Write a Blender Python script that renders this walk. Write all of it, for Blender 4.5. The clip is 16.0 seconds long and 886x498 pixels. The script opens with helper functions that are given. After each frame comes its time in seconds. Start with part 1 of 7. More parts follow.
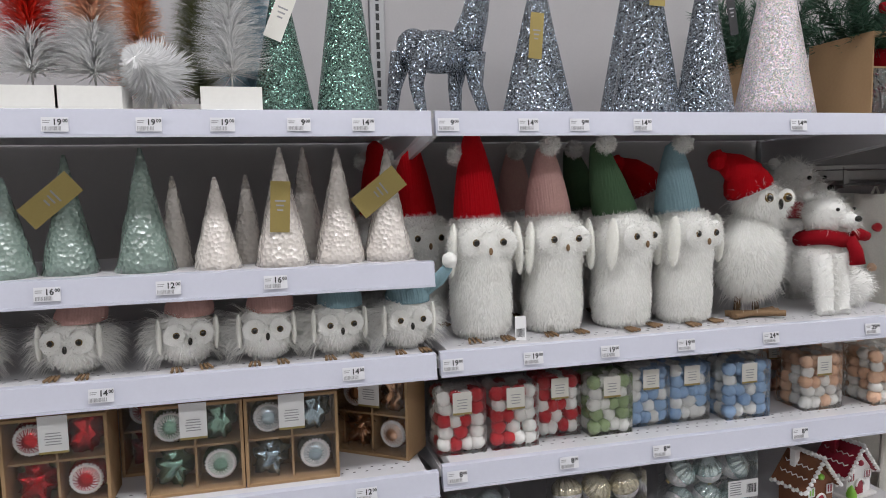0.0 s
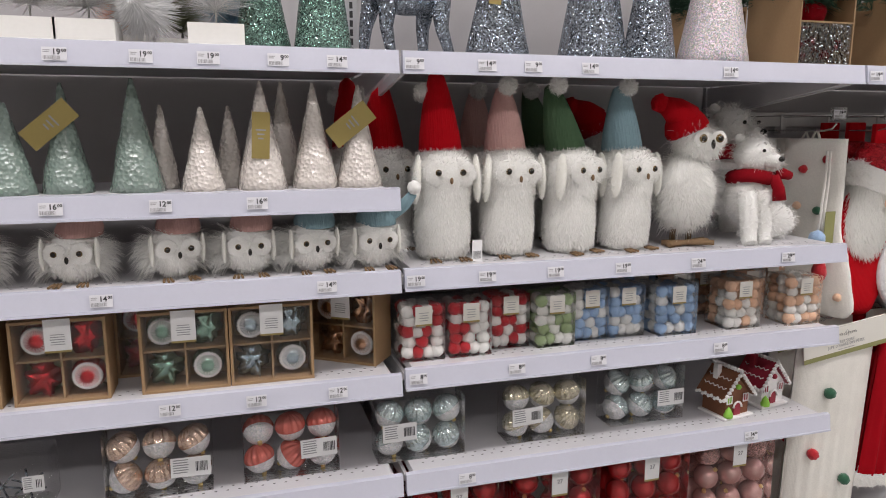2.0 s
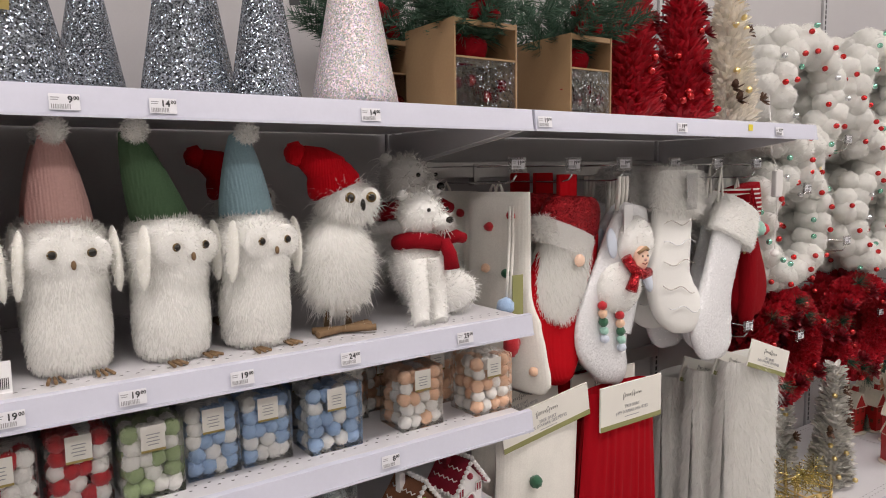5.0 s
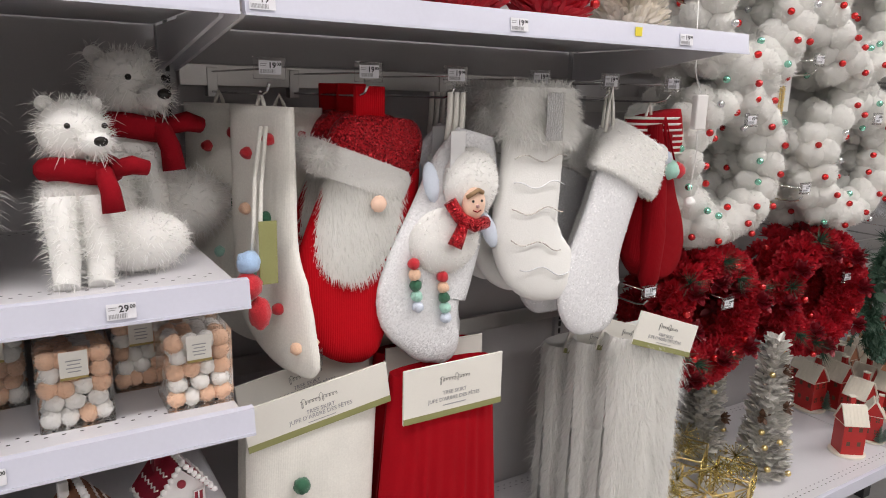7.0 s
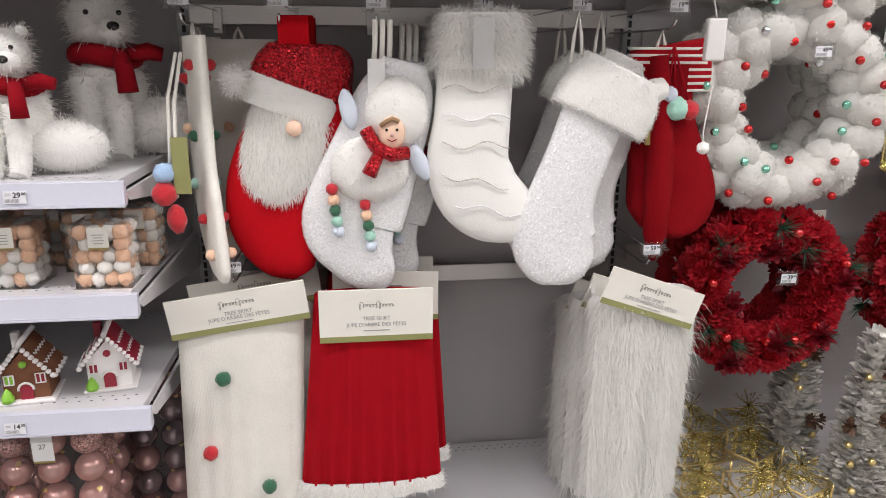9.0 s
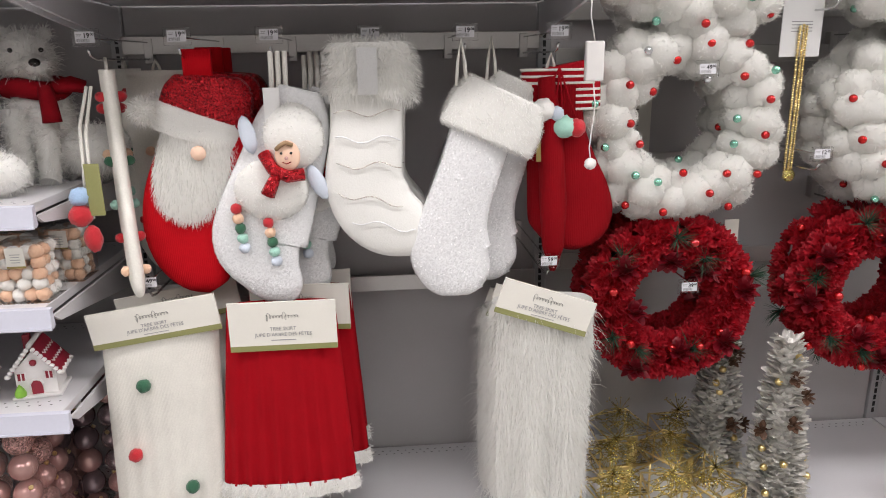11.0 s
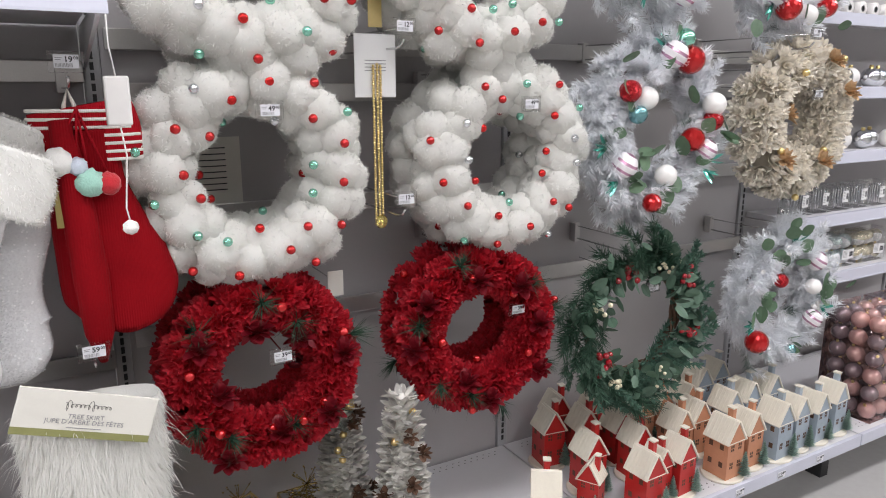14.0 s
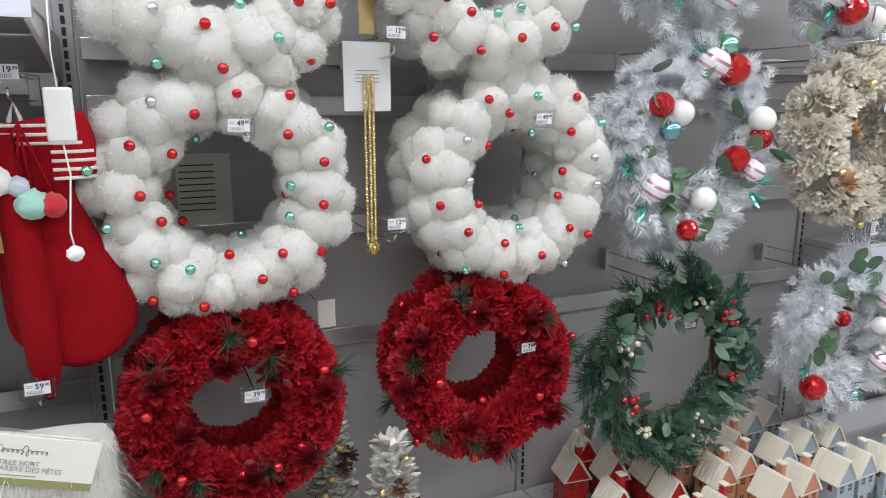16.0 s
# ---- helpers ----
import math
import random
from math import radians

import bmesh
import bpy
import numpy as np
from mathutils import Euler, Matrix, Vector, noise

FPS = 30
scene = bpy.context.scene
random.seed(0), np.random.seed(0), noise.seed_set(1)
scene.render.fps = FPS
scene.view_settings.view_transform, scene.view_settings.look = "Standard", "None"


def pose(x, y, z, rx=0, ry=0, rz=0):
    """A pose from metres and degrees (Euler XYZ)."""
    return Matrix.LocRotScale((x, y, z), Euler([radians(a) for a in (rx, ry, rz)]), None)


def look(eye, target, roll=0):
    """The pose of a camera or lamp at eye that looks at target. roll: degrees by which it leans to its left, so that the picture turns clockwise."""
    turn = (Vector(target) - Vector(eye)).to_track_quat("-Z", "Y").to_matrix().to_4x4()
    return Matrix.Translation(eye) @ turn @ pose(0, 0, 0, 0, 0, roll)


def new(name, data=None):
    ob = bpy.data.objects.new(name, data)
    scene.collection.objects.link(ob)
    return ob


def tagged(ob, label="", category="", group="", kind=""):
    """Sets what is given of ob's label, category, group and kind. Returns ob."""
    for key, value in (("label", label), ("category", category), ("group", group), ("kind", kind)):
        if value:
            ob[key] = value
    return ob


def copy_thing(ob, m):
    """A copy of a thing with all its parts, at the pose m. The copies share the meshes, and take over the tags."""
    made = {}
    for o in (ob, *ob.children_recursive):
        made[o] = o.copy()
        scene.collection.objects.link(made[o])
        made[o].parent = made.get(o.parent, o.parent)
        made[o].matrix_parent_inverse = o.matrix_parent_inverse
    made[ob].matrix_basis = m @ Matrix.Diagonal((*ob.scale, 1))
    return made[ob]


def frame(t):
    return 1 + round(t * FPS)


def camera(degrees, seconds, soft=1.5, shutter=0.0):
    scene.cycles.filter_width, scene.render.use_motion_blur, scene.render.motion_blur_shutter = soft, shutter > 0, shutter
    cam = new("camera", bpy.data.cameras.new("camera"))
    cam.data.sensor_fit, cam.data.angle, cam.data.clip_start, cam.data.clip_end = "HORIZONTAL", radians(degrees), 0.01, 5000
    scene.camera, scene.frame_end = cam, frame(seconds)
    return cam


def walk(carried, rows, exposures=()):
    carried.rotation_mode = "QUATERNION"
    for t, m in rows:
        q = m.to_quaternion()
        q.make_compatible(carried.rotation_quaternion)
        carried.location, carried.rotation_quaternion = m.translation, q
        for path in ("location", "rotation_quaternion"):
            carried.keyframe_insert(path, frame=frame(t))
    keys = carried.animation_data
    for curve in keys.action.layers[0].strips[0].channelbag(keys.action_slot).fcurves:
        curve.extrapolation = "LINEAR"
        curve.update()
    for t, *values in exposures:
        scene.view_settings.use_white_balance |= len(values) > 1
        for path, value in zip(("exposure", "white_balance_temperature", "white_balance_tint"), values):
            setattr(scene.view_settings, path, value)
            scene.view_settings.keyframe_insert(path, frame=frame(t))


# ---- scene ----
cam = camera(65.0, 16.0, soft=1.0)
PATH = [
    (0, (-0.31, -1.282, 1.527), (0.178, 0.649, 1.34), -1.2),
    (0.5, (-0.348, -1.335, 1.509), (0.131, 0.587, 1.234), -1.0),
    (1, (-0.372, -1.403, 1.507), (0.077, 0.51, 1.13), -0.3),
    (1.5, (-0.377, -1.443, 1.506), (0.098, 0.46, 1.113), -0.1),
    (2, (-0.341, -1.443, 1.505), (0.224, 0.444, 1.163), -0.0),
    (2.5, (-0.176, -1.396, 1.514), (0.468, 0.476, 1.233), 0.2),
    (3, (-0.019, -1.38, 1.522), (0.648, 0.492, 1.297), 0.3),
    (3.5, (0.054, -1.364, 1.529), (0.777, 0.491, 1.344), 0.2),
    (4, (0.111, -1.283, 1.534), (1.02, 0.49, 1.363), 0.1),
    (4.5, (0.135, -1.204, 1.537), (1.168, 0.498, 1.341), -0.2),
    (5, (0.158, -1.174, 1.525), (1.29, 0.461, 1.309), -0.8),
    (5.2, (0.191, -1.166, 1.526), (1.368, 0.435, 1.298), -1.0),
    (7.3, (1.047, -1.098, 1.499), (1.986, 0.605, 1.03), 1.9),
    (7.5, (1.138, -1.096, 1.484), (1.989, 0.648, 0.999), 2.1),
    (8, (1.348, -1.158, 1.458), (1.983, 0.665, 0.933), 2.3),
    (8.2, (1.408, -1.202, 1.452), (1.963, 0.64, 0.908), 1.8),
    (10.3, (1.907, -1.531, 1.443), (1.878, 0.399, 0.919), 0.5),
    (10.5, (1.908, -1.503, 1.456), (1.933, 0.426, 0.931), -0.3),
    (11, (1.956, -1.498, 1.489), (2.114, 0.424, 0.958), -1.0),
    (11.5, (2.015, -1.507, 1.493), (2.335, 0.403, 0.992), -1.3),
    (12, (2.043, -1.483, 1.5), (2.559, 0.385, 1.005), -2.0),
    (12.5, (2.08, -1.448, 1.503), (2.802, 0.354, 1.021), -2.5),
    (13, (2.128, -1.354, 1.513), (3.015, 0.376, 1.045), -2.7),
    (13.5, (2.195, -1.285, 1.511), (3.198, 0.382, 1.048), -1.7),
    (14, (2.322, -1.308, 1.5), (3.284, 0.386, 1.046), 0.0),
    (14.5, (2.426, -1.369, 1.491), (3.295, 0.378, 1.05), 0.2),
    (15, (2.464, -1.39, 1.492), (3.315, 0.369, 1.062), -0.2),
    (15.5, (2.494, -1.322, 1.489), (3.323, 0.449, 1.065), -0.1),
    (16, (2.544, -1.215, 1.498), (3.35, 0.567, 1.081), 0.0),
]
EXPOSURES = [(0, -0.13, 6550, 12), (2.5, -0.08, 7000, 17), (4, -0.05, 7250, 18), (8, 0.19, 6850, 15), (11, 0.27, 6850, 15), (13, 0.26, 6750, 15), (16, 0.32, 6350, 10)]
walk(cam, [(t, look(eye, target, roll)) for t, eye, target, roll in PATH], EXPOSURES)

# ---- world and lights ----
world = bpy.data.worlds.new("world")
scene.world = world
world.use_nodes = True
world.node_tree.nodes["Background"].inputs[0].default_value = (0.9, 0.95, 1.0, 1)
world.node_tree.nodes["Background"].inputs[1].default_value = 0.03
CEILING = 3.7
LAMP_ROWS = [(-1.1, 35), (-3.6, 33), (2.6, 34)]
LAMP_X = (-3.0, -0.2, 2.6, 5.4, 8.2)


def area_lamp(x, y, z, sx, sy, watts):
    data = bpy.data.lights.new("store_lamp", "AREA")
    data.shape, data.size, data.size_y, data.energy, data.color = "RECTANGLE", sx, sy, watts, (0.95, 0.97, 1.0)
    lamp = new("store_lamp", data)
    lamp.location = (x, y, z)
    return lamp


for row_y, watts in LAMP_ROWS:
    for lamp_x in LAMP_X:
        area_lamp(lamp_x, row_y, CEILING - 0.13, 2.2, 0.3, watts)

# ---- materials ----
def rgb(c):
    return (*c, 1) if len(c) == 3 else c


def mat(name, colour, rough=0.6, metal=0.0, grain=60.0, var=0.12, bump=0.15, stain=0.0, spec=0.5, sheen=0.0,
        coat=0.0, per_object=0.0, colour2=None, stretch=(1, 1, 1), translucent=0.0, per_island=0.0):
    """A surface with grain and broad variation at real-world size."""
    m = bpy.data.materials.new(name)
    m.use_nodes = True
    n, l = m.node_tree.nodes, m.node_tree.links
    p = n["Principled BSDF"]
    p.inputs["Roughness"].default_value = rough
    p.inputs["Metallic"].default_value = metal
    p.inputs["Specular IOR Level"].default_value = spec
    p.inputs["Sheen Weight"].default_value = sheen
    p.inputs["Coat Weight"].default_value = coat
    p.inputs["Coat Roughness"].default_value = 0.08
    co = n.new("ShaderNodeTexCoord")
    mp = n.new("ShaderNodeMapping")
    mp.inputs["Scale"].default_value = stretch
    l.new(co.outputs["Object"], mp.inputs["Vector"])
    fine = n.new("ShaderNodeTexNoise")
    fine.inputs["Scale"].default_value, fine.inputs["Detail"].default_value = grain, 4
    broad = n.new("ShaderNodeTexNoise")
    broad.inputs["Scale"].default_value, broad.inputs["Detail"].default_value = max(grain * 0.06, 1.5), 3
    for t in (fine, broad):
        l.new(mp.outputs[0], t.inputs["Vector"])
    ramp = n.new("ShaderNodeMix")
    ramp.data_type = "RGBA"
    a, b = (Vector(colour) * (1 - var), Vector(colour) * (1 + var * 0.6))
    if colour2:
        b = Vector(colour2)
    ramp.inputs[6].default_value, ramp.inputs[7].default_value = rgb(tuple(a)), rgb(tuple(min(v, 0.95) for v in b))
    add = n.new("ShaderNodeMath")
    add.operation = "MULTIPLY_ADD"
    l.new(broad.outputs[0], add.inputs[0])
    add.inputs[1].default_value = 0.7
    sub = n.new("ShaderNodeMath")
    sub.operation = "MULTIPLY_ADD"
    l.new(fine.outputs[0], sub.inputs[0])
    sub.inputs[1].default_value, sub.inputs[2].default_value = 0.9, -0.3
    l.new(sub.outputs[0], add.inputs[2])
    l.new(add.outputs[0], ramp.inputs[0])
    out = ramp.outputs[2]
    if per_object or per_island:
        source = n.new("ShaderNodeObjectInfo").outputs["Random"] if per_object else n.new("ShaderNodeNewGeometry").outputs["Random Per Island"]
        amount = per_object or per_island
        hsv = n.new("ShaderNodeHueSaturation")
        val = n.new("ShaderNodeMath")
        val.operation = "MULTIPLY_ADD"
        l.new(source, val.inputs[0])
        val.inputs[1].default_value, val.inputs[2].default_value = 2 * amount, 1 - amount
        l.new(val.outputs[0], hsv.inputs["Value"])
        l.new(out, hsv.inputs["Color"])
        out = hsv.outputs[0]
    l.new(out, p.inputs["Base Color"])
    if bump:
        bn = n.new("ShaderNodeBump")
        bn.inputs["Strength"].default_value, bn.inputs["Distance"].default_value = bump, 0.002
        l.new(fine.outputs[0], bn.inputs["Height"])
        l.new(bn.outputs[0], p.inputs["Normal"])
    if translucent:
        tr = n.new("ShaderNodeBsdfTranslucent")
        l.new(out, tr.inputs[0])
        mix = n.new("ShaderNodeMixShader")
        mix.inputs[0].default_value = translucent
        l.new(p.outputs[0], mix.inputs[1])
        l.new(tr.outputs[0], mix.inputs[2])
        l.new(mix.outputs[0], n["Material Output"].inputs[0])
    return m


def glitter(name, colour, cell=650.0, rough=0.25, metal=0.9, spark=0.8, tint=0.0, low=0.45, high=1.5):
    """Flakes of glitter, each tilted its own way."""
    m = bpy.data.materials.new(name)
    m.use_nodes = True
    n, l = m.node_tree.nodes, m.node_tree.links
    p = n["Principled BSDF"]
    p.inputs["Roughness"].default_value, p.inputs["Metallic"].default_value = rough, metal
    co = n.new("ShaderNodeTexCoord")
    v = n.new("ShaderNodeTexVoronoi")
    v.inputs["Scale"].default_value = cell
    l.new(co.outputs["Object"], v.inputs["Vector"])
    geo = n.new("ShaderNodeNewGeometry")
    off = n.new("ShaderNodeVectorMath")
    off.operation = "MULTIPLY_ADD"
    l.new(v.outputs["Color"], off.inputs[0])
    off.inputs[1].default_value = (2 * spark,) * 3
    off.inputs[2].default_value = (-spark,) * 3
    add = n.new("ShaderNodeVectorMath")
    l.new(off.outputs[0], add.inputs[0])
    l.new(geo.outputs["Normal"], add.inputs[1])
    nor = n.new("ShaderNodeVectorMath")
    nor.operation = "NORMALIZE"
    l.new(add.outputs[0], nor.inputs[0])
    l.new(nor.outputs[0], p.inputs["Normal"])
    mix = n.new("ShaderNodeMix")
    mix.data_type = "RGBA"
    sep = n.new("ShaderNodeSeparateColor")
    l.new(v.outputs["Color"], sep.inputs[0])
    l.new(sep.outputs[0], mix.inputs[0])
    mix.inputs[6].default_value = rgb(tuple(Vector(colour) * low))
    mix.inputs[7].default_value = rgb(tuple(min(x * high, 1) for x in colour))
    out = mix.outputs[2]
    if tint:
        hue = n.new("ShaderNodeMix")
        hue.data_type, hue.blend_type = "RGBA", "MIX"
        hue.inputs[0].default_value = tint
        l.new(out, hue.inputs[6])
        l.new(v.outputs["Color"], hue.inputs[7])
        out = hue.outputs[2]
    l.new(out, p.inputs["Base Color"])
    return m


def clear_plastic(name, gloss=1.0, tint=(1, 1, 1)):
    m = bpy.data.materials.new(name)
    m.use_nodes = True
    n, l = m.node_tree.nodes, m.node_tree.links
    n.remove(n["Principled BSDF"])
    tr, gl, mix, fr = (n.new("ShaderNode" + k) for k in ("BsdfTransparent", "BsdfGlossy", "MixShader", "Fresnel"))
    tr.inputs[0].default_value = rgb(tint)
    gl.inputs["Roughness"].default_value = 0.06
    gl.inputs[0].default_value = (0.9 * gloss,) * 3 + (1,)
    fr.inputs[0].default_value = 1.4
    noise_t, bump = n.new("ShaderNodeTexNoise"), n.new("ShaderNodeBump")
    noise_t.inputs["Scale"].default_value = 14
    bump.inputs["Strength"].default_value, bump.inputs["Distance"].default_value = 0.35, 0.01
    l.new(noise_t.outputs[0], bump.inputs["Height"])
    l.new(bump.outputs[0], gl.inputs["Normal"])
    l.new(bump.outputs[0], fr.inputs["Normal"])
    l.new(fr.outputs[0], mix.inputs[0])
    l.new(tr.outputs[0], mix.inputs[1])
    l.new(gl.outputs[0], mix.inputs[2])
    l.new(mix.outputs[0], n["Material Output"].inputs[0])
    return m


def glow(name, colour, strength):
    m = bpy.data.materials.new(name)
    m.use_nodes = True
    p = m.node_tree.nodes["Principled BSDF"]
    p.inputs["Emission Color"].default_value = rgb(colour)
    p.inputs["Emission Strength"].default_value = strength
    return m


PANEL = mat("grey_steel_panel", (0.43, 0.415, 0.42), 0.5, 0, 220, 0.05, 0.06)
SHELF = mat("white_steel_shelf", (0.6, 0.59, 0.61), 0.35, 0, 200, 0.05, 0.05)
RAIL = mat("white_price_rail", (0.58, 0.59, 0.68), 0.22, 0, 160, 0.04, 0.03)
STEEL = mat("brushed_steel", (0.55, 0.54, 0.53), 0.35, 0.8, 300, 0.1, 0.1)
WIRE = mat("zinc_wire", (0.6, 0.6, 0.6), 0.25, 1.0, 300, 0.1, 0.05)
DARK = mat("black_plastic", (0.02, 0.02, 0.022), 0.5, 0, 200, 0.2, 0.05)
UPRIGHT = mat("grey_upright", (0.42, 0.42, 0.43), 0.45, 0.2, 200, 0.08, 0.08)
FLOOR = mat("floor_tile", (0.42, 0.41, 0.4), 0.18, 0, 40, 0.08, 0.04)
PAINT = mat("white_wall_paint", (0.74, 0.73, 0.7), 0.7, 0, 90, 0.05, 0.08)
PAPER = mat("white_paper", (0.8, 0.8, 0.8), 0.6, 0, 300, 0.04, 0.03)
INK = mat("black_ink", (0.03, 0.03, 0.035), 0.6, 0, 300, 0.1, 0)
GREYINK = mat("grey_ink", (0.3, 0.3, 0.31), 0.6, 0, 300, 0.1, 0)

# ---- building helpers ----
rng = np.random.default_rng(7)


def thing(name, label, category, at=(0, 0, 0), group="", turn=0.0, kind=""):
    ob = new(name)
    ob.empty_display_size = 0.05
    ob.matrix_basis = pose(*at, 0, 0, turn)
    return tagged(ob, label, category, group, kind)


def part(name, bm, material, parent=None, label="", smooth=False):
    """Links a bmesh as one mesh object under a thing or a part."""
    me = bpy.data.meshes.new(name)
    bm.to_mesh(me)
    bm.free()
    return part_mesh(name, me, material, parent, label, smooth)


def part_mesh(name, me, material, parent=None, label="", smooth=False):
    if not me.materials:
        for m in (material if isinstance(material, (list, tuple)) else [material]):
            me.materials.append(m)
    if smooth:
        me.polygons.foreach_set("use_smooth", [True] * len(me.polygons))
    ob = new(name, me)
    if parent:
        ob.parent = parent
    if label:
        ob["label"] = label
    return ob


def box(bm, x0, x1, y0, y1, z0, z1, bevel=0.0, mi=0, m=None):
    made = bmesh.ops.create_cube(bm, size=1)["verts"]
    bmesh.ops.transform(bm, matrix=Matrix.Translation(((x0 + x1) / 2, (y0 + y1) / 2, (z0 + z1) / 2)) @ Matrix.Diagonal((x1 - x0, y1 - y0, z1 - z0, 1)), verts=made)
    faces = list({f for v in made for f in v.link_faces})
    if bevel:
        edges = list({e for v in made for e in v.link_edges})
        res = bmesh.ops.bevel(bm, geom=edges, offset=bevel, segments=2, profile=0.5, affect="EDGES")
        faces = list({f for v in res["verts"] for f in v.link_faces} | {f for f in faces if f.is_valid})
    for f in faces:
        if f.is_valid:
            f.material_index = mi
    if m:
        bmesh.ops.transform(bm, matrix=m, verts=list({v for f in faces if f.is_valid for v in f.verts}))
    return bm


def cube(*a, **k):
    return box(bmesh.new(), *a, **k)


def ball(bm, c, r, sub=2, mi=0, squash=(1, 1, 1), rough=0.0, freq=40.0):
    made = bmesh.ops.create_icosphere(bm, subdivisions=sub, radius=1)["verts"]
    for v in made:
        d = v.co.normalized()
        k = 1 + (rough * noise.noise(d * freq * 0.1 + Vector(c) * 31) if rough else 0)
        v.co = Vector(c) + Vector((d.x * r * squash[0], d.y * r * squash[1], d.z * r * squash[2])) * k
    for f in {f for v in made for f in v.link_faces}:
        f.material_index = mi
        f.smooth = True
    return bm


def lathe(bm, profile, seg=24, c=(0, 0, 0), mi=0, wobble=None, m=None, cap=True, smooth=True):
    """profile: (radius, height) from the bottom up."""
    rings = []
    for r, z in profile:
        ring = []
        for i in range(seg):
            a = 2 * math.pi * i / seg
            k = r * (wobble(a, z) if wobble else 1)
            p = Vector((math.cos(a) * k, math.sin(a) * k, z))
            ring.append(bm.verts.new((m @ p if m else p) + Vector(c)))
        rings.append(ring)
    for lo, hi in zip(rings, rings[1:]):
        for i in range(seg):
            f = bm.faces.new((lo[i], lo[(i + 1) % seg], hi[(i + 1) % seg], hi[i]))
            f.material_index, f.smooth = mi, smooth
    if cap:
        for ring, flip in ((rings[0], True), (rings[-1], False)):
            f = bm.faces.new(ring[::-1] if flip else ring)
            f.material_index = mi
    return bm


def tube(bm, pts, r, seg=6, mi=0, closed=False):
    """A round rod along points; r: one radius or one a point."""
    pts = [Vector(p) for p in pts]
    rr = r if isinstance(r, (list, tuple)) else [r] * len(pts)
    rings = []
    for i, p in enumerate(pts):
        a = pts[i - 1] if i or closed else p
        b = pts[(i + 1) % len(pts)] if i < len(pts) - 1 or closed else p
        d = (b - a).normalized()
        u = d.orthogonal().normalized() if not rings else (last - d * last.dot(d)).normalized()
        last = u
        w = d.cross(u)
        rings.append([bm.verts.new(p + (u * math.cos(2 * math.pi * k / seg) + w * math.sin(2 * math.pi * k / seg)) * rr[i]) for k in range(seg)])
    pairs = list(zip(rings, rings[1:])) + ([(rings[-1], rings[0])] if closed else [])
    for lo, hi in pairs:
        for k in range(seg):
            f = bm.faces.new((lo[k], lo[(k + 1) % seg], hi[(k + 1) % seg], hi[k]))
            f.material_index, f.smooth = mi, True
    if not closed:
        for ring, flip in ((rings[0], True), (rings[-1], False)):
            f = bm.faces.new(ring[::-1] if flip else ring)
            f.material_index = mi
    return bm


def prism(bm, outline, y0, y1, mi=0, m=None):
    """An upright plate with an (x, z) outline between two depths."""
    lo = [bm.verts.new((m or Matrix()) @ Vector((x, y0, z))) for x, z in outline]
    hi = [bm.verts.new((m or Matrix()) @ Vector((x, y1, z))) for x, z in outline]
    k = len(outline)
    fs = [bm.faces.new(lo), bm.faces.new(hi[::-1])]
    fs += [bm.faces.new((lo[(i + 1) % k], lo[i], hi[i], hi[(i + 1) % k])) for i in range(k)]
    for f in fs:
        f.material_index = mi
    bmesh.ops.recalc_face_normals(bm, faces=fs)
    return bm


def surface_points(bm, n, pick=None):
    """Random points on a bmesh with their normals, evenly by area."""
    tris = [(t[0].vert.co, t[1].vert.co, t[2].vert.co) for t in bm.calc_loop_triangles() if pick is None or pick(t[0].face)]
    a = np.array([[tuple(v) for v in t] for t in tris])
    cr = np.cross(a[:, 1] - a[:, 0], a[:, 2] - a[:, 0])
    area = np.linalg.norm(cr, axis=1)
    idx = rng.choice(len(a), n, p=area / area.sum())
    u, v = rng.random(n), rng.random(n)
    flip = u + v > 1
    u[flip], v[flip] = 1 - u[flip], 1 - v[flip]
    p = a[idx, 0] + (a[idx, 1] - a[idx, 0]) * u[:, None] + (a[idx, 2] - a[idx, 0]) * v[:, None]
    return p, cr[idx] / np.maximum(area[idx], 1e-12)[:, None]


def blades(p, nrm, length, width, comb=(0, 0, -0.5), spread=0.5, sag=0.4, vary=0.4):
    """Hairs, needles or bristles: three-sided slivers with a bend. Returns vertices and faces."""
    n = len(p)
    ln = (length * (1 - vary + 2 * vary * rng.random(n)))[:, None]
    d = nrm + np.array(comb)[None, :] + spread * rng.normal(size=(n, 3))
    d /= np.linalg.norm(d, axis=1)[:, None]
    side = np.cross(d, np.asarray(nrm) + 0.35 * rng.normal(size=(n, 3)))
    side /= np.linalg.norm(side, axis=1)[:, None]
    mid = p + d * ln * 0.55
    tip = p + d * ln + np.array([0, 0, -sag])[None, :] * ln
    w = width * 0.5
    verts = np.stack([p - side * w, p + side * w, mid + side * w * 0.8, mid - side * w * 0.8, tip], 1).reshape(-1, 3)
    base = np.arange(n)[:, None] * 5
    quads = base + np.array([[0, 1, 2, 3]])
    tris = base + np.array([[3, 2, 4]])
    return verts, quads.tolist() + tris.tolist()


def pydata(name, verts, faces, material, parent=None, label="", smooth=False):
    me = bpy.data.meshes.new(name)
    me.from_pydata(np.asarray(verts).tolist(), [], faces)
    return part_mesh(name, me, material, parent, label, smooth)


def join_blades(bm, verts, faces, mi):
    vs = [bm.verts.new(v) for v in verts]
    for f in faces:
        g = bm.faces.new([vs[i] for i in f])
        g.material_index, g.smooth = mi, True


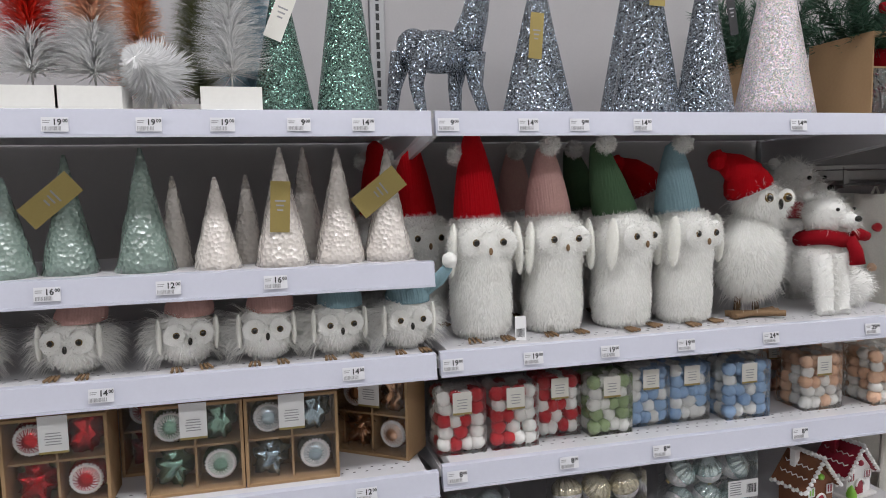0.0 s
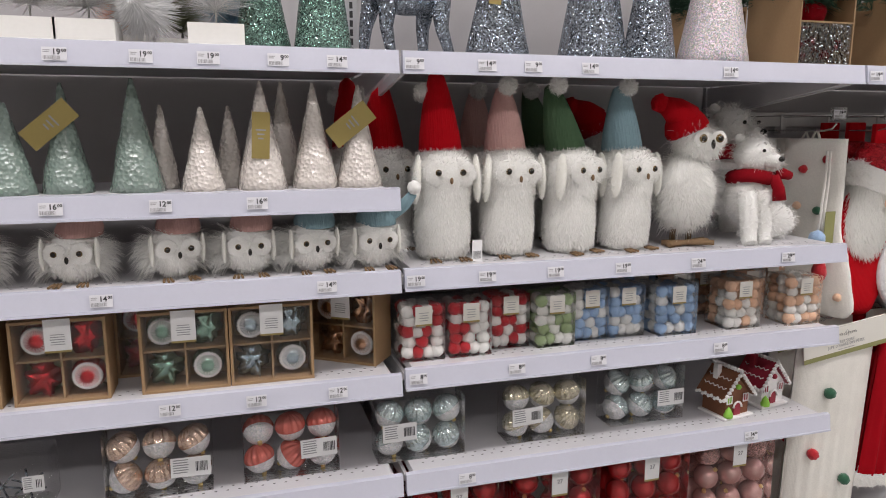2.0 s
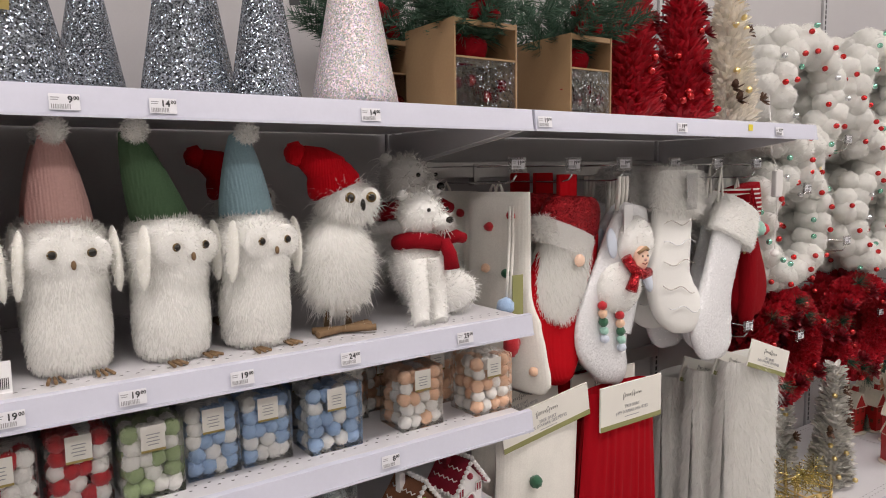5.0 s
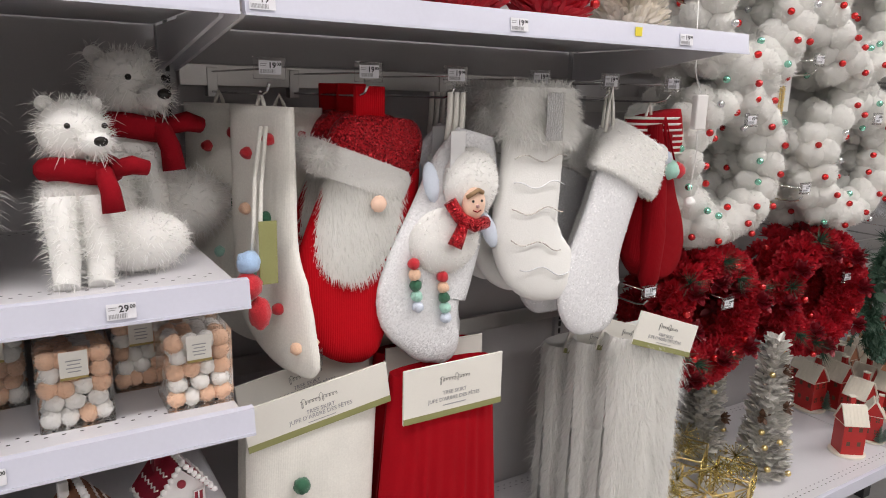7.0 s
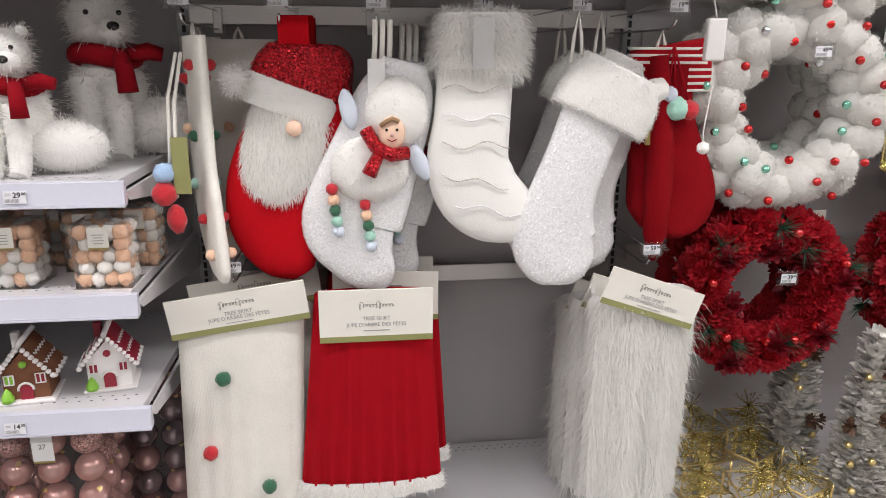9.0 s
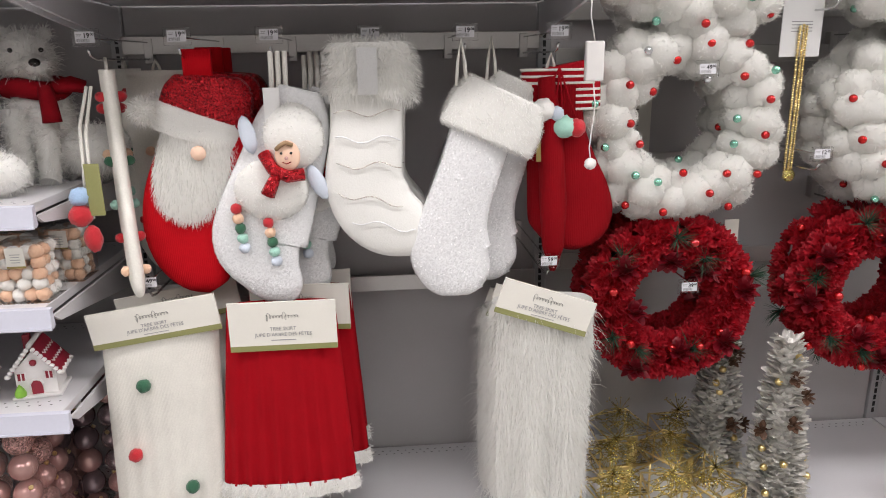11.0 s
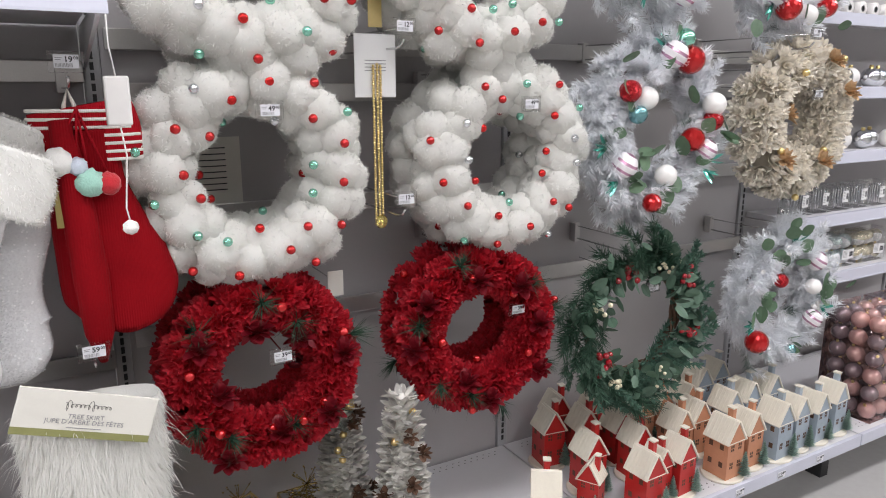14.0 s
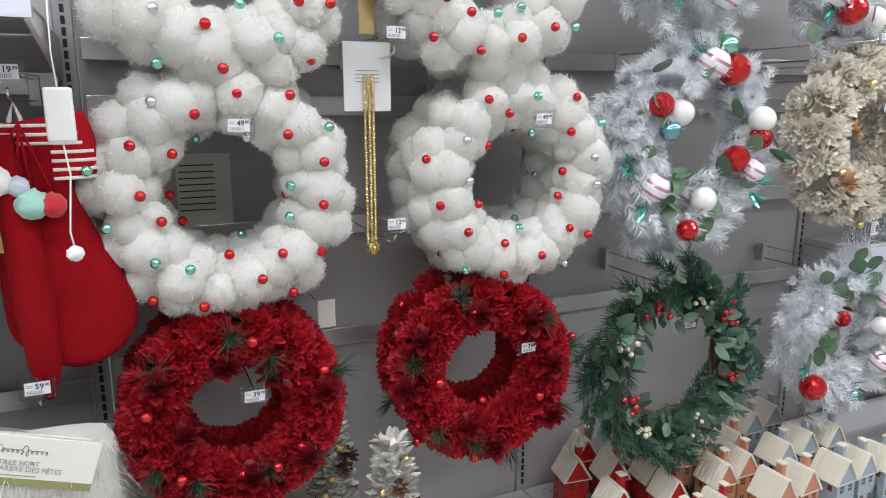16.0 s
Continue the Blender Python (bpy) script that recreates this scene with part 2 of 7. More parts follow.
def petal(length, width, cup=0.3, curl=0.3, seg=4):
    """One petal or leaf along +x, face up: points across and along."""
    vs, fs = [], []
    for i in range(seg + 1):
        s = i / seg
        w = width * 0.5 * math.sin(math.pi * min(0.12 + s * 0.83, 1.0)) ** 0.8
        x = length * s
        z = curl * length * s * s
        vs += [(x, -w, z + cup * w), (x, 0, z), (x, w, z + cup * w)]
    for i in range(seg):
        a = 3 * i
        fs += [(a, a + 1, a + 4, a + 3), (a + 1, a + 2, a + 5, a + 4)]
    return np.array(vs), fs


def scatter(shape, mats4, start=0):
    """Copies of one small shape by matrices: vertices and faces of one mesh."""
    vs, fs = shape
    h = np.c_[vs, np.ones(len(vs))]
    allv = np.concatenate([(h @ np.array(m).T)[:, :3] for m in mats4])
    k = len(vs)
    allf = [tuple(i + k * j for i in f) for j in range(len(mats4)) for f in fs]
    return allv, allf


def aim(p, d, roll=0.0, s=1.0):
    """A matrix at p whose x axis points along d."""
    d = Vector(d).normalized()
    up = Vector((0, 0, 1)) if abs(d.z) < 0.95 else Vector((0, 1, 0))
    y = up.cross(d).normalized()
    z = d.cross(y)
    r = Matrix((d, y, z)).transposed().to_4x4()
    return Matrix.Translation(p) @ r @ Matrix.Rotation(roll, 4, "X") @ Matrix.Scale(s, 4)


LETTERS = {}


def letters(text, size, align):
    """The mesh of a line of the built-in font, made once for each text."""
    key = (text, round(size, 5), align)
    if key not in LETTERS:
        cu = bpy.data.curves.new("lettering", "FONT")
        cu.body, cu.size, cu.align_x, cu.extrude = text, size, align, 0.0002
        cu.offset = size * 0.022 if text.isdigit() else 0.0
        cu.resolution_u = 2
        tmp = new("lettering", cu)
        me = bpy.data.meshes.new_from_object(tmp.evaluated_get(bpy.context.evaluated_depsgraph_get()))
        bpy.data.objects.remove(tmp)
        me.materials.clear()
        LETTERS[key] = me
    return LETTERS[key]


for price in ("8", "9", "12", "14", "16", "19", "24", "29", "39", "49", "59"):
    letters(price, 0.0145, "CENTER")
letters("00", 0.008, "LEFT")
letters("27", 0.016, "CENTER")
letters("TREE SKIRT", 0.0125, "CENTER")
letters("JUPE D'ARBRE DES FÊTES", 0.0125, "CENTER")


def facing(p, d, n, s=1.0, roll=0.0):
    """A matrix at p whose x axis points along d and whose z axis leans towards n."""
    d = Vector(d).normalized()
    z = Vector(n) - d * Vector(n).dot(d)
    z = z.normalized() if z.length > 1e-4 else d.orthogonal().normalized()
    y = z.cross(d)
    return Matrix.Translation(p) @ Matrix((d, y, z)).transposed().to_4x4() @ Matrix.Rotation(roll, 4, "X") @ Matrix.Scale(s, 4)


def words(text, size, at, parent, material, align="LEFT", name="lettering"):
    """Letters of the built-in font, upright and facing the aisle."""
    ob = part_mesh(name, letters(text, size, align), material, parent)
    ob.matrix_basis = pose(*at, 90, 0, 0)
    return ob

# ---- structure ----
BAY, BACK, DECK = 1.22, 0.62, 0.22
LEFT, RIGHT, TOP = -2.44, 6.1, 2.5


def structure(name, bm, material, label, category):
    return tagged(part(name, bm, material), label, category, kind="structure")


structure("floor", cube(-8, 14, -7, 5.2, -0.1, 0), FLOOR, "pale glossy vinyl tile shop floor", "floor")
structure("ceiling", cube(-8, 14, -7, 5.2, CEILING, CEILING + 0.1), PAINT, "white painted shop ceiling", "ceiling")
structure("wall_south", cube(-8, 14, -7.2, -7.0, 0, CEILING), PAINT, "plain white shop wall", "wall")
structure("wall_north", cube(-8, 14, 5.0, 5.2, 0, CEILING), PAINT, "plain white shop wall behind the shelving", "wall")
structure("wall_west", cube(-8.2, -8, -7, 5.2, 0, CEILING), PAINT, "plain white shop wall at the aisle's end", "wall")
structure("wall_east", cube(14, 14.2, -7, 5.2, 0, CEILING), PAINT, "plain white far shop wall", "wall")

# ceiling lamps
for row_y, watts in LAMP_ROWS:
    for lamp_x in LAMP_X:
        lamp = thing("ceiling_light", "long white linear ceiling light with a frosted diffuser", "ceiling light", (lamp_x, row_y, CEILING - 0.12), "ceiling lights")
        part("housing", cube(-1.15, 1.15, -0.18, 0.18, 0.01, 0.119, bevel=0.01), PAINT, lamp)
        part("diffuser", cube(-1.1, 1.1, -0.15, 0.15, 0.002, 0.009), glow("lamp_diffuser", (1, 1, 1), 3.0), lamp)

# back panels and uprights of the gondola
for k in range(-2, 5):
    x0 = k * BAY
    structure("back_panel_%d" % (k + 3), cube(x0 + 0.022, x0 + BAY - 0.022, BACK, BACK + 0.02, 0.1, TOP), PANEL, "pale grey painted steel gondola back panel", "back panel")
for k in range(-2, 6):
    up = thing("upright", "slotted grey steel shelving upright", "upright", (k * BAY, BACK, 0), "shelving uprights")
    part("post", cube(-0.02, 0.02, -0.012, 0.05, 0, TOP, bevel=0.003), UPRIGHT, up)
    slots = bmesh.new()
    for i in range(90):
        box(slots, -0.0045, 0.0045, -0.0135, -0.0118, 0.24 + i * 0.025, 0.258 + i * 0.025)
    tagged(part("slot_row", slots, DARK, up, "dark punched slots"), kind="stuff")


def perforations(x0, x1, y, z, rows=2, pitch=0.025):
    """Small punched holes along a shelf."""
    vs, fs = [], []
    for r in range(rows):
        for i in range(int((x1 - x0) / pitch)):
            cx, cy = x0 + pitch * (i + 0.5 + 0.5 * (r % 2)), y + 0.018 * r
            b = len(vs)
            vs += [(cx + 0.0035 * math.cos(a), cy + 0.0022 * math.sin(a), z) for a in np.linspace(0, 2 * math.pi, 7)[:-1]]
            fs.append(tuple(range(b, b + 6)))
    return vs, fs


def shelf(k, z, depth=0.6, holes=True, group="gondola shelves", front=0.0):
    """A steel shelf with its price rail; z: top of the board."""
    x0, x1 = k * BAY + 0.004, (k + 1) * BAY - 0.004
    s = thing("shelf", "white steel gondola shelf with a clear-fronted price rail", "shelf", ((x0 + x1) / 2, front, z), group)
    h = (x1 - x0) / 2
    part("board", cube(-h + 0.02, h - 0.02, 0.012, depth, -0.022, 0, bevel=0.002), SHELF, s)
    rail = bmesh.new()
    sec = [(0.012, 0.003), (0.0, 0.001), (-0.006, -0.041), (0.004, -0.045), (0.014, -0.04), (0.012, -0.024)]
    ends = [[rail.verts.new((x, y, zz)) for y, zz in sec] for x in (-h, h)]
    for i in range(len(sec)):
        j = (i + 1) % len(sec)
        rail.faces.new((ends[0][i], ends[0][j], ends[1][j], ends[1][i]))
    rail.faces.new(ends[0][::-1])
    rail.faces.new(ends[1])
    bmesh.ops.recalc_face_normals(rail, faces=rail.faces)
    part("price_rail", rail, RAIL, s, "glossy white price rail")
    part("ledge", cube(-h, h, -0.008, -0.003, -0.046, -0.041), RAIL, s)
    for side in (-1, 1):
        br = bmesh.new()
        prism(br, [(0.03, -0.025), (depth, -0.025), (depth, -0.12), (depth * 0.75, -0.1), (0.06, -0.045)], -0.004, 0.004,
              m=Matrix.Translation((side * (h - 0.012), 0, 0)) @ Matrix.Rotation(math.pi / 2, 4, "Z"))
        part("bracket", br, SHELF, s)
    if holes:
        v1, f1 = perforations(-h + 0.04, h - 0.04, 0.05, 0.0008)
        v2, f2 = perforations(-h + 0.04, h - 0.04, depth - 0.05, 0.0008)
        tagged(pydata("perforations", v1 + v2, f1 + [tuple(i + len(v1) for i in f) for f in f2], DARK, s, "rows of small punched holes"), kind="stuff")
    return s


TOP_Z, OWL_Z, POM_Z, LOW_Z, CONE_Z, SMALL_Z = 1.662, 1.2, 0.972, 0.72, 1.378, 1.198
for k in (-2, -1, 0, 1):
    shelf(k, TOP_Z, depth=0.6, holes=False)
for k in (-2, -1):
    shelf(k, CONE_Z, depth=0.38, holes=False)
    shelf(k, SMALL_Z)
    shelf(k, 0.962)
    shelf(k, LOW_Z)
shelf(0, OWL_Z)
shelf(0, POM_Z)
shelf(0, LOW_Z)
for z in (0.72, 0.98, 1.24, 1.5, 1.78):
    shelf(4, z, depth=0.235, holes=False, front=0.37)

# base decks
for k in range(-2, 5):
    x0, x1 = k * BAY + 0.003, (k + 1) * BAY - 0.003
    d = thing("base_deck", "white perforated steel base deck of the gondola", "base deck", ((x0 + x1) / 2, 0, DECK), "base decks")
    h = (x1 - x0) / 2
    part("board", cube(-h, h, 0.01, BACK - 0.015, -0.025, 0, bevel=0.002), SHELF, d)
    part("price_rail", cube(-h, h, -0.006, 0.008, -0.045, 0.003, bevel=0.002), RAIL, d)
    v1, f1 = perforations(-h + 0.04, h - 0.04, 0.04, 0.0008)
    v2, f2 = perforations(-h + 0.04, h - 0.04, BACK - 0.06, 0.0008)
    tagged(pydata("perforations", v1 + v2, f1 + [tuple(i + len(v1) for i in f) for f in f2], DARK, d, "rows of small punched holes"), kind="stuff")
    part("foot", cube(h - 0.05, h - 0.0, 0.1, BACK - 0.02, -DECK, -0.026, bevel=0.003), DARK, d, "black steel foot")

# rails across the hanging bays
def wall_rail(x0, x1, z, y=BACK - 0.03):
    r = thing("wall_rail", "flat zinc steel hanging rail across the back panel", "hanging rail", ((x0 + x1) / 2, y, z), "hanging rails")
    h = (x1 - x0) / 2
    part("bar", cube(-h, h, -0.006, 0.006, -0.025, 0.025, bevel=0.002), STEEL, r)
    for s in (-1, 1):
        part("end_clip", cube(s * (h - 0.03) - 0.01, s * (h - 0.03) + 0.01, 0.006, 0.03, -0.02, 0.02), UPRIGHT, r)
    return r


wall_rail(1.24, 2.42, 1.535)
wall_rail(1.24, 2.42, 0.81)
for k in (2, 3):
    for z in (0.856, 1.17, 1.485, 1.612, 2.0):
        wall_rail(k * BAY + 0.03, (k + 1) * BAY - 0.03, z)

# ---- materials of the goods ----
SILVER = glitter("silver_glitter", (0.4, 0.45, 0.51), 430, 0.2, 0.9, 1.1, low=0.12, high=1.5)
SAGE_GLITTER = glitter("green_glitter", (0.2, 0.33, 0.28), 430, 0.22, 0.75, 1.0, low=0.25, high=1.7)
PEARL_GLITTER = glitter("iridescent_glitter", (0.78, 0.7, 0.7), 420, 0.3, 0.1, 0.6, tint=0.2, low=0.65, high=1.3)
WHITE_GLITTER = glitter("white_glitter", (0.85, 0.85, 0.87), 420, 0.3, 0.1, 0.5, tint=0.06, low=0.8, high=1.2)
GOLD_GLITTER = glitter("gold_glitter", (0.75, 0.56, 0.2), 420, 0.25, 0.95, 0.7)
RED_GLITTER = glitter("red_glitter", (0.5, 0.012, 0.02), 420, 0.25, 0.6, 0.9, low=0.3, high=1.7)
WHITE_FUR = mat("white_fur", (0.88, 0.875, 0.85), 0.9, 0, 60, 0.02, 0, translucent=0.5, spec=0.2)
PLUSH = mat("white_plush", (0.79, 0.785, 0.755), 0.95, 0, 260, 0.05, 0.3, spec=0.15)
FELT_CREAM = mat("cream_felt", (0.8, 0.79, 0.73), 0.9, 0, 300, 0.06, 0.3, sheen=0.2)


def knit(name, colour, rib=150.0, across=True, depth=0.002):
    """Ribbed knitted wool."""
    m = mat(name, colour, 0.95, 0, 240, 0.15, 0.3, spec=0.15)
    n, l = m.node_tree.nodes, m.node_tree.links
    co = n.new("ShaderNodeTexCoord")
    w = n.new("ShaderNodeTexWave")
    w.inputs["Scale"].default_value, w.inputs["Distortion"].default_value = rib / 6.3, 0.6
    w.bands_direction = "X" if across else "Z"
    l.new(co.outputs["Object"], w.inputs["Vector"])
    b2 = n.new("ShaderNodeBump")
    b2.inputs["Strength"].default_value, b2.inputs["Distance"].default_value = 0.3, depth
    l.new(w.outputs[0], b2.inputs["Height"])
    old = [x for x in n if x.bl_idname == "ShaderNodeBump" and x != b2]
    if old:
        l.new(old[0].outputs[0], b2.inputs["Normal"])
    l.new(b2.outputs[0], n["Principled BSDF"].inputs["Normal"])
    return m


RED_KNIT = knit("red_knit", (0.5, 0.004, 0.01), 420)
PINK_KNIT = knit("pink_knit", (0.6, 0.36, 0.33), 420)
GREEN_KNIT = knit("green_knit", (0.07, 0.13, 0.07), 420)
BLUE_KNIT = knit("blue_knit", (0.26, 0.4, 0.45), 420)
RED_SCARF = mat("red_scarf", (0.25, 0.004, 0.01), 0.95, 0, 300, 0.2, 0.6, spec=0.15)
BLACK_GLOSS = mat("black_bead", (0.01, 0.008, 0.006), 0.1, 0, 100, 0.1, 0)
AMBER = mat("amber_eye", (0.16, 0.1, 0.03), 0.12, 0, 200, 0.3, 0)
TWIG = mat("brown_twig", (0.2, 0.12, 0.06), 0.8, 0, 120, 0.3, 0.5)
KRAFT = mat("kraft_card", (0.33, 0.205, 0.105), 0.75, 0, 180, 0.1, 0.15)
CLEAR = clear_plastic("clear_plastic")
GOLD_CARD = mat("matt_gold_card", (0.36, 0.28, 0.1), 0.38, 0.5, 240, 0.08, 0.05)
CREAM_CARD = mat("cream_card", (0.74, 0.72, 0.66), 0.6, 0, 260, 0.04, 0.04)
RED_PETAL = mat("red_wood_petal", (0.5, 0.012, 0.026), 0.6, 0, 150, 0.15, 0.2, translucent=0.22, per_island=0.2)
CREAM_PETAL = mat("cream_wood_petal", (0.86, 0.81, 0.72), 0.65, 0, 150, 0.08, 0.2, translucent=0.3, per_island=0.15)
WHITE_PETAL = mat("frosted_petal", (0.7, 0.68, 0.64), 0.6, 0, 150, 0.2, 0.2, translucent=0.1, per_island=0.2)
PINE = mat("pine_needle", (0.035, 0.09, 0.055), 0.55, 0, 90, 0.3, 0, translucent=0.15, per_island=0.35)
CONE_BROWN = mat("pine_cone", (0.12, 0.06, 0.035), 0.6, 0, 150, 0.4, 0.3)
GOLD = mat("gold_metal", (0.86, 0.68, 0.32), 0.28, 1.0, 150, 0.1, 0.05)
WHITE_CARD = mat("white_card_block", (0.8, 0.79, 0.75), 0.6, 0, 120, 0.05, 0.06)


def pearl_ceramic(name, colour, coat=1.0):
    """Glazed faceted ceramic."""
    m = mat(name, colour, 0.07, 0, 60, 0.03, 0, coat=coat)
    n, l = m.node_tree.nodes, m.node_tree.links
    co = n.new("ShaderNodeTexCoord")
    v = n.new("ShaderNodeTexVoronoi")
    v.inputs["Scale"].default_value = 115
    l.new(co.outputs["Object"], v.inputs["Vector"])
    b = n.new("ShaderNodeBump")
    b.inputs["Strength"].default_value, b.inputs["Distance"].default_value = 1.0, 0.0035
    l.new(v.outputs["Distance"], b.inputs["Height"])
    l.new(b.outputs[0], n["Principled BSDF"].inputs["Normal"])
    l.new(b.outputs[0], n["Principled BSDF"].inputs["Coat Normal"])
    return m


PEARL = pearl_ceramic("pearl_glaze", (0.66, 0.61, 0.56))
SAGE = pearl_ceramic("sage_glaze", (0.2, 0.27, 0.235))


def hang_tag(parent, at, w, h, roll, front=GOLD_CARD, turn=0.0, name="gift_tag"):
    """A card tag with its string, tilted in the plane of the shelf front."""
    bm = cube(-w / 2, w / 2, -0.0006, 0.0006, -h, 0.0)
    t = part(name, bm, front, parent, "small card swing tag")
    t.matrix_basis = pose(*at, 0, roll, turn)
    bars = bmesh.new()
    for i, k in enumerate((0.55, 0.4, 0.3)):
        box(bars, -w * k / 2, w * k / 2, -0.0012, -0.0007, -h * (0.4 + 0.09 * i), -h * (0.37 + 0.09 * i))
    part("print", bars, GREYINK, t)
    return t


# ---- glitter cones on the top shelf ----
def cone_tree(x, y, r, h, material, label, group, z=TOP_Z, tag=None, lumps=0.0):
    c = thing("cone_tree", label, "cone tree", (x, y, z), group)
    steps = 14
    prof = [(r * (1 - i / steps) ** 0.96 + 0.003, h * i / steps) for i in range(steps + 1)]
    wob = (lambda a, zz: 1 + lumps * noise.noise(Vector((math.cos(a) * 2.2, math.sin(a) * 2.2, zz * 38 + x * 17)))) if lumps else None
    part("cone", lathe(bmesh.new(), prof, 28, wobble=wob), material, c, smooth=True)
    if tag:
        hang_tag(c, (tag[0], -r * (1 - (tag[1] - tag[3] * math.cos(math.radians(tag[4]))) / h) - 0.006, tag[1]), tag[2], tag[3], tag[4], tag[5] if len(tag) > 5 else GOLD_CARD)
    return c


SG = "silver glitter cone trees"
cone_tree(0.25, 0.10, 0.073, 0.31, SILVER, "silver glitter cone tree with a gold swing tag", SG, tag=(-0.02, 0.2, 0.028, 0.09, 4))
cone_tree(0.395, 0.42, 0.072, 0.38, SILVER, "tall silver glitter cone tree standing at the back", SG)
cone_tree(0.496, 0.09, 0.073, 0.41, SILVER, "tall silver glitter cone tree with a gold swing tag", SG, tag=(0.005, 0.3, 0.036, 0.075, 2))
cone_tree(0.62, 0.4, 0.072, 0.4, SILVER, "tall silver glitter cone tree standing at the back", SG)
cone_tree(0.64, 0.09, 0.063, 0.37, SILVER, "silver glitter cone tree", SG, tag=(0.03, 0.26, 0.02, 0.09, -10, DARK))
cone_tree(0.83, 0.10, 0.086, 0.45, PEARL_GLITTER, "iridescent white glitter cone tree", SG)
cone_tree(-0.142, 0.13, 0.061, 0.43, SAGE_GLITTER, "tall green glitter cone tree", "green glitter cone trees", tag=(0.0, 0.36, 0.03, 0.06, 0))
cone_tree(-0.268, 0.15, 0.06, 0.3, SAGE_GLITTER, "green glitter cone tree with a white swing tag", "green glitter cone trees", tag=(0.02, 0.24, 0.035, 0.1, 22, CREAM_CARD))


# ---- bottle brush trees ----
def brush_tree(x, y, r, h, low, high, label, stem=0.05, block=True, split=0.5, density=4200, wide=0.0011):
    t = thing("bottle_brush_tree", label, "bottle brush tree", (x, y, TOP_Z), "bottle brush trees")
    if block:
        bm = bmesh.new()
        prism(bm, [(-0.052, -0.055), (0.052, -0.055), (0.052, 0.045), (0.0, 0.055), (-0.052, 0.045)], 0, 0.042, m=Matrix.Rotation(math.pi / 2, 4, "X"))
        bmesh.ops.transform(bm, matrix=Matrix.Translation((0, -0.005, 0.0)) @ Matrix.Rotation(math.pi, 4, "Z"), verts=bm.verts)
        zs = [v.co.z for v in bm.verts]
        bmesh.ops.translate(bm, vec=(0, 0, -min(zs)), verts=bm.verts)
        part("base", bm, WHITE_CARD, t, "white block base")
    part("stem", tube(bmesh.new(), [(0, 0, 0.03), (0, 0, h)], 0.002), WIRE, t)
    for name, a, b, m in (("bristles", 0.0, split, low), ("tip_bristles", split, 1.0, high)):
        if b <= a:
            continue
        n = int(density * (b - a)) + 60
        s = a + (b - a) * rng.random(n)
        ang = rng.random(n) * 2 * math.pi
        p = np.c_[np.zeros(n), np.zeros(n), stem + (h - stem) * s]
        nr = np.c_[np.cos(ang), np.sin(ang), 0.12 * rng.normal(size=n) + 0.1]
        ln = r * (1 - 0.75 * s)
        v, f = blades(p, nr, 1.0, 0.0011, (0, 0, 0), 0.06, 0.0, 0.0)
        v = v.reshape(-1, 5, 3)
        v = (p[:, None, :] + (v - p[:, None, :]) * (ln * (0.8 + 0.3 * rng.random(n)))[:, None, None]).reshape(-1, 3)
        w = v.reshape(-1, 5, 3)
        side = np.c_[-np.sin(ang), np.cos(ang), np.zeros(n)] * wide
        w[:, 0] -= side
        w[:, 1] += side
        w[:, 2] += side
        w[:, 3] -= side
        tagged(pydata(name, w.reshape(-1, 3), f, m, t), kind="stuff")
    return t


def bristle(name, c):
    return mat(name, c, 0.4, 0, 60, 0.15, 0, translucent=0.3, per_island=0.2)


B_WHITE, B_RED, B_PEACH, B_ORANGE, B_OLIVE, B_BLUE = (bristle("bristle_" + k, c) for k, c in (
    ("white", (0.85, 0.85, 0.85)), ("red", (0.7, 0.05, 0.03)), ("peach", (0.8, 0.5, 0.35)), ("orange", (0.75, 0.36, 0.16)), ("olive", (0.2, 0.22, 0.1)), ("blue", (0.3, 0.48, 0.58))))
brush_tree(-0.692, 0.08, 0.085, 0.36, B_WHITE, B_RED, "red and white bottle brush tree on a white block", 0.07, split=0.22)
brush_tree(-0.592, 0.08, 0.085, 0.36, B_WHITE, B_PEACH, "peach and white bottle brush tree on a white block", 0.07, split=0.3)
brush_tree(-0.36, 0.07, 0.085, 0.4, B_WHITE, B_WHITE, "white bottle brush tree on a white block", 0.07)
brush_tree(-0.82, 0.1, 0.08, 0.36, B_WHITE, B_RED, "red and white bottle brush tree on a white block", 0.07, split=0.2)
brush_tree(-0.55, 0.3, 0.085, 0.4, B_ORANGE, B_ORANGE, "orange bottle brush tree at the back", 0.06)
brush_tree(-0.44, 0.34, 0.085, 0.42, B_OLIVE, B_OLIVE, "olive green bottle brush tree at the back", 0.06)
brush_tree(-0.33, 0.26, 0.09, 0.42, B_BLUE, B_BLUE, "pale blue bottle brush tree at the back", 0.06)
fallen = brush_tree(-0.49, 0.11, 0.08, 0.16, B_WHITE, B_WHITE, "white bottle brush tree lying on its side", 0.02, block=False, density=1500, wide=0.0014)
fallen.matrix_basis = pose(-0.49, 0.15, TOP_Z + 0.07, 84, 0, -8)

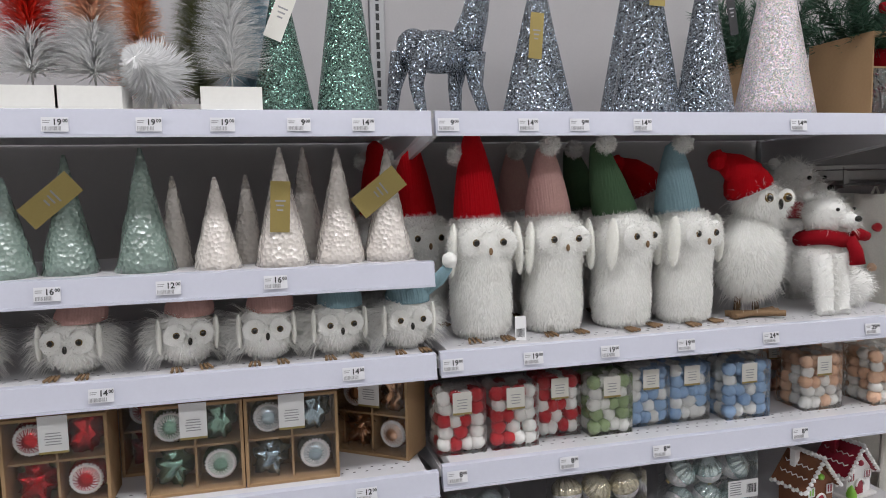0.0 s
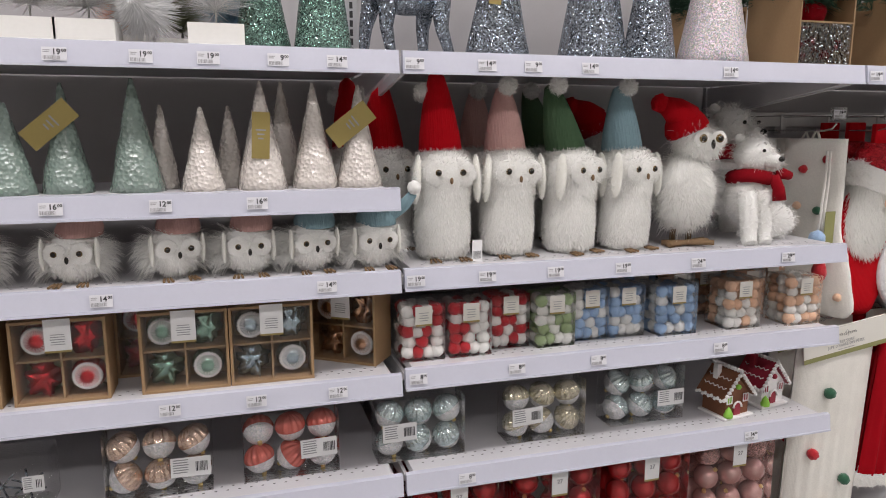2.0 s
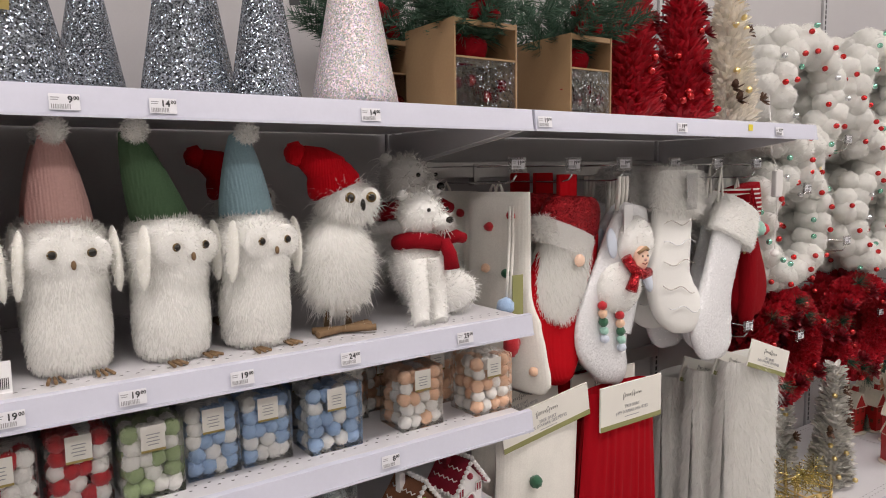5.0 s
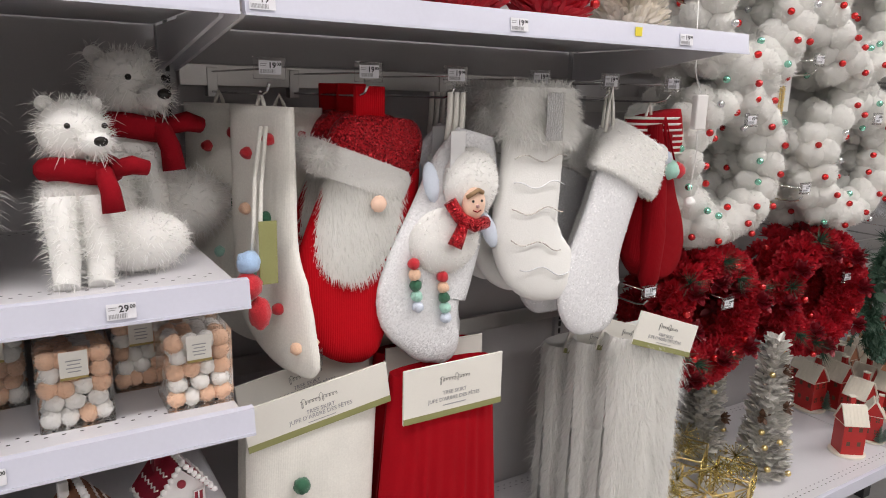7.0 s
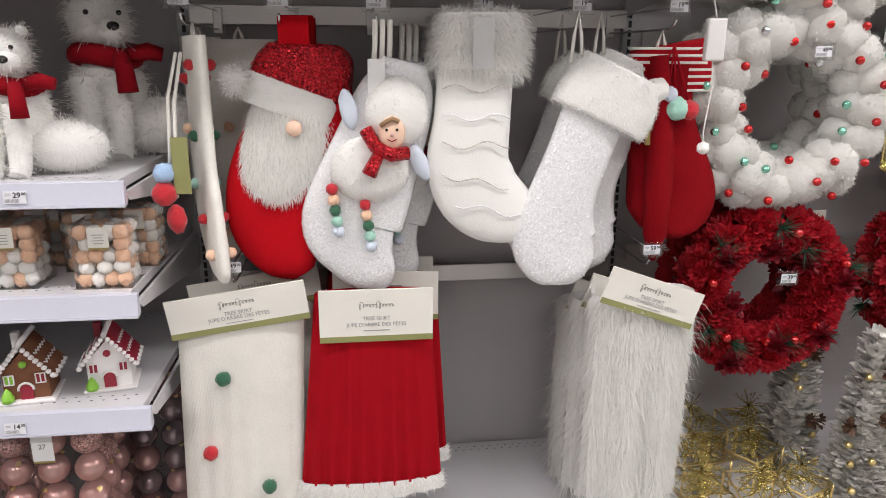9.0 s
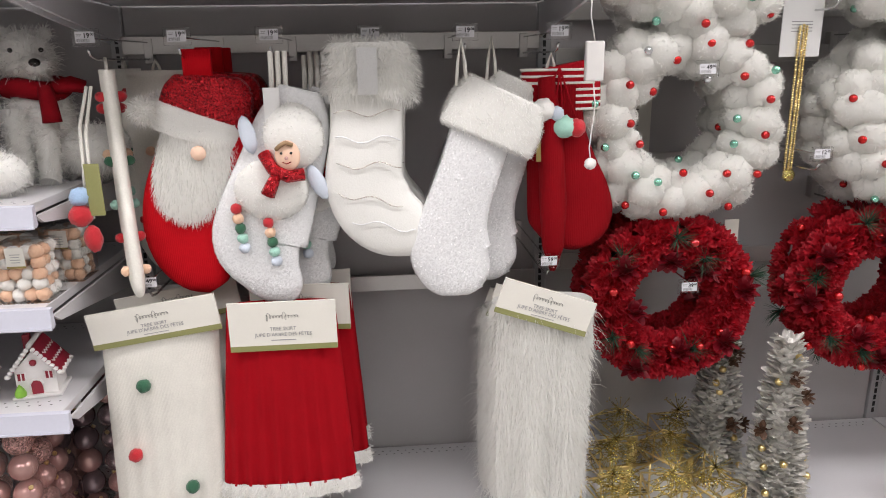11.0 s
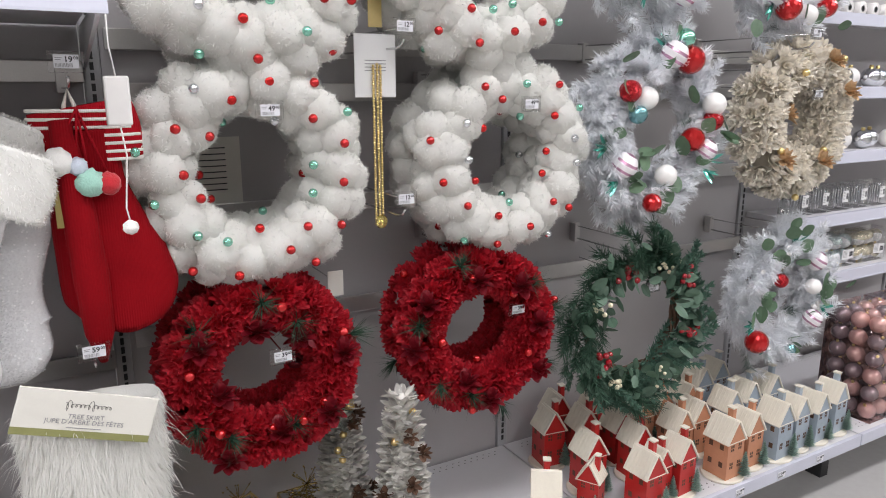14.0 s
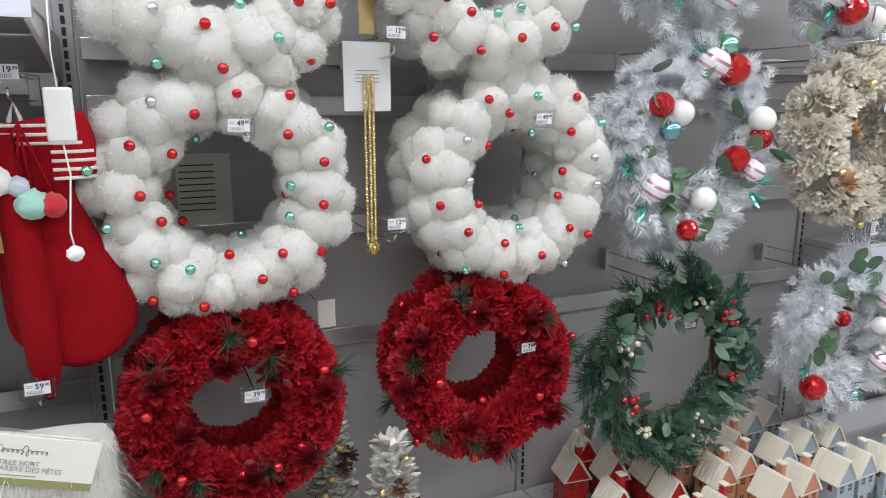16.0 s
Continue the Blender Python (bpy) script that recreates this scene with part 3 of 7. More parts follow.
# ---- glitter deer, one mesh ----
deer = bmesh.new()
ball(deer, (0, 0, 0.185), 0.056, 3, squash=(1.7, 0.85, 0.95))
ball(deer, (-0.06, 0, 0.195), 0.042, 3, squash=(1, 0.85, 1.05))
ball(deer, (0.065, 0, 0.2), 0.042, 3, squash=(1, 0.85, 1.1))
tube(deer, [(0.07, 0, 0.2), (0.095, 0, 0.27), (0.11, 0, 0.34), (0.12, 0, 0.38)], [0.044, 0.034, 0.027, 0.025], 12)
ball(deer, (0.14, 0, 0.395), 0.028, 2, squash=(1.5, 0.8, 0.85))
for sx, lean in ((-0.085, -0.035), (-0.055, 0.01), (0.06, -0.012), (0.085, 0.035)):
    for sy in (-0.022 if lean > 0 else 0.022,):
        tube(deer, [(sx, sy, 0.18), (sx + lean * 0.35 - 0.008, sy, 0.1), (sx + lean * 0.8, sy, 0.03), (sx + lean, sy, 0.0)], [0.03, 0.018, 0.013, 0.014], 10)
for sy in (-0.015, 0.015):
    tube(deer, [(0.125, sy, 0.41), (0.11, sy * 2, 0.47), (0.125, sy * 3, 0.52)], [0.006, 0.005, 0.003], 6)
d = part("deer_figurine", deer, SILVER, smooth=True)
d.matrix_basis = pose(0.112, 0.4, TOP_Z)
tagged(d, "silver glitter standing deer figurine on the top shelf", "figurine")


# ---- kraft boxes with a small potted tree ----
def pine_sprig(length, needles, needle_len, width=0.0013):
    """A branch along +z with its needles: vertices and faces."""
    n = needles
    s = rng.random(n)
    p = np.c_[0.002 * rng.normal(size=n), 0.002 * rng.normal(size=n), length * s]
    a = rng.random(n) * 2 * math.pi
    nr = np.c_[np.cos(a), np.sin(a), 0.7 + 0.4 * s]
    return blades(p, nr / np.linalg.norm(nr, axis=1)[:, None], needle_len, width, (0, 0, 0), 0.12, 0.0, 0.25)


def tree_box(x0, x1, label, y0=0.02, depth=0.19, h=0.185):
    w = x1 - x0
    b = thing("gift_box", label, "gift box", ((x0 + x1) / 2, y0, TOP_Z), "boxed potted trees")
    t = 0.004
    for a in ((-w / 2, -w / 2 + t, 0, depth, 0, h), (w / 2 - t, w / 2, 0, depth, 0, h), (-w / 2 + t, w / 2 - t, depth - t, depth, 0, h), (-w / 2 + t, w / 2 - t, 0.001, depth - t, 0, t),
              (-w / 2 + t, w / 2 - t, 0.001, depth - t, h * 0.56, h * 0.56 + t), (-w / 2 + t, w / 2 - t, 0.001, 0.012, h - 0.012, h - 0.001)):
        part("panel", cube(*a), KRAFT, b)
    for i in range(3):
        part("divider", cube(-w / 2 + 0.01 + (w - 0.02) * (i + 1) / 4 - 0.001, -w / 2 + 0.01 + (w - 0.02) * (i + 1) / 4 + 0.001, 0.012, 0.09, t, h * 0.5), CLEAR, b)
    part("window", cube(-w / 2 + 0.006, w / 2 - 0.006, 0.0015, 0.0025, 0.005, h * 0.56), CLEAR, b, "clear plastic window")
    for i in range(4):
        for j in range(2):
            part("bauble", ball(bmesh.new(), (-w / 2 + (i + 0.5) * w / 4 + rng.uniform(-0.004, 0.004), 0.03 + 0.03 * j, 0.022 + 0.04 * rng.random()), 0.015, 2), RED_BAUBLE if (i + j) % 3 else RED_GLITTER, b)
    part("plant_sack", ball(bmesh.new(), (0, 0.08, h * 0.75), 0.05, 3, squash=(1, 1, 0.8), rough=0.25, freq=30), RED_SCARF, b, "dark red fabric sack")
    ms = []
    for i in range(34):
        a = rng.random() * 6.28
        tilt = rng.uniform(0.1, 1.25)
        ms.append(Matrix.Translation((0.03 * math.cos(a), 0.09 + 0.03 * math.sin(a), h * 0.8)) @ Matrix.Rotation(a, 4, "Z") @ Matrix.Rotation(tilt, 4, "Y") @ Matrix.Scale(rng.uniform(0.8, 1.2), 4))
    v, f = scatter(pine_sprig(0.19, 230, 0.036, 0.0021), ms)
    tagged(pydata("pine_branches", v, f, PINE, b, "dark green pine branches"), kind="stuff")
    bow = bmesh.new()
    for a, k in ((0.5, 1.0), (2.64, 1.0), (-0.7, 0.9), (-2.45, 0.9), (1.57, 0.8)):
        tube(bow, [(0.004 * math.cos(a), 0.02, h + 0.04), (0.035 * k * math.cos(a), 0.008, h + 0.04 + 0.035 * k * math.sin(a)), (0.052 * k * math.cos(a + 0.2), 0.018, h + 0.04 + 0.05 * k * math.sin(a + 0.2))], [0.007, 0.018, 0.011], 10)
    ball(bow, (0, 0.012, h + 0.04), 0.013, 2)
    part("bow", bow, RED_SCARF, b, "dark red fabric bow")
    return b


RED_BAUBLE = mat("red_bauble", (0.55, 0.01, 0.012), 0.12, 0.6, 80, 0.1, 0, coat=0.6)
tree_box(1.02, 1.19, "open kraft gift box with a potted pine and red baubles")
tree_box(1.355, 1.495, "open kraft gift box with a potted pine and red baubles")
tree_box(0.95, 1.09, "open kraft gift box behind the others", 0.3)


# ---- cone trees of wooden petals ----
def petal_tree(x, y, z, r, h, material, label, size=0.04, extras=True, berry=None, rows=28):
    t = thing("petal_tree", label, "petal tree", (x, y, z), "petal cone trees")
    part("core", lathe(bmesh.new(), [(r * 0.6, 0), (r * 0.4, h * 0.5), (0.006, h * 0.97)], 14), material, t)
    ms = []
    for i in range(rows):
        s = i / rows
        rr = r * (1 - s * 0.85)
        n = max(int(2 * math.pi * rr / (size * 0.26)), 6)
        for k in range(n):
            a = 2 * math.pi * (k + rng.random() * 0.7 + 0.5 * (i % 2)) / n
            d = Vector((math.cos(a), math.sin(a), rng.uniform(0.0, 0.95)))
            p = (math.cos(a) * rr * 0.6, math.sin(a) * rr * 0.6, h * (s * 0.95) + 0.008 + 0.016 * rng.random())
            ms.append(facing(p, d, (math.cos(a) * 0.6, math.sin(a) * 0.6, 0.7), rng.uniform(0.75, 1.15), rng.normal() * 0.35))
    v, f = scatter(petal(size, size * 0.5, 0.35, 0.15), ms)
    tagged(pydata("petals", v, f, material, t), kind="stuff")
    if extras:
        for i in range(9):
            a, s = rng.uniform(2.6, 6.4), rng.random() * 0.85
            rr = r * (1 - s * 0.85)
            part("berry", ball(bmesh.new(), (math.cos(a) * rr, math.sin(a) * rr, h * s + 0.02), 0.011, 2), berry or RED_BAUBLE, t)
        for i in range(4):
            a, s = rng.uniform(3.4, 6.0), rng.random() * 0.8
            rr = r * (1 - s * 0.85) + 0.006
            flower = scatter(petal(0.026, 0.02, 0.5, 0.5), [aim((math.cos(a) * rr, math.sin(a) * rr, h * s + 0.03), (math.cos(a) * 0.5 + math.cos(b) * 0.6, math.sin(a) * 0.5, math.sin(b) * 0.7), 0) for b in np.linspace(0, 6.28, 9)[:-1]])
            pydata("cone_flower", flower[0], flower[1], CONE_RED if material == RED_PETAL else CONE_BROWN, t)
    return t


CONE_RED = mat("red_pine_cone", (0.2, 0.006, 0.014), 0.4, 0.2, 150, 0.4, 0.3)
petal_tree(1.70, 0.14, TOP_Z, 0.105, 0.46, RED_PETAL, "red wooden petal cone tree")
petal_tree(1.93, 0.14, TOP_Z, 0.105, 0.46, RED_PETAL, "red wooden petal cone tree")
petal_tree(2.19, 0.16, TOP_Z, 0.11, 0.44, CREAM_PETAL, "cream and gold wooden petal cone tree", berry=GOLD)

# ---- ceramic cone trees ----
CT = "ceramic cone trees"
for x, y, r, h, m, tag in ((-0.756, 0.09, 0.045, 0.175, SAGE, None), (-0.66, 0.11, 0.046, 0.215, SAGE, (0.022, 0.168, 0.045, 0.105, 50)), (-0.53, 0.1, 0.051, 0.226, SAGE, None),
                           (-0.84, 0.14, 0.035, 0.17, SAGE, (0.0, 0.15, 0.04, 0.09, -3)), (-0.485, 0.16, 0.034, 0.175, PEARL, None), (-0.402, 0.09, 0.042, 0.17, PEARL, None), (-0.348, 0.17, 0.034, 0.175, PEARL, None),
                           (-0.282, 0.09, 0.05, 0.224, PEARL, (0.0, 0.16, 0.036, 0.095, 3)), (-0.232, 0.2, 0.045, 0.23, PEARL, None), (-0.172, 0.1, 0.047, 0.222, PEARL, None), (-0.074, 0.1, 0.048, 0.22, PEARL, (0.02, 0.168, 0.048, 0.105, 52))):
    cone_tree(x, y, r, h, m, ("pale sage" if m is SAGE else "pearl white") + " glazed ceramic cone tree" + (" with a gold swing tag" if tag else ""), CT, CONE_Z, tag, 0.1)

# ---- plush owls and bears: one mesh each ----
def fur_on(bm, n, length, width, mi, comb=(0, 0, -0.6), spread=0.45, sag=0.3, pick=None):
    p, nr = surface_points(bm, n, pick)
    v, f = blades(p, nr, length, width, comb, spread, sag)
    join_blades(bm, v, f, mi)


def tall_owl(hat, tip, rise, bob):
    """Mats: 0 plush, 1 fur, 2 hat, 3 pompom, 4 eye, 5 twig, 6 felt, 7 iris, 8 face disc."""
    bm = bmesh.new()
    lathe(bm, [(0.05, 0.006), (0.062, 0.02), (0.066, 0.07), (0.064, 0.13), (0.069, 0.165), (0.073, 0.193), (0.072, 0.21), (0.068, 0.226), (0.06, 0.24), (0.048, 0.251), (0.02, 0.258)], 28)
    fur_on(bm, 7000, 0.0085, 0.0016, 1, (0, 0, -2.0), 0.1, 0.0, lambda f: f.calc_center_median().z < 0.165)
    fur_on(bm, 3200, 0.0055, 0.0015, 1, (0, 0, -0.5), 0.35, 0.0, lambda f: 0.165 <= f.calc_center_median().z and f.material_index == 0)
    for s in (-1, 1):
        ball(bm, (s * 0.03, -0.062, 0.203), 0.031, 3, 8, (1, 0.26, 1.0))
    fur_on(bm, 1300, 0.005, 0.0012, 1, (0, 0, -0.1), 0.5, 0.1, lambda f: f.material_index == 8 and f.calc_center_median().y < -0.06)
    for s in (-1, 1):
        ball(bm, (s * 0.029, -0.0705, 0.206), 0.0078, 2, 7, (1, 0.5, 1))
        ball(bm, (s * 0.029, -0.073, 0.206), 0.0062, 2, 4, (1, 0.55, 1))
        ear = len(bm.verts)
        ball(bm, (s * 0.071, -0.04, 0.19), 0.027, 3, 6, (0.34, 0.62, 2.1))
        bm.verts.ensure_lookup_table()
        for v in bm.verts[ear:]:
            v.co.x += s * (0.2 - v.co.z) * 0.06
        for k in (-1, 0, 1):
            tube(bm, [(s * 0.035 + k * 0.007, -0.05, 0.006), (s * 0.037 + k * 0.012, -0.078, 0.004)], 0.003, 5, 5)
    fur_on(bm, 700, 0.006, 0.0012, 1, (0, 0, -0.3), 0.6, 0.1, lambda f: f.material_index == 6)
    ball(bm, (0, -0.076, 0.188), 0.0052, 2, 5, (0.8, 0.8, 1.5))
    lathe(bm, [(0.05, 0.246), (0.051, 0.256), (0.047, 0.256 + rise * 0.2), (0.038, 0.256 + rise * 0.5), (0.027, 0.256 + rise * 0.77), (0.018, 0.256 + rise * 0.94), (0.005, 0.256 + rise)], 120, mi=2,
          wobble=lambda a, z: 1 + 0.009 * math.cos(30 * a), m=Matrix.Shear("XY", 4, (tip, 0.06)) @ Matrix.Translation((-tip * 0.25, 0, 0)))
    fur_on(bm, 1500, 0.009, 0.0015, 1, (0, 0, 0.1), 0.45, 0.0, lambda f: f.material_index == 0 and f.calc_center_median().z > 0.222)
    ball(bm, (bob[0] + tip * 0.16, bob[1], 0.256 + bob[2]), 0.019, 3, 3, rough=0.12)
    fur_on(bm, 900, 0.008, 0.0014, 1, (0, 0, 0.1), 0.65, 0.0, lambda f: f.material_index == 3)
    return bm


def single(name, bm, mats_, at, turn, label, category, group="", scale=1.0):
    me = bpy.data.meshes.new(name)
    bm.to_mesh(me)
    bm.free()
    for m in mats_:
        me.materials.append(m)
    ob = new(name, me)
    ob.matrix_basis = pose(*at, 0, 0, turn) @ Matrix.Scale(scale, 4)
    return tagged(ob, label, category, group)


OWL_MATS = lambda hat: [PLUSH, WHITE_FUR, hat, PLUSH, BLACK_GLOSS, TWIG, FELT_CREAM, AMBER, PLUSH]
for hat, tip, rise, bob, colour, spots in ((RED_KNIT, -0.04, 0.18, (-0.03, 0.035, 0.13), "red", ((0.128, 0.13, 0), (0.03, 0.3, 10), (-0.035, 0.42, 0))), (PINK_KNIT, -0.02, 0.15, (0, -0.004, 0.148), "pink", ((0.294, 0.135, 4), (0.3, 0.36, 0))),
                                           (GREEN_KNIT, -0.3, 0.155, (-0.004, -0.004, 0.15), "green", ((0.459, 0.13, 20), (0.5, 0.36, 5))), (BLUE_KNIT, -0.03, 0.155, (0, -0.004, 0.15), "pale blue", ((0.615, 0.13, 16),))):
    first = None
    for x, y, turn in spots:
        label = "white furry plush owl with a tall %s knitted hat" % colour
        if first is None:
            first = single("plush_owl", tall_owl(hat, tip, rise, bob), OWL_MATS(hat), (x, y, OWL_Z), turn, label, "plush owl", "tall plush owls")
        else:
            copy_thing(first, pose(x, y, OWL_Z, 0, 0, turn))


def small_owl(tail=False):
    bm = bmesh.new()
    ball(bm, (0, 0, 0.058), 0.058, 3, 0, (0.95, 0.85, 0.93))
    fur_on(bm, 2300, 0.0085, 0.0015, 1, (0, 0, -0.6), 0.35, 0.05)
    for s in (-1, 1):
        p, nr = surface_points(bm, 380, lambda f: f.material_index == 0 and f.calc_center_median().x * s > 0.04)
        v, f = blades(p, nr, 0.036, 0.0011, (s * 0.6, 0, -0.4), 0.45, 0.3)
        join_blades(bm, v, f, 1)
        ball(bm, (s * 0.023, -0.045, 0.066), 0.022, 3, 8, (1, 0.3, 1))
        v, f = blades(*surface_points(bm, 260, lambda f: f.material_index == 8 and f.calc_center_median().x * s > 0), 0.0045, 0.0013, (0, 0, -0.1), 0.5, 0.1)
        join_blades(bm, v, f, 1)
        ball(bm, (s * 0.023, -0.0565, 0.067), 0.0048, 2, 4, (1, 0.55, 1))
        ball(bm, (s * 0.023, -0.055, 0.067), 0.0062, 2, 7, (1, 0.5, 1))
        ball(bm, (s * 0.05, -0.033, 0.064), 0.013, 3, 6, (0.42, 0.75, 2.5))
        for k in (-1, 0, 1):
            tube(bm, [(s * 0.024 + k * 0.006, -0.04, 0.006), (s * 0.026 + k * 0.009, -0.064, 0.004)], 0.0028, 5, 5)
    ball(bm, (0, -0.058, 0.055), 0.005, 2, 4, (0.8, 0.8, 1.5))
    lathe(bm, [(0.044, 0.095), (0.044, 0.11), (0.038, 0.128), (0.032, 0.14)], 96, mi=2, wobble=lambda a, z: 1 + 0.013 * math.cos(24 * a), m=Matrix.Shear("XY", 4, (0.1, 0.35)) @ Matrix.Translation((0, -0.03, 0)))
    lathe(bm, [(0.032, 0.0), (0.02, 0.03), (0.008, 0.05)], 20, mi=2, m=Matrix.Translation((0.01, 0.02, 0.128)) @ Matrix.Rotation(-1.35, 4, "X"))
    if tail:
        tube(bm, [(0.0, 0.0, 0.125), (0.045, 0.0, 0.122), (0.066, -0.03, 0.14), (0.074, -0.06, 0.165)], [0.03, 0.022, 0.014, 0.01], 12, 2)
        ball(bm, (0.076, -0.066, 0.18), 0.015, 3, 3, rough=0.2)
    return bm


firsts = {}
for x, y, turn, hat, colour in ((-0.845, 0.085, 0, RED_KNIT, "red"), (-0.655, 0.085, -4, PINK_KNIT, "pink"), (-0.467, 0.085, 14, PINK_KNIT, "pink"),
                                (-0.321, 0.08, 4, PINK_KNIT, "pink"), (-0.187, 0.08, 8, BLUE_KNIT, "pale blue")):
    if colour not in firsts:
        firsts[colour] = single("small_plush_owl", small_owl(), OWL_MATS(hat), (x, y, SMALL_Z), turn, "small round white plush owl with a %s knitted hat" % colour, "plush owl", "small plush owls")
    else:
        copy_thing(firsts[colour], pose(x, y, SMALL_Z, 0, 0, turn))

single("small_plush_owl", small_owl(True), OWL_MATS(BLUE_KNIT), (-0.05, 0.08, SMALL_Z), 6, "small round white plush owl with a trailing pale blue hat", "plush owl", "small plush owls")
for x, y, z, turn in ((0.192, 0.06, OWL_Z, 0),):
    tg = thing("swing_tag", "white barcode swing tag standing beside a plush owl", "swing tag", (x, y, z), "", turn)
    part("card", cube(-0.012, 0.012, -0.0006, 0.0006, 0.0, 0.05), PAPER, tg)
    bars = bmesh.new()
    for i in range(7):
        box(bars, -0.009 + 0.0026 * i, -0.0078 + 0.0026 * i, -0.0012, -0.0007, 0.006, 0.024)
    part("barcode", bars, INK, tg)


def snowy_owl():
    bm = bmesh.new()
    ball(bm, (0, 0, 0.135), 0.076, 3, 0, (0.95, 0.9, 1.3))
    ball(bm, (0.022, -0.012, 0.252), 0.052, 3, 0, (1.08, 0.95, 0.9))
    fur_on(bm, 6500, 0.014, 0.0016, 1, (0, 0, -1.0), 0.28, 0.1)
    fur_on(bm, 1100, 0.03, 0.0013, 1, (0, 0, -0.4), 0.55, 0.3, lambda f: f.material_index == 0)
    for s in (-1, 1):
        ball(bm, (0.032 + s * 0.021, -0.056, 0.262), 0.021, 3, 8, (1, 0.3, 1))
    fur_on(bm, 500, 0.005, 0.0013, 1, (0, 0, -0.1), 0.5, 0.1, lambda f: f.material_index == 8)
    for s in (-1, 1):
        ball(bm, (0.032 + s * 0.021, -0.0635, 0.264), 0.0105, 2, 7, (1, 0.5, 1))
        ball(bm, (0.032 + s * 0.021, -0.0665, 0.264), 0.0072, 2, 4, (1, 0.55, 1))
    ball(bm, (0.034, -0.069, 0.25), 0.007, 2, 4, (0.7, 0.9, 1.7))
    lathe(bm, [(0.05, 0.0), (0.053, 0.012), (0.046, 0.034), (0.035, 0.052), (0.02, 0.06)], 90, mi=2, wobble=lambda a, z: 1 + 0.012 * math.cos(26 * a), m=Matrix.Translation((0.006, 0.004, 0.277)) @ Matrix.Rotation(-0.4, 4, "Y"))
    tube(bm, [(-0.005, 0, 0.308), (-0.035, 0, 0.332), (-0.062, 0.0, 0.345)], [0.042, 0.032, 0.02], 16, 2)
    ball(bm, (-0.072, 0.0, 0.347), 0.022, 3, 2, rough=0.25)
    for s in (-1, 1):
        tube(bm, [(s * 0.02, 0, 0.07), (s * 0.022, 0, 0.01)], 0.0075, 8, 5)
    for a in (-0.5, 0.1, 0.5):
        tube(bm, [(-0.055, -0.03 - a * 0.04, 0.008), (0.06, -0.03 + a * 0.05, 0.012)], 0.0068, 7, 5)
    return bm


owl = single("snowy_owl", snowy_owl(), OWL_MATS(RED_KNIT), (0.79, 0.13, OWL_Z), -8, "white feathered owl with a red hat on twig feet", "plush owl", scale=1.06)
copy_thing(owl, pose(0.66, 0.38, OWL_Z, 0, 0, 0))


def bear():
    bm = bmesh.new()
    ball(bm, (0, -0.01, 0.236), 0.05, 3, 0, (1.0, 0.95, 0.98))
    ball(bm, (0.022, -0.055, 0.222), 0.024, 3, 0, (1, 1.1, 0.8))
    ball(bm, (0.008, 0.012, 0.12), 0.062, 3, 0, (0.95, 0.95, 1.25))
    ball(bm, (0.085, 0.01, 0.054), 0.058, 3, 0, (1.45, 0.9, 0.9))
    for x in (-0.03, 0.018):
        tube(bm, [(x, -0.03, 0.14), (x, -0.045, 0.05), (x - 0.002, -0.05, 0.012), (x - 0.004, -0.06, 0.002)], [0.026, 0.022, 0.019, 0.019], 12)
    for s in (-1, 1):
        ball(bm, (s * 0.034, 0.005, 0.278), 0.013, 2, 0)
    fur_on(bm, 5200, 0.013, 0.0013, 1, (0, 0, -0.2), 0.45, 0.1)
    fur_on(bm, 1300, 0.024, 0.0012, 1, (0, 0, 0.0), 0.6, 0.15, lambda f: f.calc_center_median().z > 0.08 or f.material_index == 0 and f.calc_center_median().x > 0.045)
    ball(bm, (0.026, -0.083, 0.226), 0.0085, 2, 4, (1.2, 0.7, 0.9))
    for s in (-0.014, 0.036):
        ball(bm, (s, -0.062, 0.248), 0.0045, 2, 4)
    tube(bm, [(0.046 * math.cos(a) + 0.006, 0.046 * math.sin(a), 0.178 + 0.005 * math.sin(a * 2)) for a in np.linspace(0, 2 * math.pi, 19)[:-1]], 0.0185, 10, 2, closed=True)
    tube(bm, [(0.03, -0.055, 0.18), (0.036, -0.07, 0.15), (0.038, -0.074, 0.118)], [0.014, 0.015, 0.017], 8, 2)
    tube(bm, [(0.045, -0.045, 0.18), (0.075, -0.045, 0.186), (0.098, -0.044, 0.18)], [0.013, 0.015, 0.012], 8, 2)
    return bm


b1 = single("plush_bear", bear(), OWL_MATS(RED_SCARF), (0.985, 0.12, OWL_Z), 4, "white furry plush bear with a dark red scarf", "plush bear", "plush bears")
copy_thing(b1, pose(1.09, 0.36, OWL_Z, 0, 0, 14) @ Matrix.Scale(1.3, 4))

# ---- boxed goods of the first two bays ----
def shared(bm, materials, name="shared"):
    me = bpy.data.meshes.new(name)
    bm.to_mesh(me)
    bm.free()
    for m in (materials if isinstance(materials, (list, tuple)) else [materials]):
        me.materials.append(m)
    return me


def use(name, me, parent, m, label=""):
    ob = new(name, me)
    ob.parent = parent
    ob.matrix_basis = m
    if label:
        ob["label"] = label
    return ob


def shell(parent, w, d, h, t=0.0006, name="clear_box"):
    """A closed box of thin clear plastic."""
    bm = cube(-w / 2, w / 2, 0, d, 0.0005, h, bevel=0.002)
    ob = part(name, bm, CLEAR, parent, "clear plastic box")
    ob.visible_shadow = False
    return ob


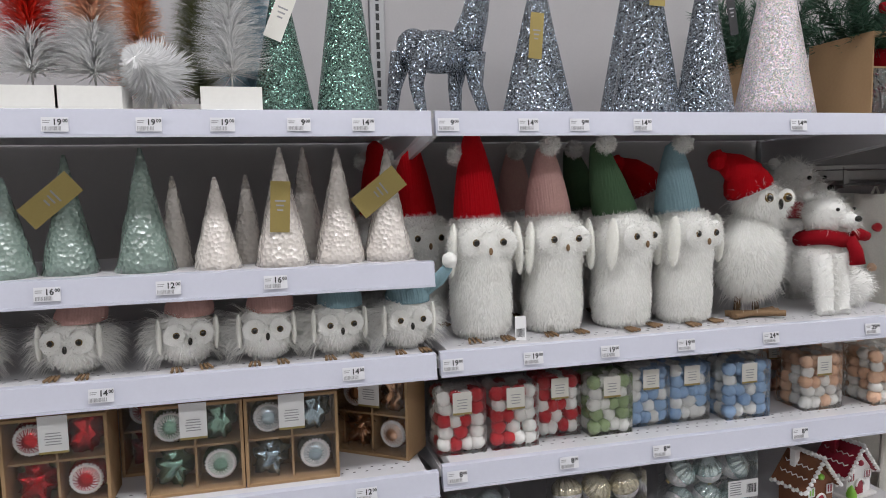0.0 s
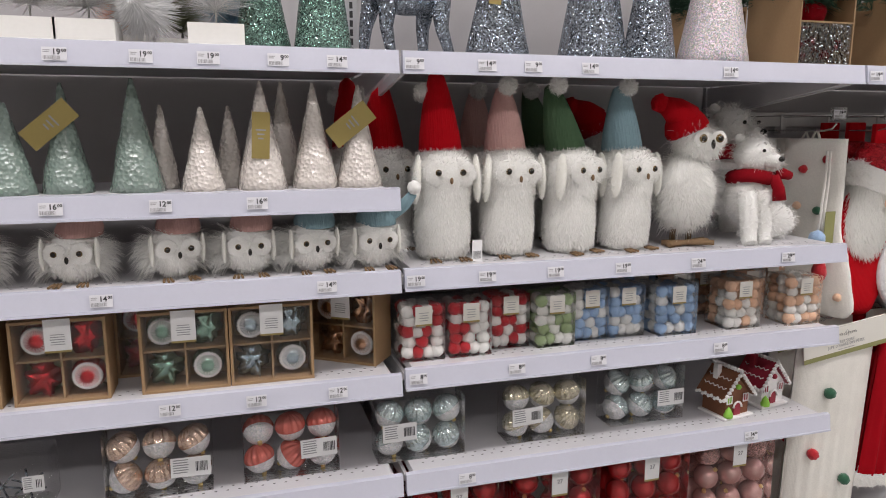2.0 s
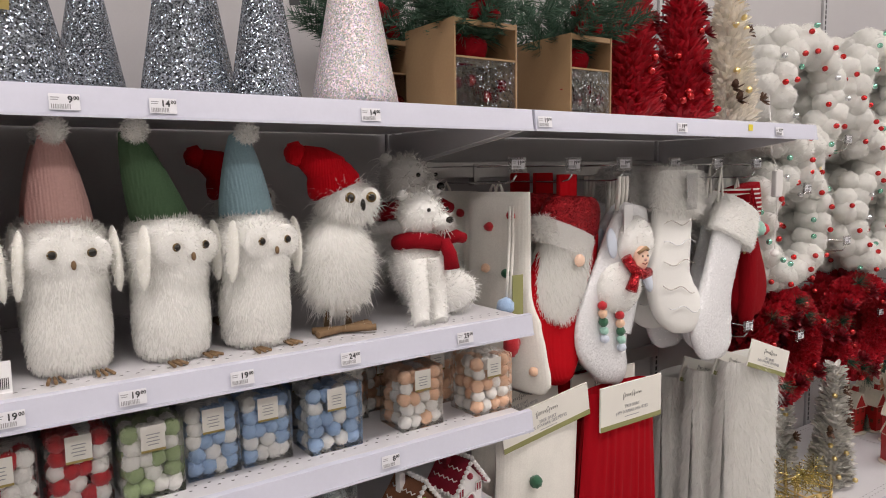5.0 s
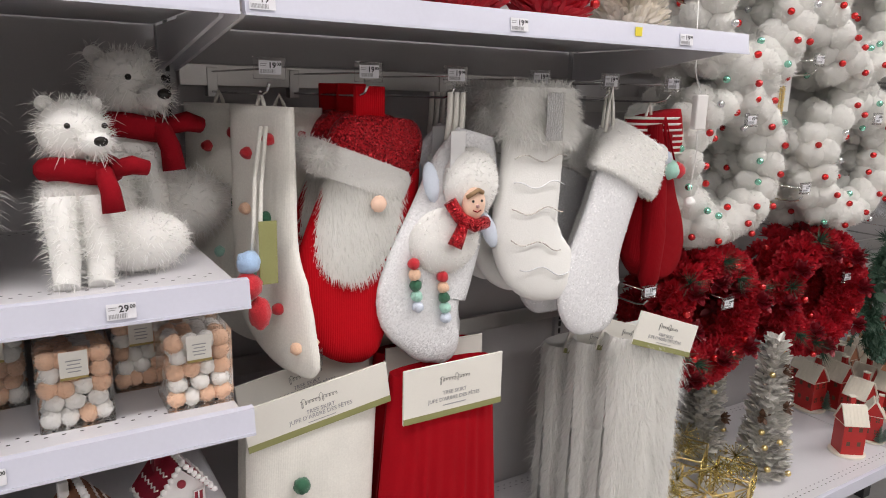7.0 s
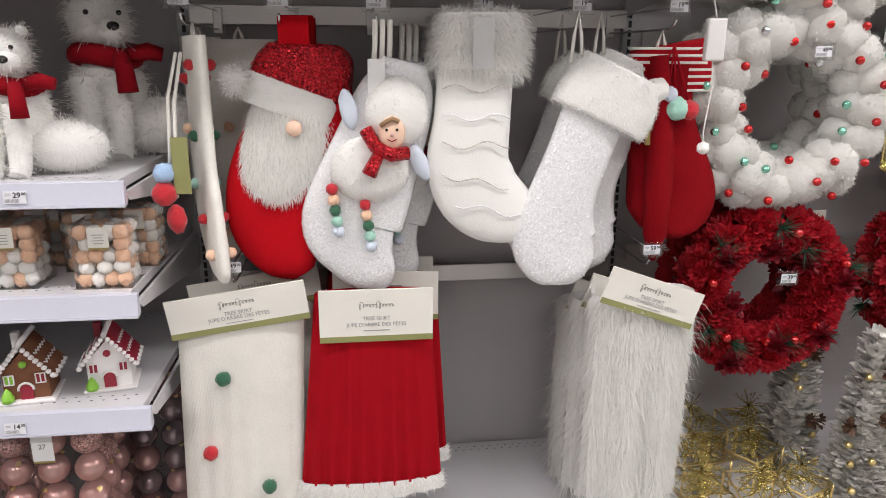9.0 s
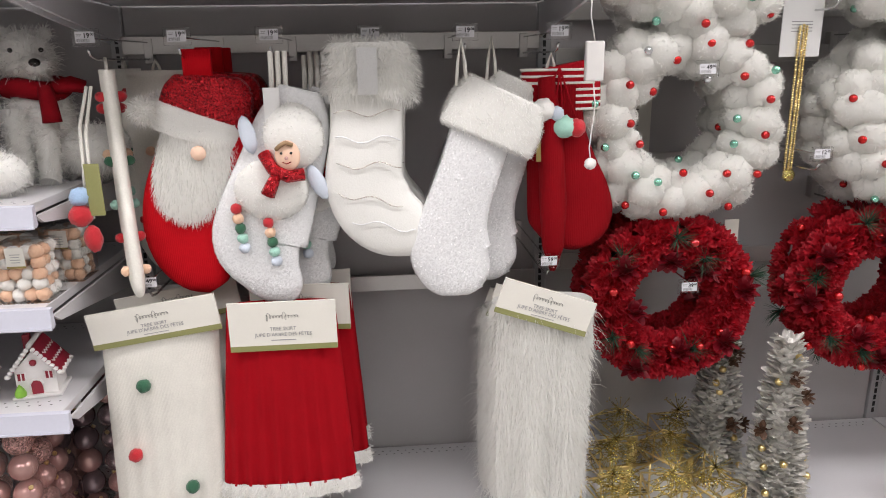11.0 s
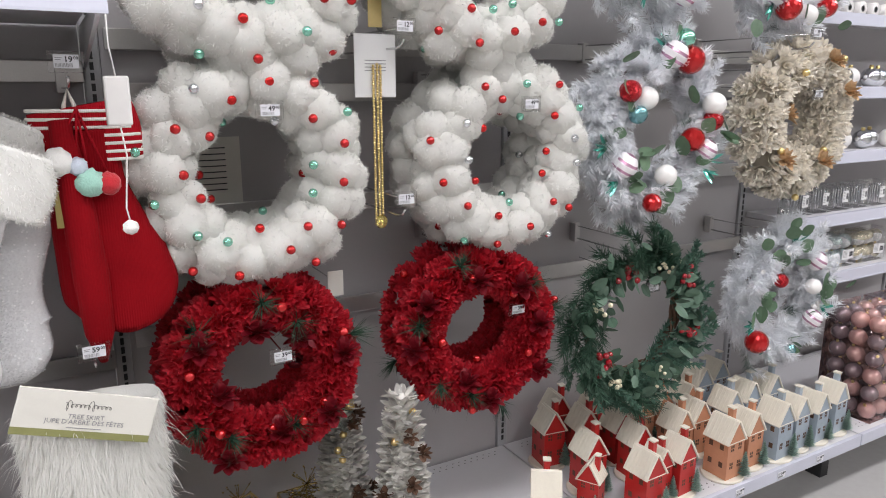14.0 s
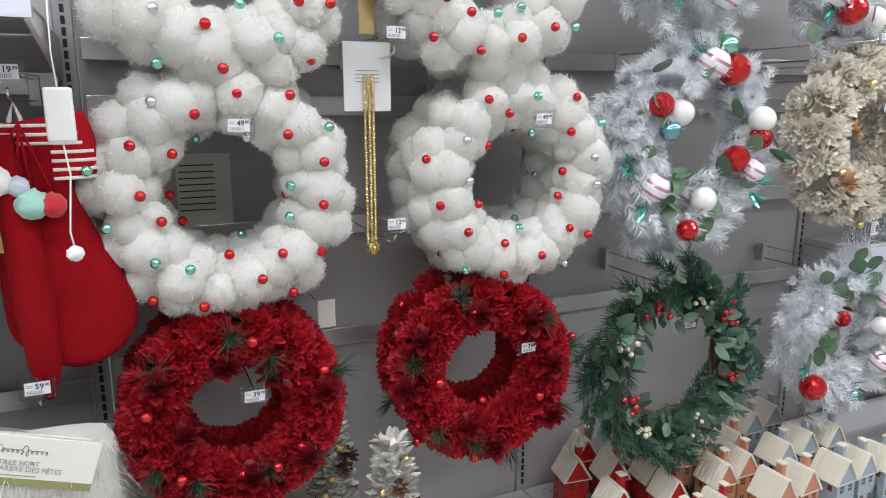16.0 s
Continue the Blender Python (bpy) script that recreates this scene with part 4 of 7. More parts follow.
def barcode(parent, w, h, at, roll=0.0, name="barcode_label"):
    c = part(name, cube(-w / 2, w / 2, -0.0004, 0.0004, -h / 2, h / 2), PAPER, parent, "white paper label")
    c.matrix_basis = pose(*at, 0, roll, 0)
    bars = bmesh.new()
    x = w * 0.12
    while x < w * 0.42:
        s = rng.uniform(0.0008, 0.0022)
        box(bars, x, x + s, -0.001, -0.0005, -h * 0.25, h * 0.25)
        x += s + rng.uniform(0.0008, 0.002)
    tagged(part("bars", bars, INK, c), kind="stuff")
    text = bmesh.new()
    for i in range(6):
        box(text, -w * 0.44, -w * (0.05 + 0.05 * rng.random()), -0.001, -0.0005, h * (0.36 - i * 0.13), h * (0.41 - i * 0.13))
    tagged(part("print", text, GREYINK, c), kind="stuff")
    return c


RED_WOOL = mat("red_wool", (0.55, 0.02, 0.03), 0.95, 0, 300, 0.2, 0.8, sheen=0.3)
WHITE_WOOL = mat("white_wool", (0.84, 0.83, 0.8), 0.95, 0, 300, 0.08, 0.8, sheen=0.3)
GREEN_WOOL = mat("green_wool", (0.36, 0.46, 0.25), 0.95, 0, 300, 0.2, 0.8, sheen=0.3)
BLUE_WOOL = mat("blue_wool", (0.36, 0.52, 0.74), 0.95, 0, 300, 0.2, 0.8, sheen=0.3)
PEACH_WOOL = mat("peach_wool", (0.84, 0.55, 0.38), 0.95, 0, 300, 0.2, 0.8, sheen=0.3)
MINT_WOOL = mat("mint_wool", (0.35, 0.62, 0.52), 0.95, 0, 300, 0.2, 0.8, sheen=0.3)
LILAC_WOOL = mat("pale_blue_wool", (0.6, 0.66, 0.76), 0.95, 0, 300, 0.1, 0.8, sheen=0.3)
DARKGREEN_WOOL = mat("dark_green_wool", (0.03, 0.13, 0.07), 0.95, 0, 300, 0.2, 0.8, sheen=0.3)


def wool_ball(m, r=0.0172):
    bm = ball(bmesh.new(), (0, 0, 0), r * 0.93, 2, rough=0.22, freq=26)
    v, f = blades(*surface_points(bm, 220), 0.0035, 0.0012, (0, 0, 0), 0.8, 0.0)
    join_blades(bm, v, f, 0)
    return shared(bm, m, "wool_ball")


WB = {m.name: wool_ball(m) for m in (RED_WOOL, WHITE_WOOL, GREEN_WOOL, BLUE_WOOL, PEACH_WOOL)}


def pom_box(x0, x1, y, m, label):
    w, d, h = x1 - x0, 0.095, 0.135
    b = thing("pompom_box", label, "boxed pompoms", ((x0 + x1) / 2, y, POM_Z), "boxes of wool pompoms")
    shell(b, w, d, h)
    for i in range(5):
        across = 4 - i % 2
        for j in range(across):
            for k in range(3):
                if k == 1 and 0 < j < across - 1 and i < 4:
                    continue
                px = min(max(-w / 2 + (w - 0.006) * (j + 0.5) / across + 0.003 + rng.uniform(-0.004, 0.004), -w / 2 + 0.017), w / 2 - 0.017)
                pick = m if rng.random() < 0.52 else WHITE_WOOL
                use("pompom", WB[pick.name], b, pose(px, 0.018 + 0.029 * k + rng.uniform(-0.002, 0.002), 0.0165 + 0.0245 * i + rng.uniform(0, 0.004),
                                                     *(rng.uniform(0, 360) for _ in range(3))))
    c = part("label", cube(-0.02, 0.02, -0.0012, -0.0004, h - 0.05, h - 0.004), CREAM_CARD, b, "cream paper label with a gold edge")
    part("gold_edge", cube(-0.02, 0.02, -0.0018, -0.0013, h - 0.05, h - 0.046), GOLD_CARD, c)
    pr = bmesh.new()
    for i in range(4):
        box(pr, -0.011 + 0.002 * (i % 2), 0.011 - 0.002 * (i % 2), -0.0018, -0.0013, h - 0.02 - 0.006 * i, h - 0.0185 - 0.006 * i)
    part("print", pr, GREYINK, c)
    return b


for x0, x1, y, m, word in ((0.008, 0.112, 0.05, RED_WOOL, "red"), (0.123, 0.228, 0.05, RED_WOOL, "red"), (0.24, 0.34, 0.085, RED_WOOL, "red"), (0.35, 0.452, 0.06, GREEN_WOOL, "green"),
                           (0.462, 0.56, 0.085, BLUE_WOOL, "blue"), (0.566, 0.664, 0.085, BLUE_WOOL, "blue"), (0.69, 0.806, 0.06, BLUE_WOOL, "blue"),
                           (0.79, 0.89, 0.19, PEACH_WOOL, "peach"), (0.9, 1.008, 0.06, PEACH_WOOL, "peach"), (1.02, 1.115, 0.17, PEACH_WOOL, "peach"), (1.085, 1.195, 0.045, PEACH_WOOL, "peach"),
                           (0.69, 0.79, 0.22, BLUE_WOOL, "blue"), (0.9, 1.0, 0.22, PEACH_WOOL, "peach"), (1.12, 1.21, 0.2, PEACH_WOOL, "peach")):
    pom_box(x0, x1, y, m, "clear box of %s and white wool pompoms" % word)


# boxes of four ornaments
def foil(name, c):
    return mat(name, c, 0.18, 0.9, 30, 0.4, 0.9)


FOILS = {"red": foil("red_foil", (0.78, 0.04, 0.05)), "green": foil("green_foil", (0.3, 0.5, 0.4)), "blue": foil("blue_foil", (0.48, 0.6, 0.67)), "copper": foil("copper_foil", (0.8, 0.44, 0.27))}
LACE = mat("white_lace", (0.82, 0.79, 0.78), 0.5, 0, 200, 0.1, 0.2)


def ornament_box(at, colour, label, turn=0.0):
    w, d, h = 0.175, 0.09, 0.172
    b = thing("ornament_box", label, "ornament box", at, "kraft boxes of four ornaments", turn)
    t = 0.006
    for a in ((-w / 2, -w / 2 + t, 0, d, 0, h), (w / 2 - t, w / 2, 0, d, 0, h), (-w / 2 + t, w / 2 - t, 0, d, 0, t), (-w / 2 + t, w / 2 - t, 0, d, h - t, h), (-w / 2 + t, w / 2 - t, d - t, d, t, h - t)):
        part("panel", cube(*a, bevel=0.0008), KRAFT, b)
    part("divider", cube(-0.002, 0.002, 0.012, d - t, t, h - t), KRAFT, b)
    part("divider", cube(-w / 2 + t, w / 2 - t, 0.014, d - t, h / 2 - 0.002, h / 2 + 0.002), KRAFT, b)
    m = FOILS[colour]
    for i, (sx, sz) in enumerate(((-1, 1), (1, -1), (1, 1), (-1, -1))):
        c = (sx * w * 0.245, 0.045, h / 2 + sz * h * 0.235)
        if i < 2:
            o = part("bauble", ball(bmesh.new(), c, 0.034, 3), m, b, "shiny %s indent bauble" % colour)
            lace = bmesh.new()
            tube(lace, [(c[0] + 0.025 * math.cos(a), c[1] - 0.026, c[2] + 0.025 * math.sin(a)) for a in np.linspace(0, 2 * math.pi, 21)[:-1]], 0.0022, 6, closed=True)
            for a in np.linspace(0, 2 * math.pi, 27)[:-1]:
                ball(lace, (c[0] + 0.0275 * math.cos(a), c[1] - 0.024, c[2] + 0.0275 * math.sin(a)), 0.0024, 1)
            part("lace_ring", lace, LACE, o, "white beaded lace ring")
            star = bmesh.new()
            for k, a in enumerate(np.linspace(0, 2 * math.pi, 37)[:-1]):
                q = 0.013 if k % 2 else 0.017
                tube(star, [(c[0] + q * math.cos(a), c[1] - 0.0318, c[2] + q * math.sin(a)), (c[0] + 0.028 * math.cos(a), c[1] - 0.0245, c[2] + 0.028 * math.sin(a))], 0.001, 4)
            part("starburst", star, LACE, o, "frosted white star rays")
        else:
            o = ball(bmesh.new(), c, 0.03, 3, squash=(0.9, 0.8, 1.15), rough=1.1, freq=40)
            part("wrapped_ornament", o, m, b, "ornament in crinkled %s foil" % colour)
    cl = part("window", cube(-w / 2 + t, w / 2 - t, 0.004, 0.0046, t, h - t), CLEAR, b, "clear plastic window")
    cl.visible_shadow = False
    lab = part("label", cube(-0.024, 0.024, -0.0014, -0.0004, h - 0.066, h + 0.002), PAPER, b, "white card label with a gold edge")
    part("gold_edge", cube(-0.024, 0.024, -0.002, -0.0015, h - 0.066, h - 0.062), GOLD_CARD, lab)
    pr = bmesh.new()
    for i in range(5):
        box(pr, -0.012 - 0.001 * (i % 3), 0.012 + 0.001 * (i % 3), -0.002, -0.0015, h - 0.03 - 0.005 * i, h - 0.0285 - 0.005 * i)
    part("print", pr, GREYINK, lab)
    return b


BOX_Z = 0.962
for x, y, c, turn in ((-0.885, 0.04, "red", 0), (-0.69, 0.04, "red", 0), (-0.52, 0.16, "red", 0), (-0.457, 0.04, "green", 0), (-0.28, 0.04, "blue", 0), (-0.25, 0.2, "copper", 0)):
    ornament_box((x, y, BOX_Z), c, "open kraft box of four %s vintage ornaments" % c, turn)
ornament_box((-0.12, 0.125, BOX_Z), "copper", "kraft box of four copper ornaments turned sideways", -36)

# boxes of six ribbed baubles
TWO_TONE = {"copper": mat("copper_bauble", (0.88, 0.66, 0.53), 0.2, 0.75, 60, 0.1, 0), "red": mat("red_metal_bauble", (0.78, 0.2, 0.16), 0.2, 0.4, 60, 0.1, 0),
            "aqua": mat("aqua_bauble", (0.72, 0.84, 0.84), 0.18, 0.75, 60, 0.1, 0), "champagne": mat("champagne_bauble", (0.8, 0.74, 0.58), 0.2, 0.75, 60, 0.1, 0)}


def ribbed(m):
    bm = bmesh.new()
    r = 0.0335
    n = 16
    rib = lambda a, z: 1 + (0.085 * math.cos(14 * a) if z > 0.002 else 0)
    lathe(bm, [(max(r * math.cos(p), 0.001), r * math.sin(p)) for p in np.linspace(-math.pi / 2, math.pi / 2, n)], 54, wobble=rib)
    for f in bm.faces:
        f.material_index = 1 if f.calc_center_median().z < 0 else 0
    lathe(bm, [(0.005, -r - 0.006), (0.006, -r + 0.001)], 10, mi=2)
    return shared(bm, [m, WHITE_GLITTER, GOLD], "ribbed_bauble")


RIB = {k: ribbed(m) for k, m in TWO_TONE.items()}


def six_box(x0, x1, y, colour, label, tag=(0.05, -0.02), z=LOW_Z, turn=0.0):
    w, d, h = x1 - x0, 0.076, 0.15
    b = thing("bauble_box", label, "boxed baubles", ((x0 + x1) / 2, y, z), "boxes of six baubles", turn)
    shell(b, w, d, h)
    for i in range(3):
        for j in range(2):
            use("bauble", RIB[colour], b, pose(-w / 2 + w * (i + 0.5) / 3, 0.04, 0.037 + 0.07 * j, rng.uniform(-20, 20), rng.uniform(-60, 60), rng.uniform(0, 360)))
    barcode(b, 0.082, 0.044, (tag[0], -0.0015, h / 2 + tag[1]), rng.uniform(-4, 4))
    return b


six_box(-0.635, -0.418, 0.06, "copper", "clear box of six copper and white ribbed baubles", (0.065, -0.012))
six_box(-0.352, -0.138, 0.07, "red", "clear box of six red and white ribbed baubles", (0.06, -0.01))
six_box(-0.048, 0.168, 0.07, "aqua", "clear box of six aqua and white ribbed baubles", (-0.055, 0.0))
six_box(0.285, 0.5, 0.08, "champagne", "clear box of six champagne ribbed baubles", (-0.055, -0.005))
six_box(0.585, 0.81, 0.1, "aqua", "clear box of six aqua and white ribbed baubles", (0.07, -0.01))
sb = thing("snowflake_box", "nearly empty clear box with silver snowflakes", "ornament box", (-0.84, 0.08, LOW_Z))
shell(sb, 0.2, 0.08, 0.12)
for i in range(3):
    flake = bmesh.new()
    for a in range(3):
        tube(flake, [(0.035 * math.cos(a * 1.05), 0, 0.035 * math.sin(a * 1.05)), (-0.035 * math.cos(a * 1.05), 0, -0.035 * math.sin(a * 1.05))], 0.0022, 5)
    o = part("snowflake", flake, SILVER, sb)
    o.matrix_basis = pose(-0.05 + 0.05 * i, 0.04, 0.042, 0, 12 * i, 0)
barcode(sb, 0.04, 0.035, (0.07, -0.001, 0.06))


# ---- iced house ornaments ----
ICING = mat("white_icing", (0.82, 0.8, 0.79), 0.5, 0, 90, 0.06, 0.3)
GINGER = mat("gingerbread", (0.2, 0.075, 0.035), 0.75, 0, 110, 0.2, 0.3)
CANDY_RED = mat("candy_red", (0.3, 0.015, 0.035), 0.4, 0, 90, 0.2, 0.1)
LIME = mat("lime_icing", (0.25, 0.55, 0.06), 0.45, 0, 90, 0.2, 0.2)


def iced_house(at, wall, roof, label, turn):
    w, d, e, rdg = 0.088, 0.078, 0.07, 0.126
    hs = thing("gingerbread_house", label, "house ornament", at, "iced house ornaments", turn)
    part("base", cube(-w * 0.62, w * 0.62, -d * 0.68, d * 0.6, 0, 0.008, bevel=0.003), ICING, hs)
    part("wall", prism(bmesh.new(), [(-w / 2, 0.008), (w / 2, 0.008), (w / 2, e), (0, rdg - 0.01), (-w / 2, e)], -d / 2, d / 2), wall, hs)
    slope = math.atan2(rdg - e, w / 2)
    ln = math.hypot(rdg - e, w / 2) + 0.016
    for s in (-1, 1):
        r = part("roof", cube(-0.0, ln, -d / 2 - 0.012, d / 2 + 0.01, 0, 0.007, bevel=0.002), roof, hs)
        r.matrix_basis = pose(0, 0, rdg, 0, math.degrees(slope) if s > 0 else 180 - math.degrees(slope), 0)
        if s < 0:
            r.matrix_basis = Matrix.Translation((0, 0, rdg)) @ Matrix.Rotation(math.pi, 4, "Z") @ Matrix.Rotation(slope, 4, "Y")
        zig = bmesh.new()
        for row in range(2):
            tube(zig, [(ln * (0.3 + 0.32 * row) + 0.006 * (i % 2), -d / 2 + (d + 0.0) * i / 10, 0.009) for i in range(11)], 0.0016, 5)
        part("icing_line", zig, ICING, r)
    trim = bmesh.new()
    for s in (-1, 1):
        for i in range(9):
            q = i / 8
            ball(trim, (s * q * (w / 2 + 0.012), -d / 2 - 0.012, rdg + 0.006 - q * (rdg - e + 0.014)), 0.0065, 1, rough=0.2)
    for i in range(10):
        ball(trim, (0, -d / 2 - 0.01 + (d + 0.02) * i / 9, rdg + 0.009), 0.007, 1)
    for s in (-1, 1):
        for i in range(10):
            ball(trim, (s * (w / 2 + 0.014), -d / 2 - 0.01 + (d + 0.02) * i / 9, e - 0.01 - 0.004 * (i % 2)), 0.006, 1)
    tagged(part("icing_trim", trim, ICING, hs, "piped white icing"), kind="stuff")
    part("chimney", cube(-0.03, -0.014, 0.005, 0.022, rdg - 0.035, rdg + 0.016, bevel=0.002), ICING if wall is GINGER else CANDY_RED, hs)
    door = part("door", prism(bmesh.new(), [(-0.012, 0.008), (0.012, 0.008), (0.012, 0.034), (0.006, 0.042), (-0.006, 0.042), (-0.012, 0.034)], -d / 2 - 0.004, -d / 2 - 0.0005), CANDY_RED, hs)
    arch = bmesh.new()
    tube(arch, [(0.015 * math.cos(a), -d / 2 - 0.005, 0.03 + 0.016 * math.sin(a)) for a in np.linspace(math.pi, 0, 9)], 0.0028, 6)
    part("arch", arch, ICING, door)
    for s in (-1, 1):
        win = part("window", cube(s * 0.03 - 0.008, s * 0.03 + 0.008, -d / 2 - 0.003, -d / 2 - 0.0005, 0.045, 0.064), LIME if s < 0 and wall is GINGER else CANDY_RED, hs)
        fr = bmesh.new()
        tube(fr, [(s * 0.03 + dx, -d / 2 - 0.004, zz) for dx, zz in ((-0.009, 0.044), (0.009, 0.044), (0.009, 0.065), (-0.009, 0.065))], 0.002, 5, closed=True)
        tube(fr, [(s * 0.03, -d / 2 - 0.004, 0.044), (s * 0.03, -d / 2 - 0.004, 0.065)], 0.0015, 5)
        part("frame", fr, ICING, win)
    part("shrub", lathe(bmesh.new(), [(0.012, 0.008), (0.013, 0.016), (0.008, 0.028), (0.001, 0.038)], 10, (-0.036, -d / 2 - 0.008, 0)), LIME, hs, "lime green iced shrub")
    part("candy", ball(bmesh.new(), (0, -d / 2 - 0.004, 0.088), 0.008, 2), LIME if wall is GINGER else CANDY_RED, hs)
    return hs


iced_house((0.946, 0.1, LOW_Z), GINGER, GINGER, "brown gingerbread house ornament with white icing", 8)
iced_house((1.1, 0.14, LOW_Z), ICING, CANDY_RED, "pink iced house ornament with a red roof", 10)

# ---- large tubs of baubles on the base decks ----
PINK_BAUBLE = mat("pink_bauble", (0.62, 0.36, 0.33), 0.22, 0.5, 60, 0.1, 0, coat=0.4)
MAUVE_BAUBLE = mat("mauve_bauble", (0.3, 0.22, 0.24), 0.2, 0.6, 60, 0.1, 0, coat=0.4)
PINK_GLITTER = glitter("pink_glitter", (0.6, 0.36, 0.33), 420, 0.28, 0.6, 0.7)


def plain_ball(m, r=0.034):
    bm = ball(bmesh.new(), (0, 0, 0), r, 3)
    lathe(bm, [(0.006, r - 0.001), (0.0055, r + 0.006)], 10, mi=1)
    return shared(bm, [m, GOLD], "plain_bauble")


BALLS = {"red": [plain_ball(RED_BAUBLE), plain_ball(RED_GLITTER)], "pink": [plain_ball(PINK_BAUBLE), plain_ball(PINK_GLITTER)], "mauve": [plain_ball(MAUVE_BAUBLE), plain_ball(PINK_BAUBLE)]}


def bauble_tub(x0, x1, y, colour, label, z=DECK, rows=6):
    w, d, h = x1 - x0, 0.225, rows * 0.071 + 0.006
    b = thing("bauble_tub", label, "boxed baubles", ((x0 + x1) / 2, y, z), "large boxes of baubles")
    shell(b, w, d, h)
    n = max(int(w / 0.071), 1)
    for i in range(n):
        for j in range(rows):
            for k in range(3):
                if k and 0 < i < n - 1 and j < rows - 1:
                    continue
                use("bauble", BALLS[colour][int(rng.random() < 0.35)], b, pose(-w / 2 + w * (i + 0.5) / n, 0.038 + 0.072 * k, 0.036 + 0.071 * j, rng.uniform(-40, 40), rng.uniform(-40, 40), 0))
    lab = part("label", cube(-0.022, 0.022, -0.001, -0.0003, h - 0.075, h - 0.002), PAPER, b, "white paper label with a gold edge")
    part("gold_edge", cube(-0.022, 0.022, -0.0015, -0.001, h - 0.075, h - 0.07), GOLD_CARD, lab)
    words("27", 0.016, (0, -0.0015, h - 0.04), lab, GREYINK, align="CENTER")
    return b


for x0, c in ((-0.72, "red"), (-0.47, "red"), (-0.22, "red"), (0.03, "red"), (0.3, "red"), (0.57, "red"), (0.85, "pink")):
    bauble_tub(x0, x0 + 0.235, 0.05, c, "clear box of shiny and glittered %s baubles" % c)
bauble_tub(0.97, 1.2, 0.3, "mauve", "clear box of mauve baubles at the back")

# ---- hooks and tickets ----
TICKET = mat("ticket_paper", (0.7, 0.7, 0.735), 0.5, 0, 300, 0.04, 0.02)


def ticket(x, y, z, price, lean=8.0, size=1.0, parent=None, turn=0.0):
    """A small printed price ticket, standing on a rail or a hook."""
    t = parent or thing("price_ticket", "white printed price ticket" + (" reading %s.00" % price if price else ""), "price ticket", (x, y, z), "price tickets", turn)
    w, h = 0.041 * size, 0.024 * size
    base = pose(x, y, z, -lean, 0, turn) if parent else pose(0, 0, 0, -lean, 0, 0)
    card = part("card", cube(-w / 2, w / 2, -0.0008, 0.0002, -h / 2, h / 2), TICKET, t)
    card.matrix_basis = base
    if price:
        words(price, 0.0145 * size, (0.0035 * size if len(price) > 1 else 0.0075 * size, -0.0012, -0.001 * size), card, INK, align="CENTER", name="price")
        words("00", 0.008 * size, (0.0118 * size, -0.0012, 0.0035 * size), card, INK, name="cents")
    bars = bmesh.new()
    x0 = -w * 0.44
    while x0 < w * 0.2:
        s = rng.uniform(0.0006, 0.0016)
        box(bars, x0, x0 + s, -0.0013, -0.0009, -h * 0.42, -h * 0.14)
        x0 += s + rng.uniform(0.0007, 0.0014)
    tagged(part("barcode", bars, GREYINK, card), kind="stuff")
    lines = bmesh.new()
    box(lines, -w * 0.44, -w * 0.16, -0.0013, -0.0009, h * 0.24, h * 0.29)
    box(lines, -w * 0.44, -w * 0.2, -0.0013, -0.0009, h * 0.1, h * 0.15)
    part("print", lines, GREYINK, card)
    return t


RAIL_TICKETS = (
    (1.637, ((-0.64, "19"), (-0.496, "19"), (-0.377, "19"), (-0.247, "9"), (-0.132, "14"), (0.028, "9"), (0.188, "14"), (0.295, "9"), (0.433, "14"), (0.806, "14"), (1.25, "19"), (1.742, "19"), (2.21, "19"))),
    (1.357, ((-0.86, "12"), (-0.67, "16"), (-0.48, "12"), (-0.299, "16"))),
    (1.177, ((-0.796, "14"), (-0.598, "14"), (-0.165, "14"), (0.028, "19"), (0.194, "19"), (0.362, "19"), (0.539, "19"), (0.749, "24"), (1.021, "29"))),
    (0.941, ((-0.855, "12"), (-0.489, "12"), (-0.319, "12"), (-0.148, "12"))),
    (0.952, ((0.032, "8"), (0.27, "8"), (0.483, "8"), (0.832, "8"))),
    (0.695, ((-0.283, "8"), (-0.483, "8"), (0.149, "8"), (0.949, "14"))),
    (0.199, ((3.75, "14"), (3.974, "14"), (4.186, "14"), (4.402, "14"), (4.62, "14"))))
for z, row in RAIL_TICKETS:
    for x, price in row:
        ticket(x, -0.0062 if z > 0.3 else -0.0075, z, price, 8 if z > 0.3 else 0)
sticker = part("price_sticker", cube(2.05, 2.07, -0.006, -0.0045, 1.636, 1.654), mat("yellow_sticker", (0.75, 0.62, 0.05), 0.5), None)
tagged(sticker, "small yellow sticker on the price rail", "sticker")


